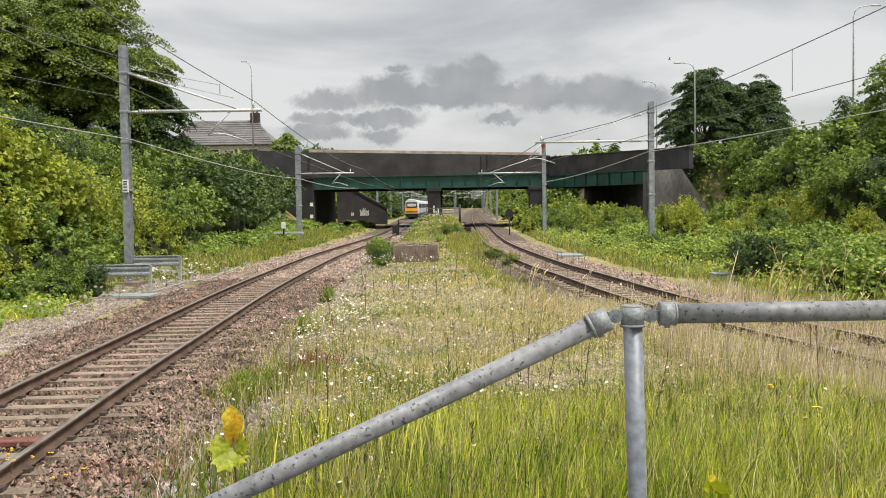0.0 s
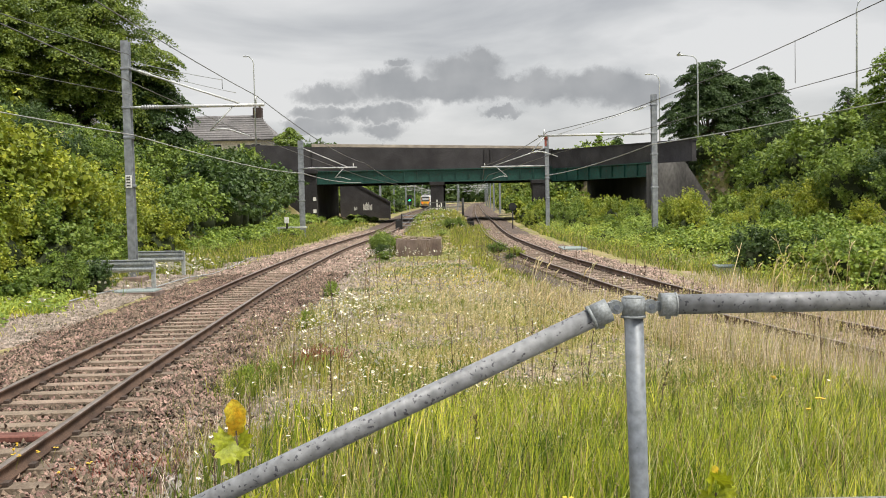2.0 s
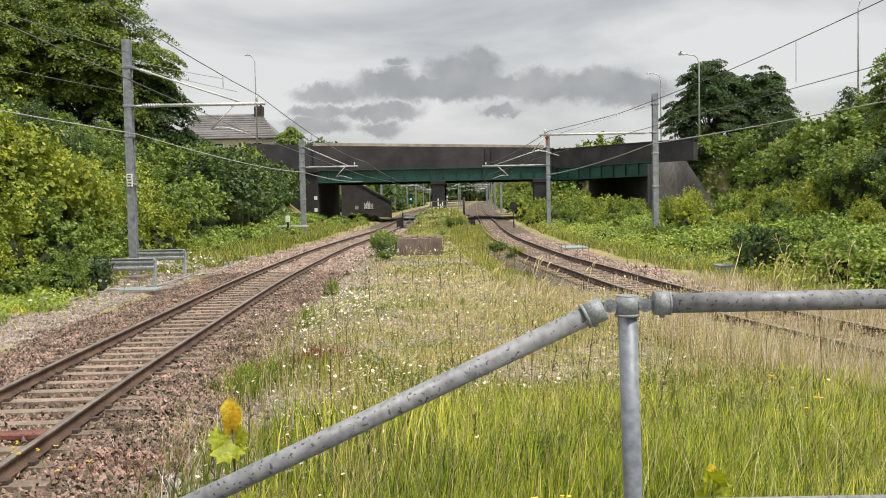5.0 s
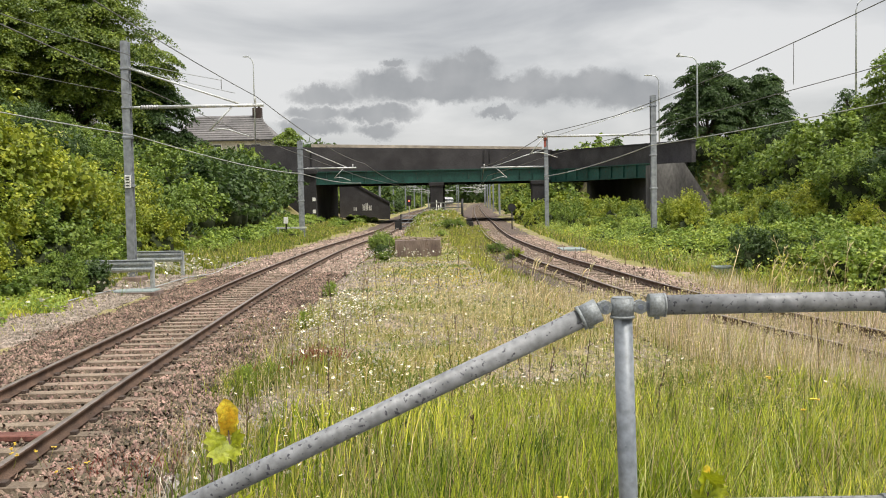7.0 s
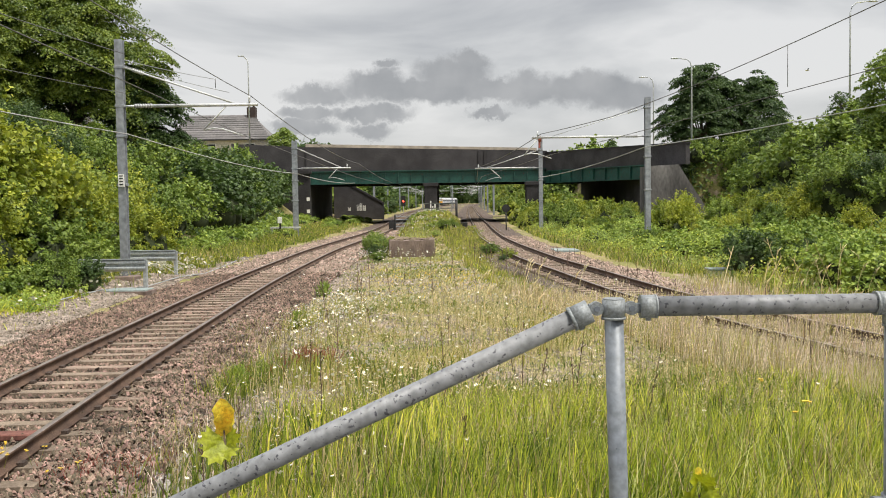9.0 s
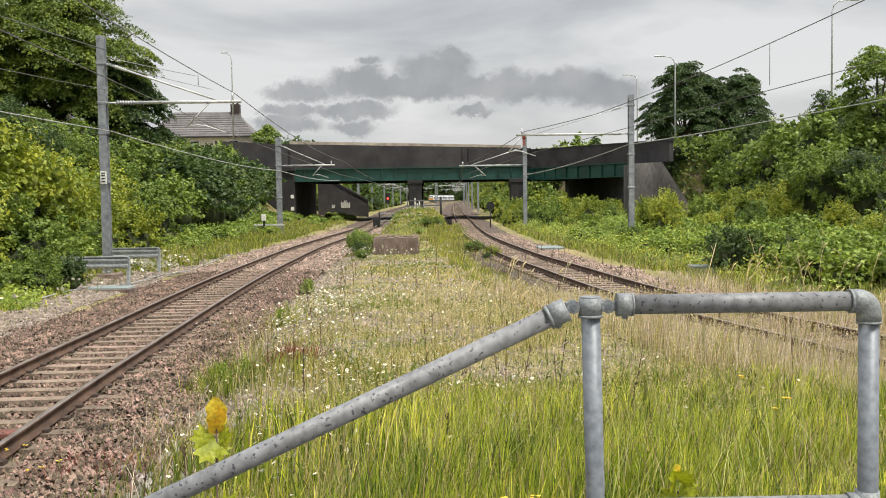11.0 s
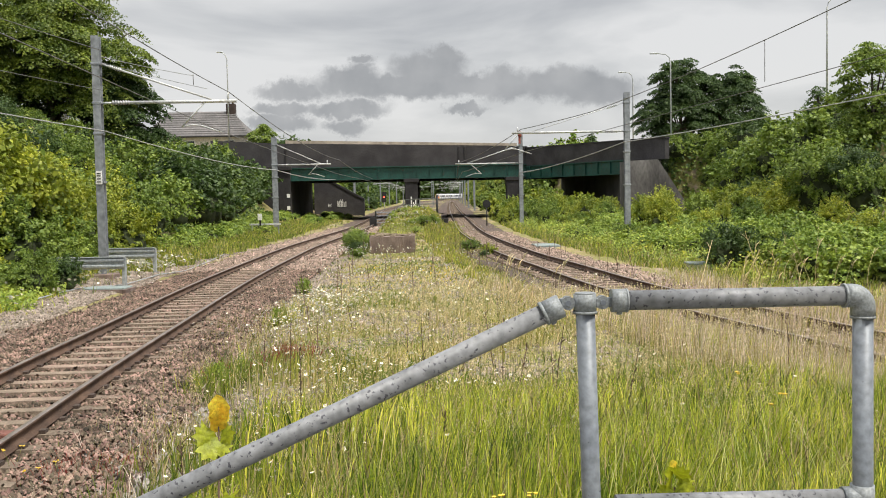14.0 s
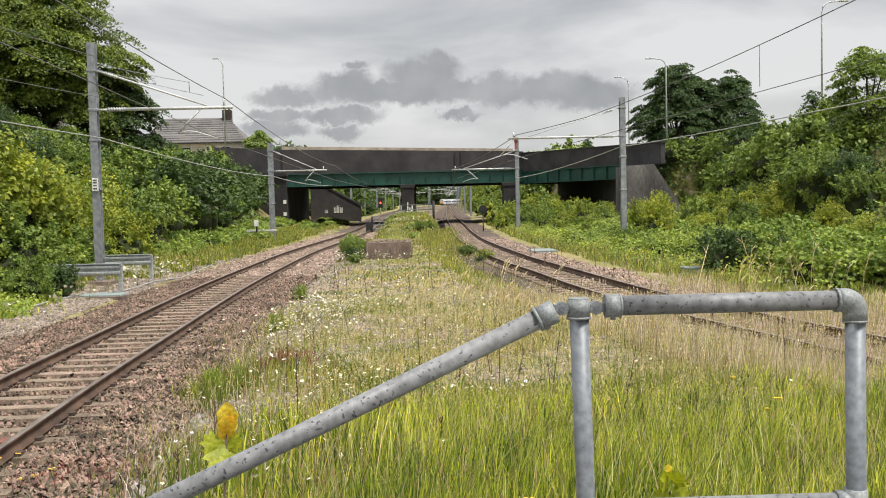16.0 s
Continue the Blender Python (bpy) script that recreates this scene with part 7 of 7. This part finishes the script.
# ---- colour-light signal with a sliding spectacle of two lenses ----
def build_signal():
    sig = thing("railway_signal", (-8.35, 230, 0), "short railway signal on a grey post", "signal")
    bm = bmesh.new()
    tube(bm, (0, 0, -0.5), (0, 0, 2.0), 0.09, None, 8)
    part("post", bm, ARM, sig)
    bm = bmesh.new()
    # housing: a hollow frame round one round-cornered opening
    for lo, hi in (((-0.5, -0.1, 1.2), (-0.26, 0.3, 3.6)), ((0.26, -0.1, 1.2), (0.5, 0.3, 3.6)), ((-0.26, -0.1, 1.2), (0.26, 0.3, 2.1)), ((-0.26, -0.1, 2.65), (0.26, 0.3, 3.6)), ((-0.5, 0.3, 1.2), (0.5, 0.34, 3.6))):
        if lo[0] == -0.26:
            hi = (hi[0], 0.02, hi[2])
        box(bm, lo, hi)
    part("housing", bm, BLACK, sig, "black signal head")
    spec = new("spectacle")
    spec.parent = sig
    bm = bmesh.new()
    tube(bm, (0, 0.06, 0), (0, 0.12, 0), 0.2, None, 20)
    part("green_lens", bm, glow("signal_green", (0.02, 0.85, 0.28), 4.0), spec, "lit green lens")
    bm = bmesh.new()
    tube(bm, (0, 0.06, 0.62), (0, 0.12, 0.62), 0.2, None, 20)
    part("red_lens", bm, glow("signal_red", (1.0, 0.05, 0.03), 6.0), spec, "lit red lens")
    return spec


SPECTACLE = build_signal()


# ---- drifting cloud bank far off ----
def cloud_material():
    """Soft-edged grey cloud: a union of lobes with noisy edges, fading into clear."""
    m = bpy.data.materials.new("grey_cloud")
    m.use_nodes = True
    nt = m.node_tree
    nt.nodes.clear()
    N, L = nt.nodes.new, nt.links.new
    out, em, tr, ms = N("ShaderNodeOutputMaterial"), N("ShaderNodeEmission"), N("ShaderNodeBsdfTransparent"), N("ShaderNodeMixShader")
    co = N("ShaderNodeTexCoord")
    n1 = N("ShaderNodeTexNoise")
    n1.inputs["Scale"].default_value, n1.inputs["Detail"].default_value, n1.inputs["Roughness"].default_value = 0.02, 9, 0.66
    L(co.outputs["Object"], n1.inputs["Vector"])
    centre, gain, shifted = N("ShaderNodeVectorMath"), N("ShaderNodeVectorMath"), N("ShaderNodeVectorMath")
    centre.operation, gain.operation, shifted.operation = "SUBTRACT", "SCALE", "ADD"
    centre.inputs[1].default_value = (0.5, 0.5, 0.5)
    gain.inputs["Scale"].default_value = 78
    L(n1.outputs["Color"], centre.inputs[0])
    L(centre.outputs[0], gain.inputs[0])
    L(gain.outputs[0], shifted.inputs[0])
    L(co.outputs["Object"], shifted.inputs[1])
    # lobes: centre (x, z) and half sizes, in metres on the bank
    lobes = [(-10, 50, 280, 40), (170, 46, 110, 34), (60, 88, 110, 46), (105, 118, 52, 30), (-285, 36, 95, 26), (250, 48, 90, 44), (395, 46, 150, 46), (-130, 66, 95, 40), (-150, -8, 120, 26), (-305, -8, 88, 20), (-106, 112, 34, 18), (150, -10, 58, 14), (-150, -52, 60, 24), (-310, -38, 95, 22), (480, 30, 120, 44)]
    best = None
    for x, z, a, b in lobes:
        sub, dv, ln, inv = N("ShaderNodeVectorMath"), N("ShaderNodeVectorMath"), N("ShaderNodeVectorMath"), N("ShaderNodeMath")
        sub.operation, dv.operation, ln.operation, inv.operation = "SUBTRACT", "MULTIPLY", "LENGTH", "SUBTRACT"
        sub.inputs[1].default_value = (x, 0, z)
        dv.inputs[1].default_value = (1 / (1.14 * a), 0, 1 / (1.16 * b))
        L(shifted.outputs[0], sub.inputs[0])
        L(sub.outputs[0], dv.inputs[0])
        L(dv.outputs[0], ln.inputs[0])
        inv.inputs[0].default_value = 1.0
        L(ln.outputs["Value"], inv.inputs[1])
        if best is None:
            best = inv.outputs[0]
        else:
            mx = N("ShaderNodeMath")
            mx.operation = "MAXIMUM"
            L(best, mx.inputs[0])
            L(inv.outputs[0], mx.inputs[1])
            best = mx.outputs[0]
    fade = N("ShaderNodeMapRange")
    fade.interpolation_type = "SMOOTHSTEP"
    fade.inputs["From Min"].default_value, fade.inputs["From Max"].default_value = -0.04, 0.5
    fade.inputs["To Max"].default_value = 0.85
    L(best, fade.inputs["Value"])
    ramp = N("ShaderNodeValToRGB")
    n2 = N("ShaderNodeTexNoise")
    n2.inputs["Scale"].default_value, n2.inputs["Detail"].default_value = 0.008, 5
    L(co.outputs["Object"], n2.inputs["Vector"])
    ramp.color_ramp.elements[0].position, ramp.color_ramp.elements[0].color = 0.35, (0.30, 0.315, 0.335, 1)
    ramp.color_ramp.elements[1].position, ramp.color_ramp.elements[1].color = 0.68, (0.41, 0.42, 0.435, 1)
    L(n2.outputs["Fac"], ramp.inputs[0])
    L(ramp.outputs[0], em.inputs["Color"])
    em.inputs["Strength"].default_value = 0.8
    L(fade.outputs[0], ms.inputs[0])
    L(tr.outputs[0], ms.inputs[1])
    L(em.outputs[0], ms.inputs[2])
    L(ms.outputs[0], out.inputs[0])
    return m


def build_cloud():
    bm = bmesh.new()
    v = [bm.verts.new(p) for p in ((-620, 0, -150), (680, 0, -150), (680, 0, 230), (-620, 0, 230))]
    bm.faces.new(v)
    return tagged(part("cloud_bank", bm, cloud_material()), "flat-bottomed grey cloud bank drifting over the horizon", "cloud", kind="structure")


CLOUD = build_cloud()


# ---- gull ----
def build_gull():
    ob = thing("gull", (0, 0, 0), "grey and white gull with dark wing tips", "bird")
    bm = bmesh.new()
    pipe(bm, [(-0.26, 0, 0.02), (-0.2, 0, 0.03), (-0.12, 0, 0.02), (0.02, 0, 0), (0.16, 0, 0.0), (0.27, 0, 0.02)], [0.012, 0.04, 0.045, 0.075, 0.05, 0.02], 8)
    part("body", bm, WHITE, ob)
    for s in (-1, 1):
        bm = bmesh.new()
        v = [bm.verts.new(p) for p in ((-0.08, s * 0.05, 0.03), (0.1, s * 0.05, 0.03), (-0.02, s * 0.35, 0.16), (0.1, s * 0.34, 0.15), (0.12, s * 0.62, 0.14))]
        bm.faces.new((v[0], v[1], v[3], v[2]))
        bm.faces.new((v[2], v[3], v[4]))
        bmesh.ops.solidify(bm, geom=bm.faces, thickness=0.015)
        part("wing", bm, MAST, ob)
    return ob


GULL, PASSING_GULL = build_gull(), build_gull()


# ---- what moves ----
def motions():
    # the train runs away along the left line, slowing as it rounds the far curve
    ys = np.linspace(100, 800, 1401)
    xs = line_at(LEFT_LINE, ys)
    arc = np.concatenate(([0], np.cumsum(np.hypot(np.diff(xs), np.diff(ys)))))
    rear = ((0, 190), (1, 224), (2, 258), (3, 292), (4, 325), (5, 357), (6, 388), (7, 418), (8, 447), (9, 474), (10, 499), (11, 521), (12, 541), (13, 559), (14, 575), (15, 590), (16, 604))
    for k, car in enumerate(TRAIN):
        rows = []
        for t, y in rear:
            s = float(np.interp(y, ys, arc)) + CAR * k
            a = Vector((float(np.interp(s + 3.4, arc, xs)), float(np.interp(s + 3.4, arc, ys)), 0))
            b = Vector((float(np.interp(s + 20, arc, xs)), float(np.interp(s + 20, arc, ys)), 0))
            turn = math.atan2(b.y - a.y, b.x - a.x) - math.pi / 2
            m = (a + b) / 2
            rows.append((t, Matrix.Translation(m) @ Matrix.Rotation(turn, 4, "Z")))
        walk(car, rows)
    # the signal goes from green to red behind the train
    walk(SPECTACLE, [(0, pose(0, 0, 2.375)), (5.0, pose(0, 0, 2.375)), (5.2, pose(0, 0, 1.755)), (16, pose(0, 0, 1.755))])
    # the seedling leans in the wind
    z = gz(-0.985, 4.5)
    walk(SEEDLING, [(t, pose(-0.985, 4.5, z, rx, lean, 0)) for t, lean, rx in ((0, 0, 0), (2, -0.2, 0), (4, -0.3, 0.3), (7, -0.8, 0), (9, 0.1, 0), (10.5, 1.6, 0), (12, 3.1, 0), (13, 2.6, 0.6), (14, 3.1, -1), (15, 4.2, 0), (16, 5.3, -0.6))])
    # one gull lands on a lamp and later drops behind the trees; another crosses above the right bank
    perch = pose(23.19, 97.88, 16.17)
    walk(GULL, [(0, pose(22.54, 97.88, 16.40, 0, -15, 0)), (0.4, perch), (7.7, perch), (8.0, pose(23.76, 98.14, 16.36, 0, 0, 30)), (8.5, pose(25.58, 102.31, 12.11, 0, 0, 60)), (9.2, pose(26.01, 105.77, 5.52, 0, 0, 80)), (16, pose(26.01, 105.77, 5.52, 0, 0, 80))])
    away = pose(65.03, 102.31, 6.04, 0, 0, 180)
    walk(PASSING_GULL, [(0, away), (6.6, away), (8.0, pose(46.82, 99.70, 15.53, 0, 0, 176)), (8.6, pose(40.75, 99.70, 15.01, 0, 0, 180)), (9.2, pose(35.37, 99.70, 14.84, 0, 0, 180)), (10.2, pose(27.74, 102.31, 9.86, 0, 0, 182)), (11.0, pose(24.28, 104.91, 5.52, 0, 0, 182)), (16, pose(24.28, 104.91, 5.52, 0, 0, 182))])
    # the clouds drift slowly sideways
    walk(CLOUD, [(t, pose(-37 * t / 16, 2500, 232 + 1.5 * t / 16)) for t in (0, 4, 8, 12, 16)])


motions()
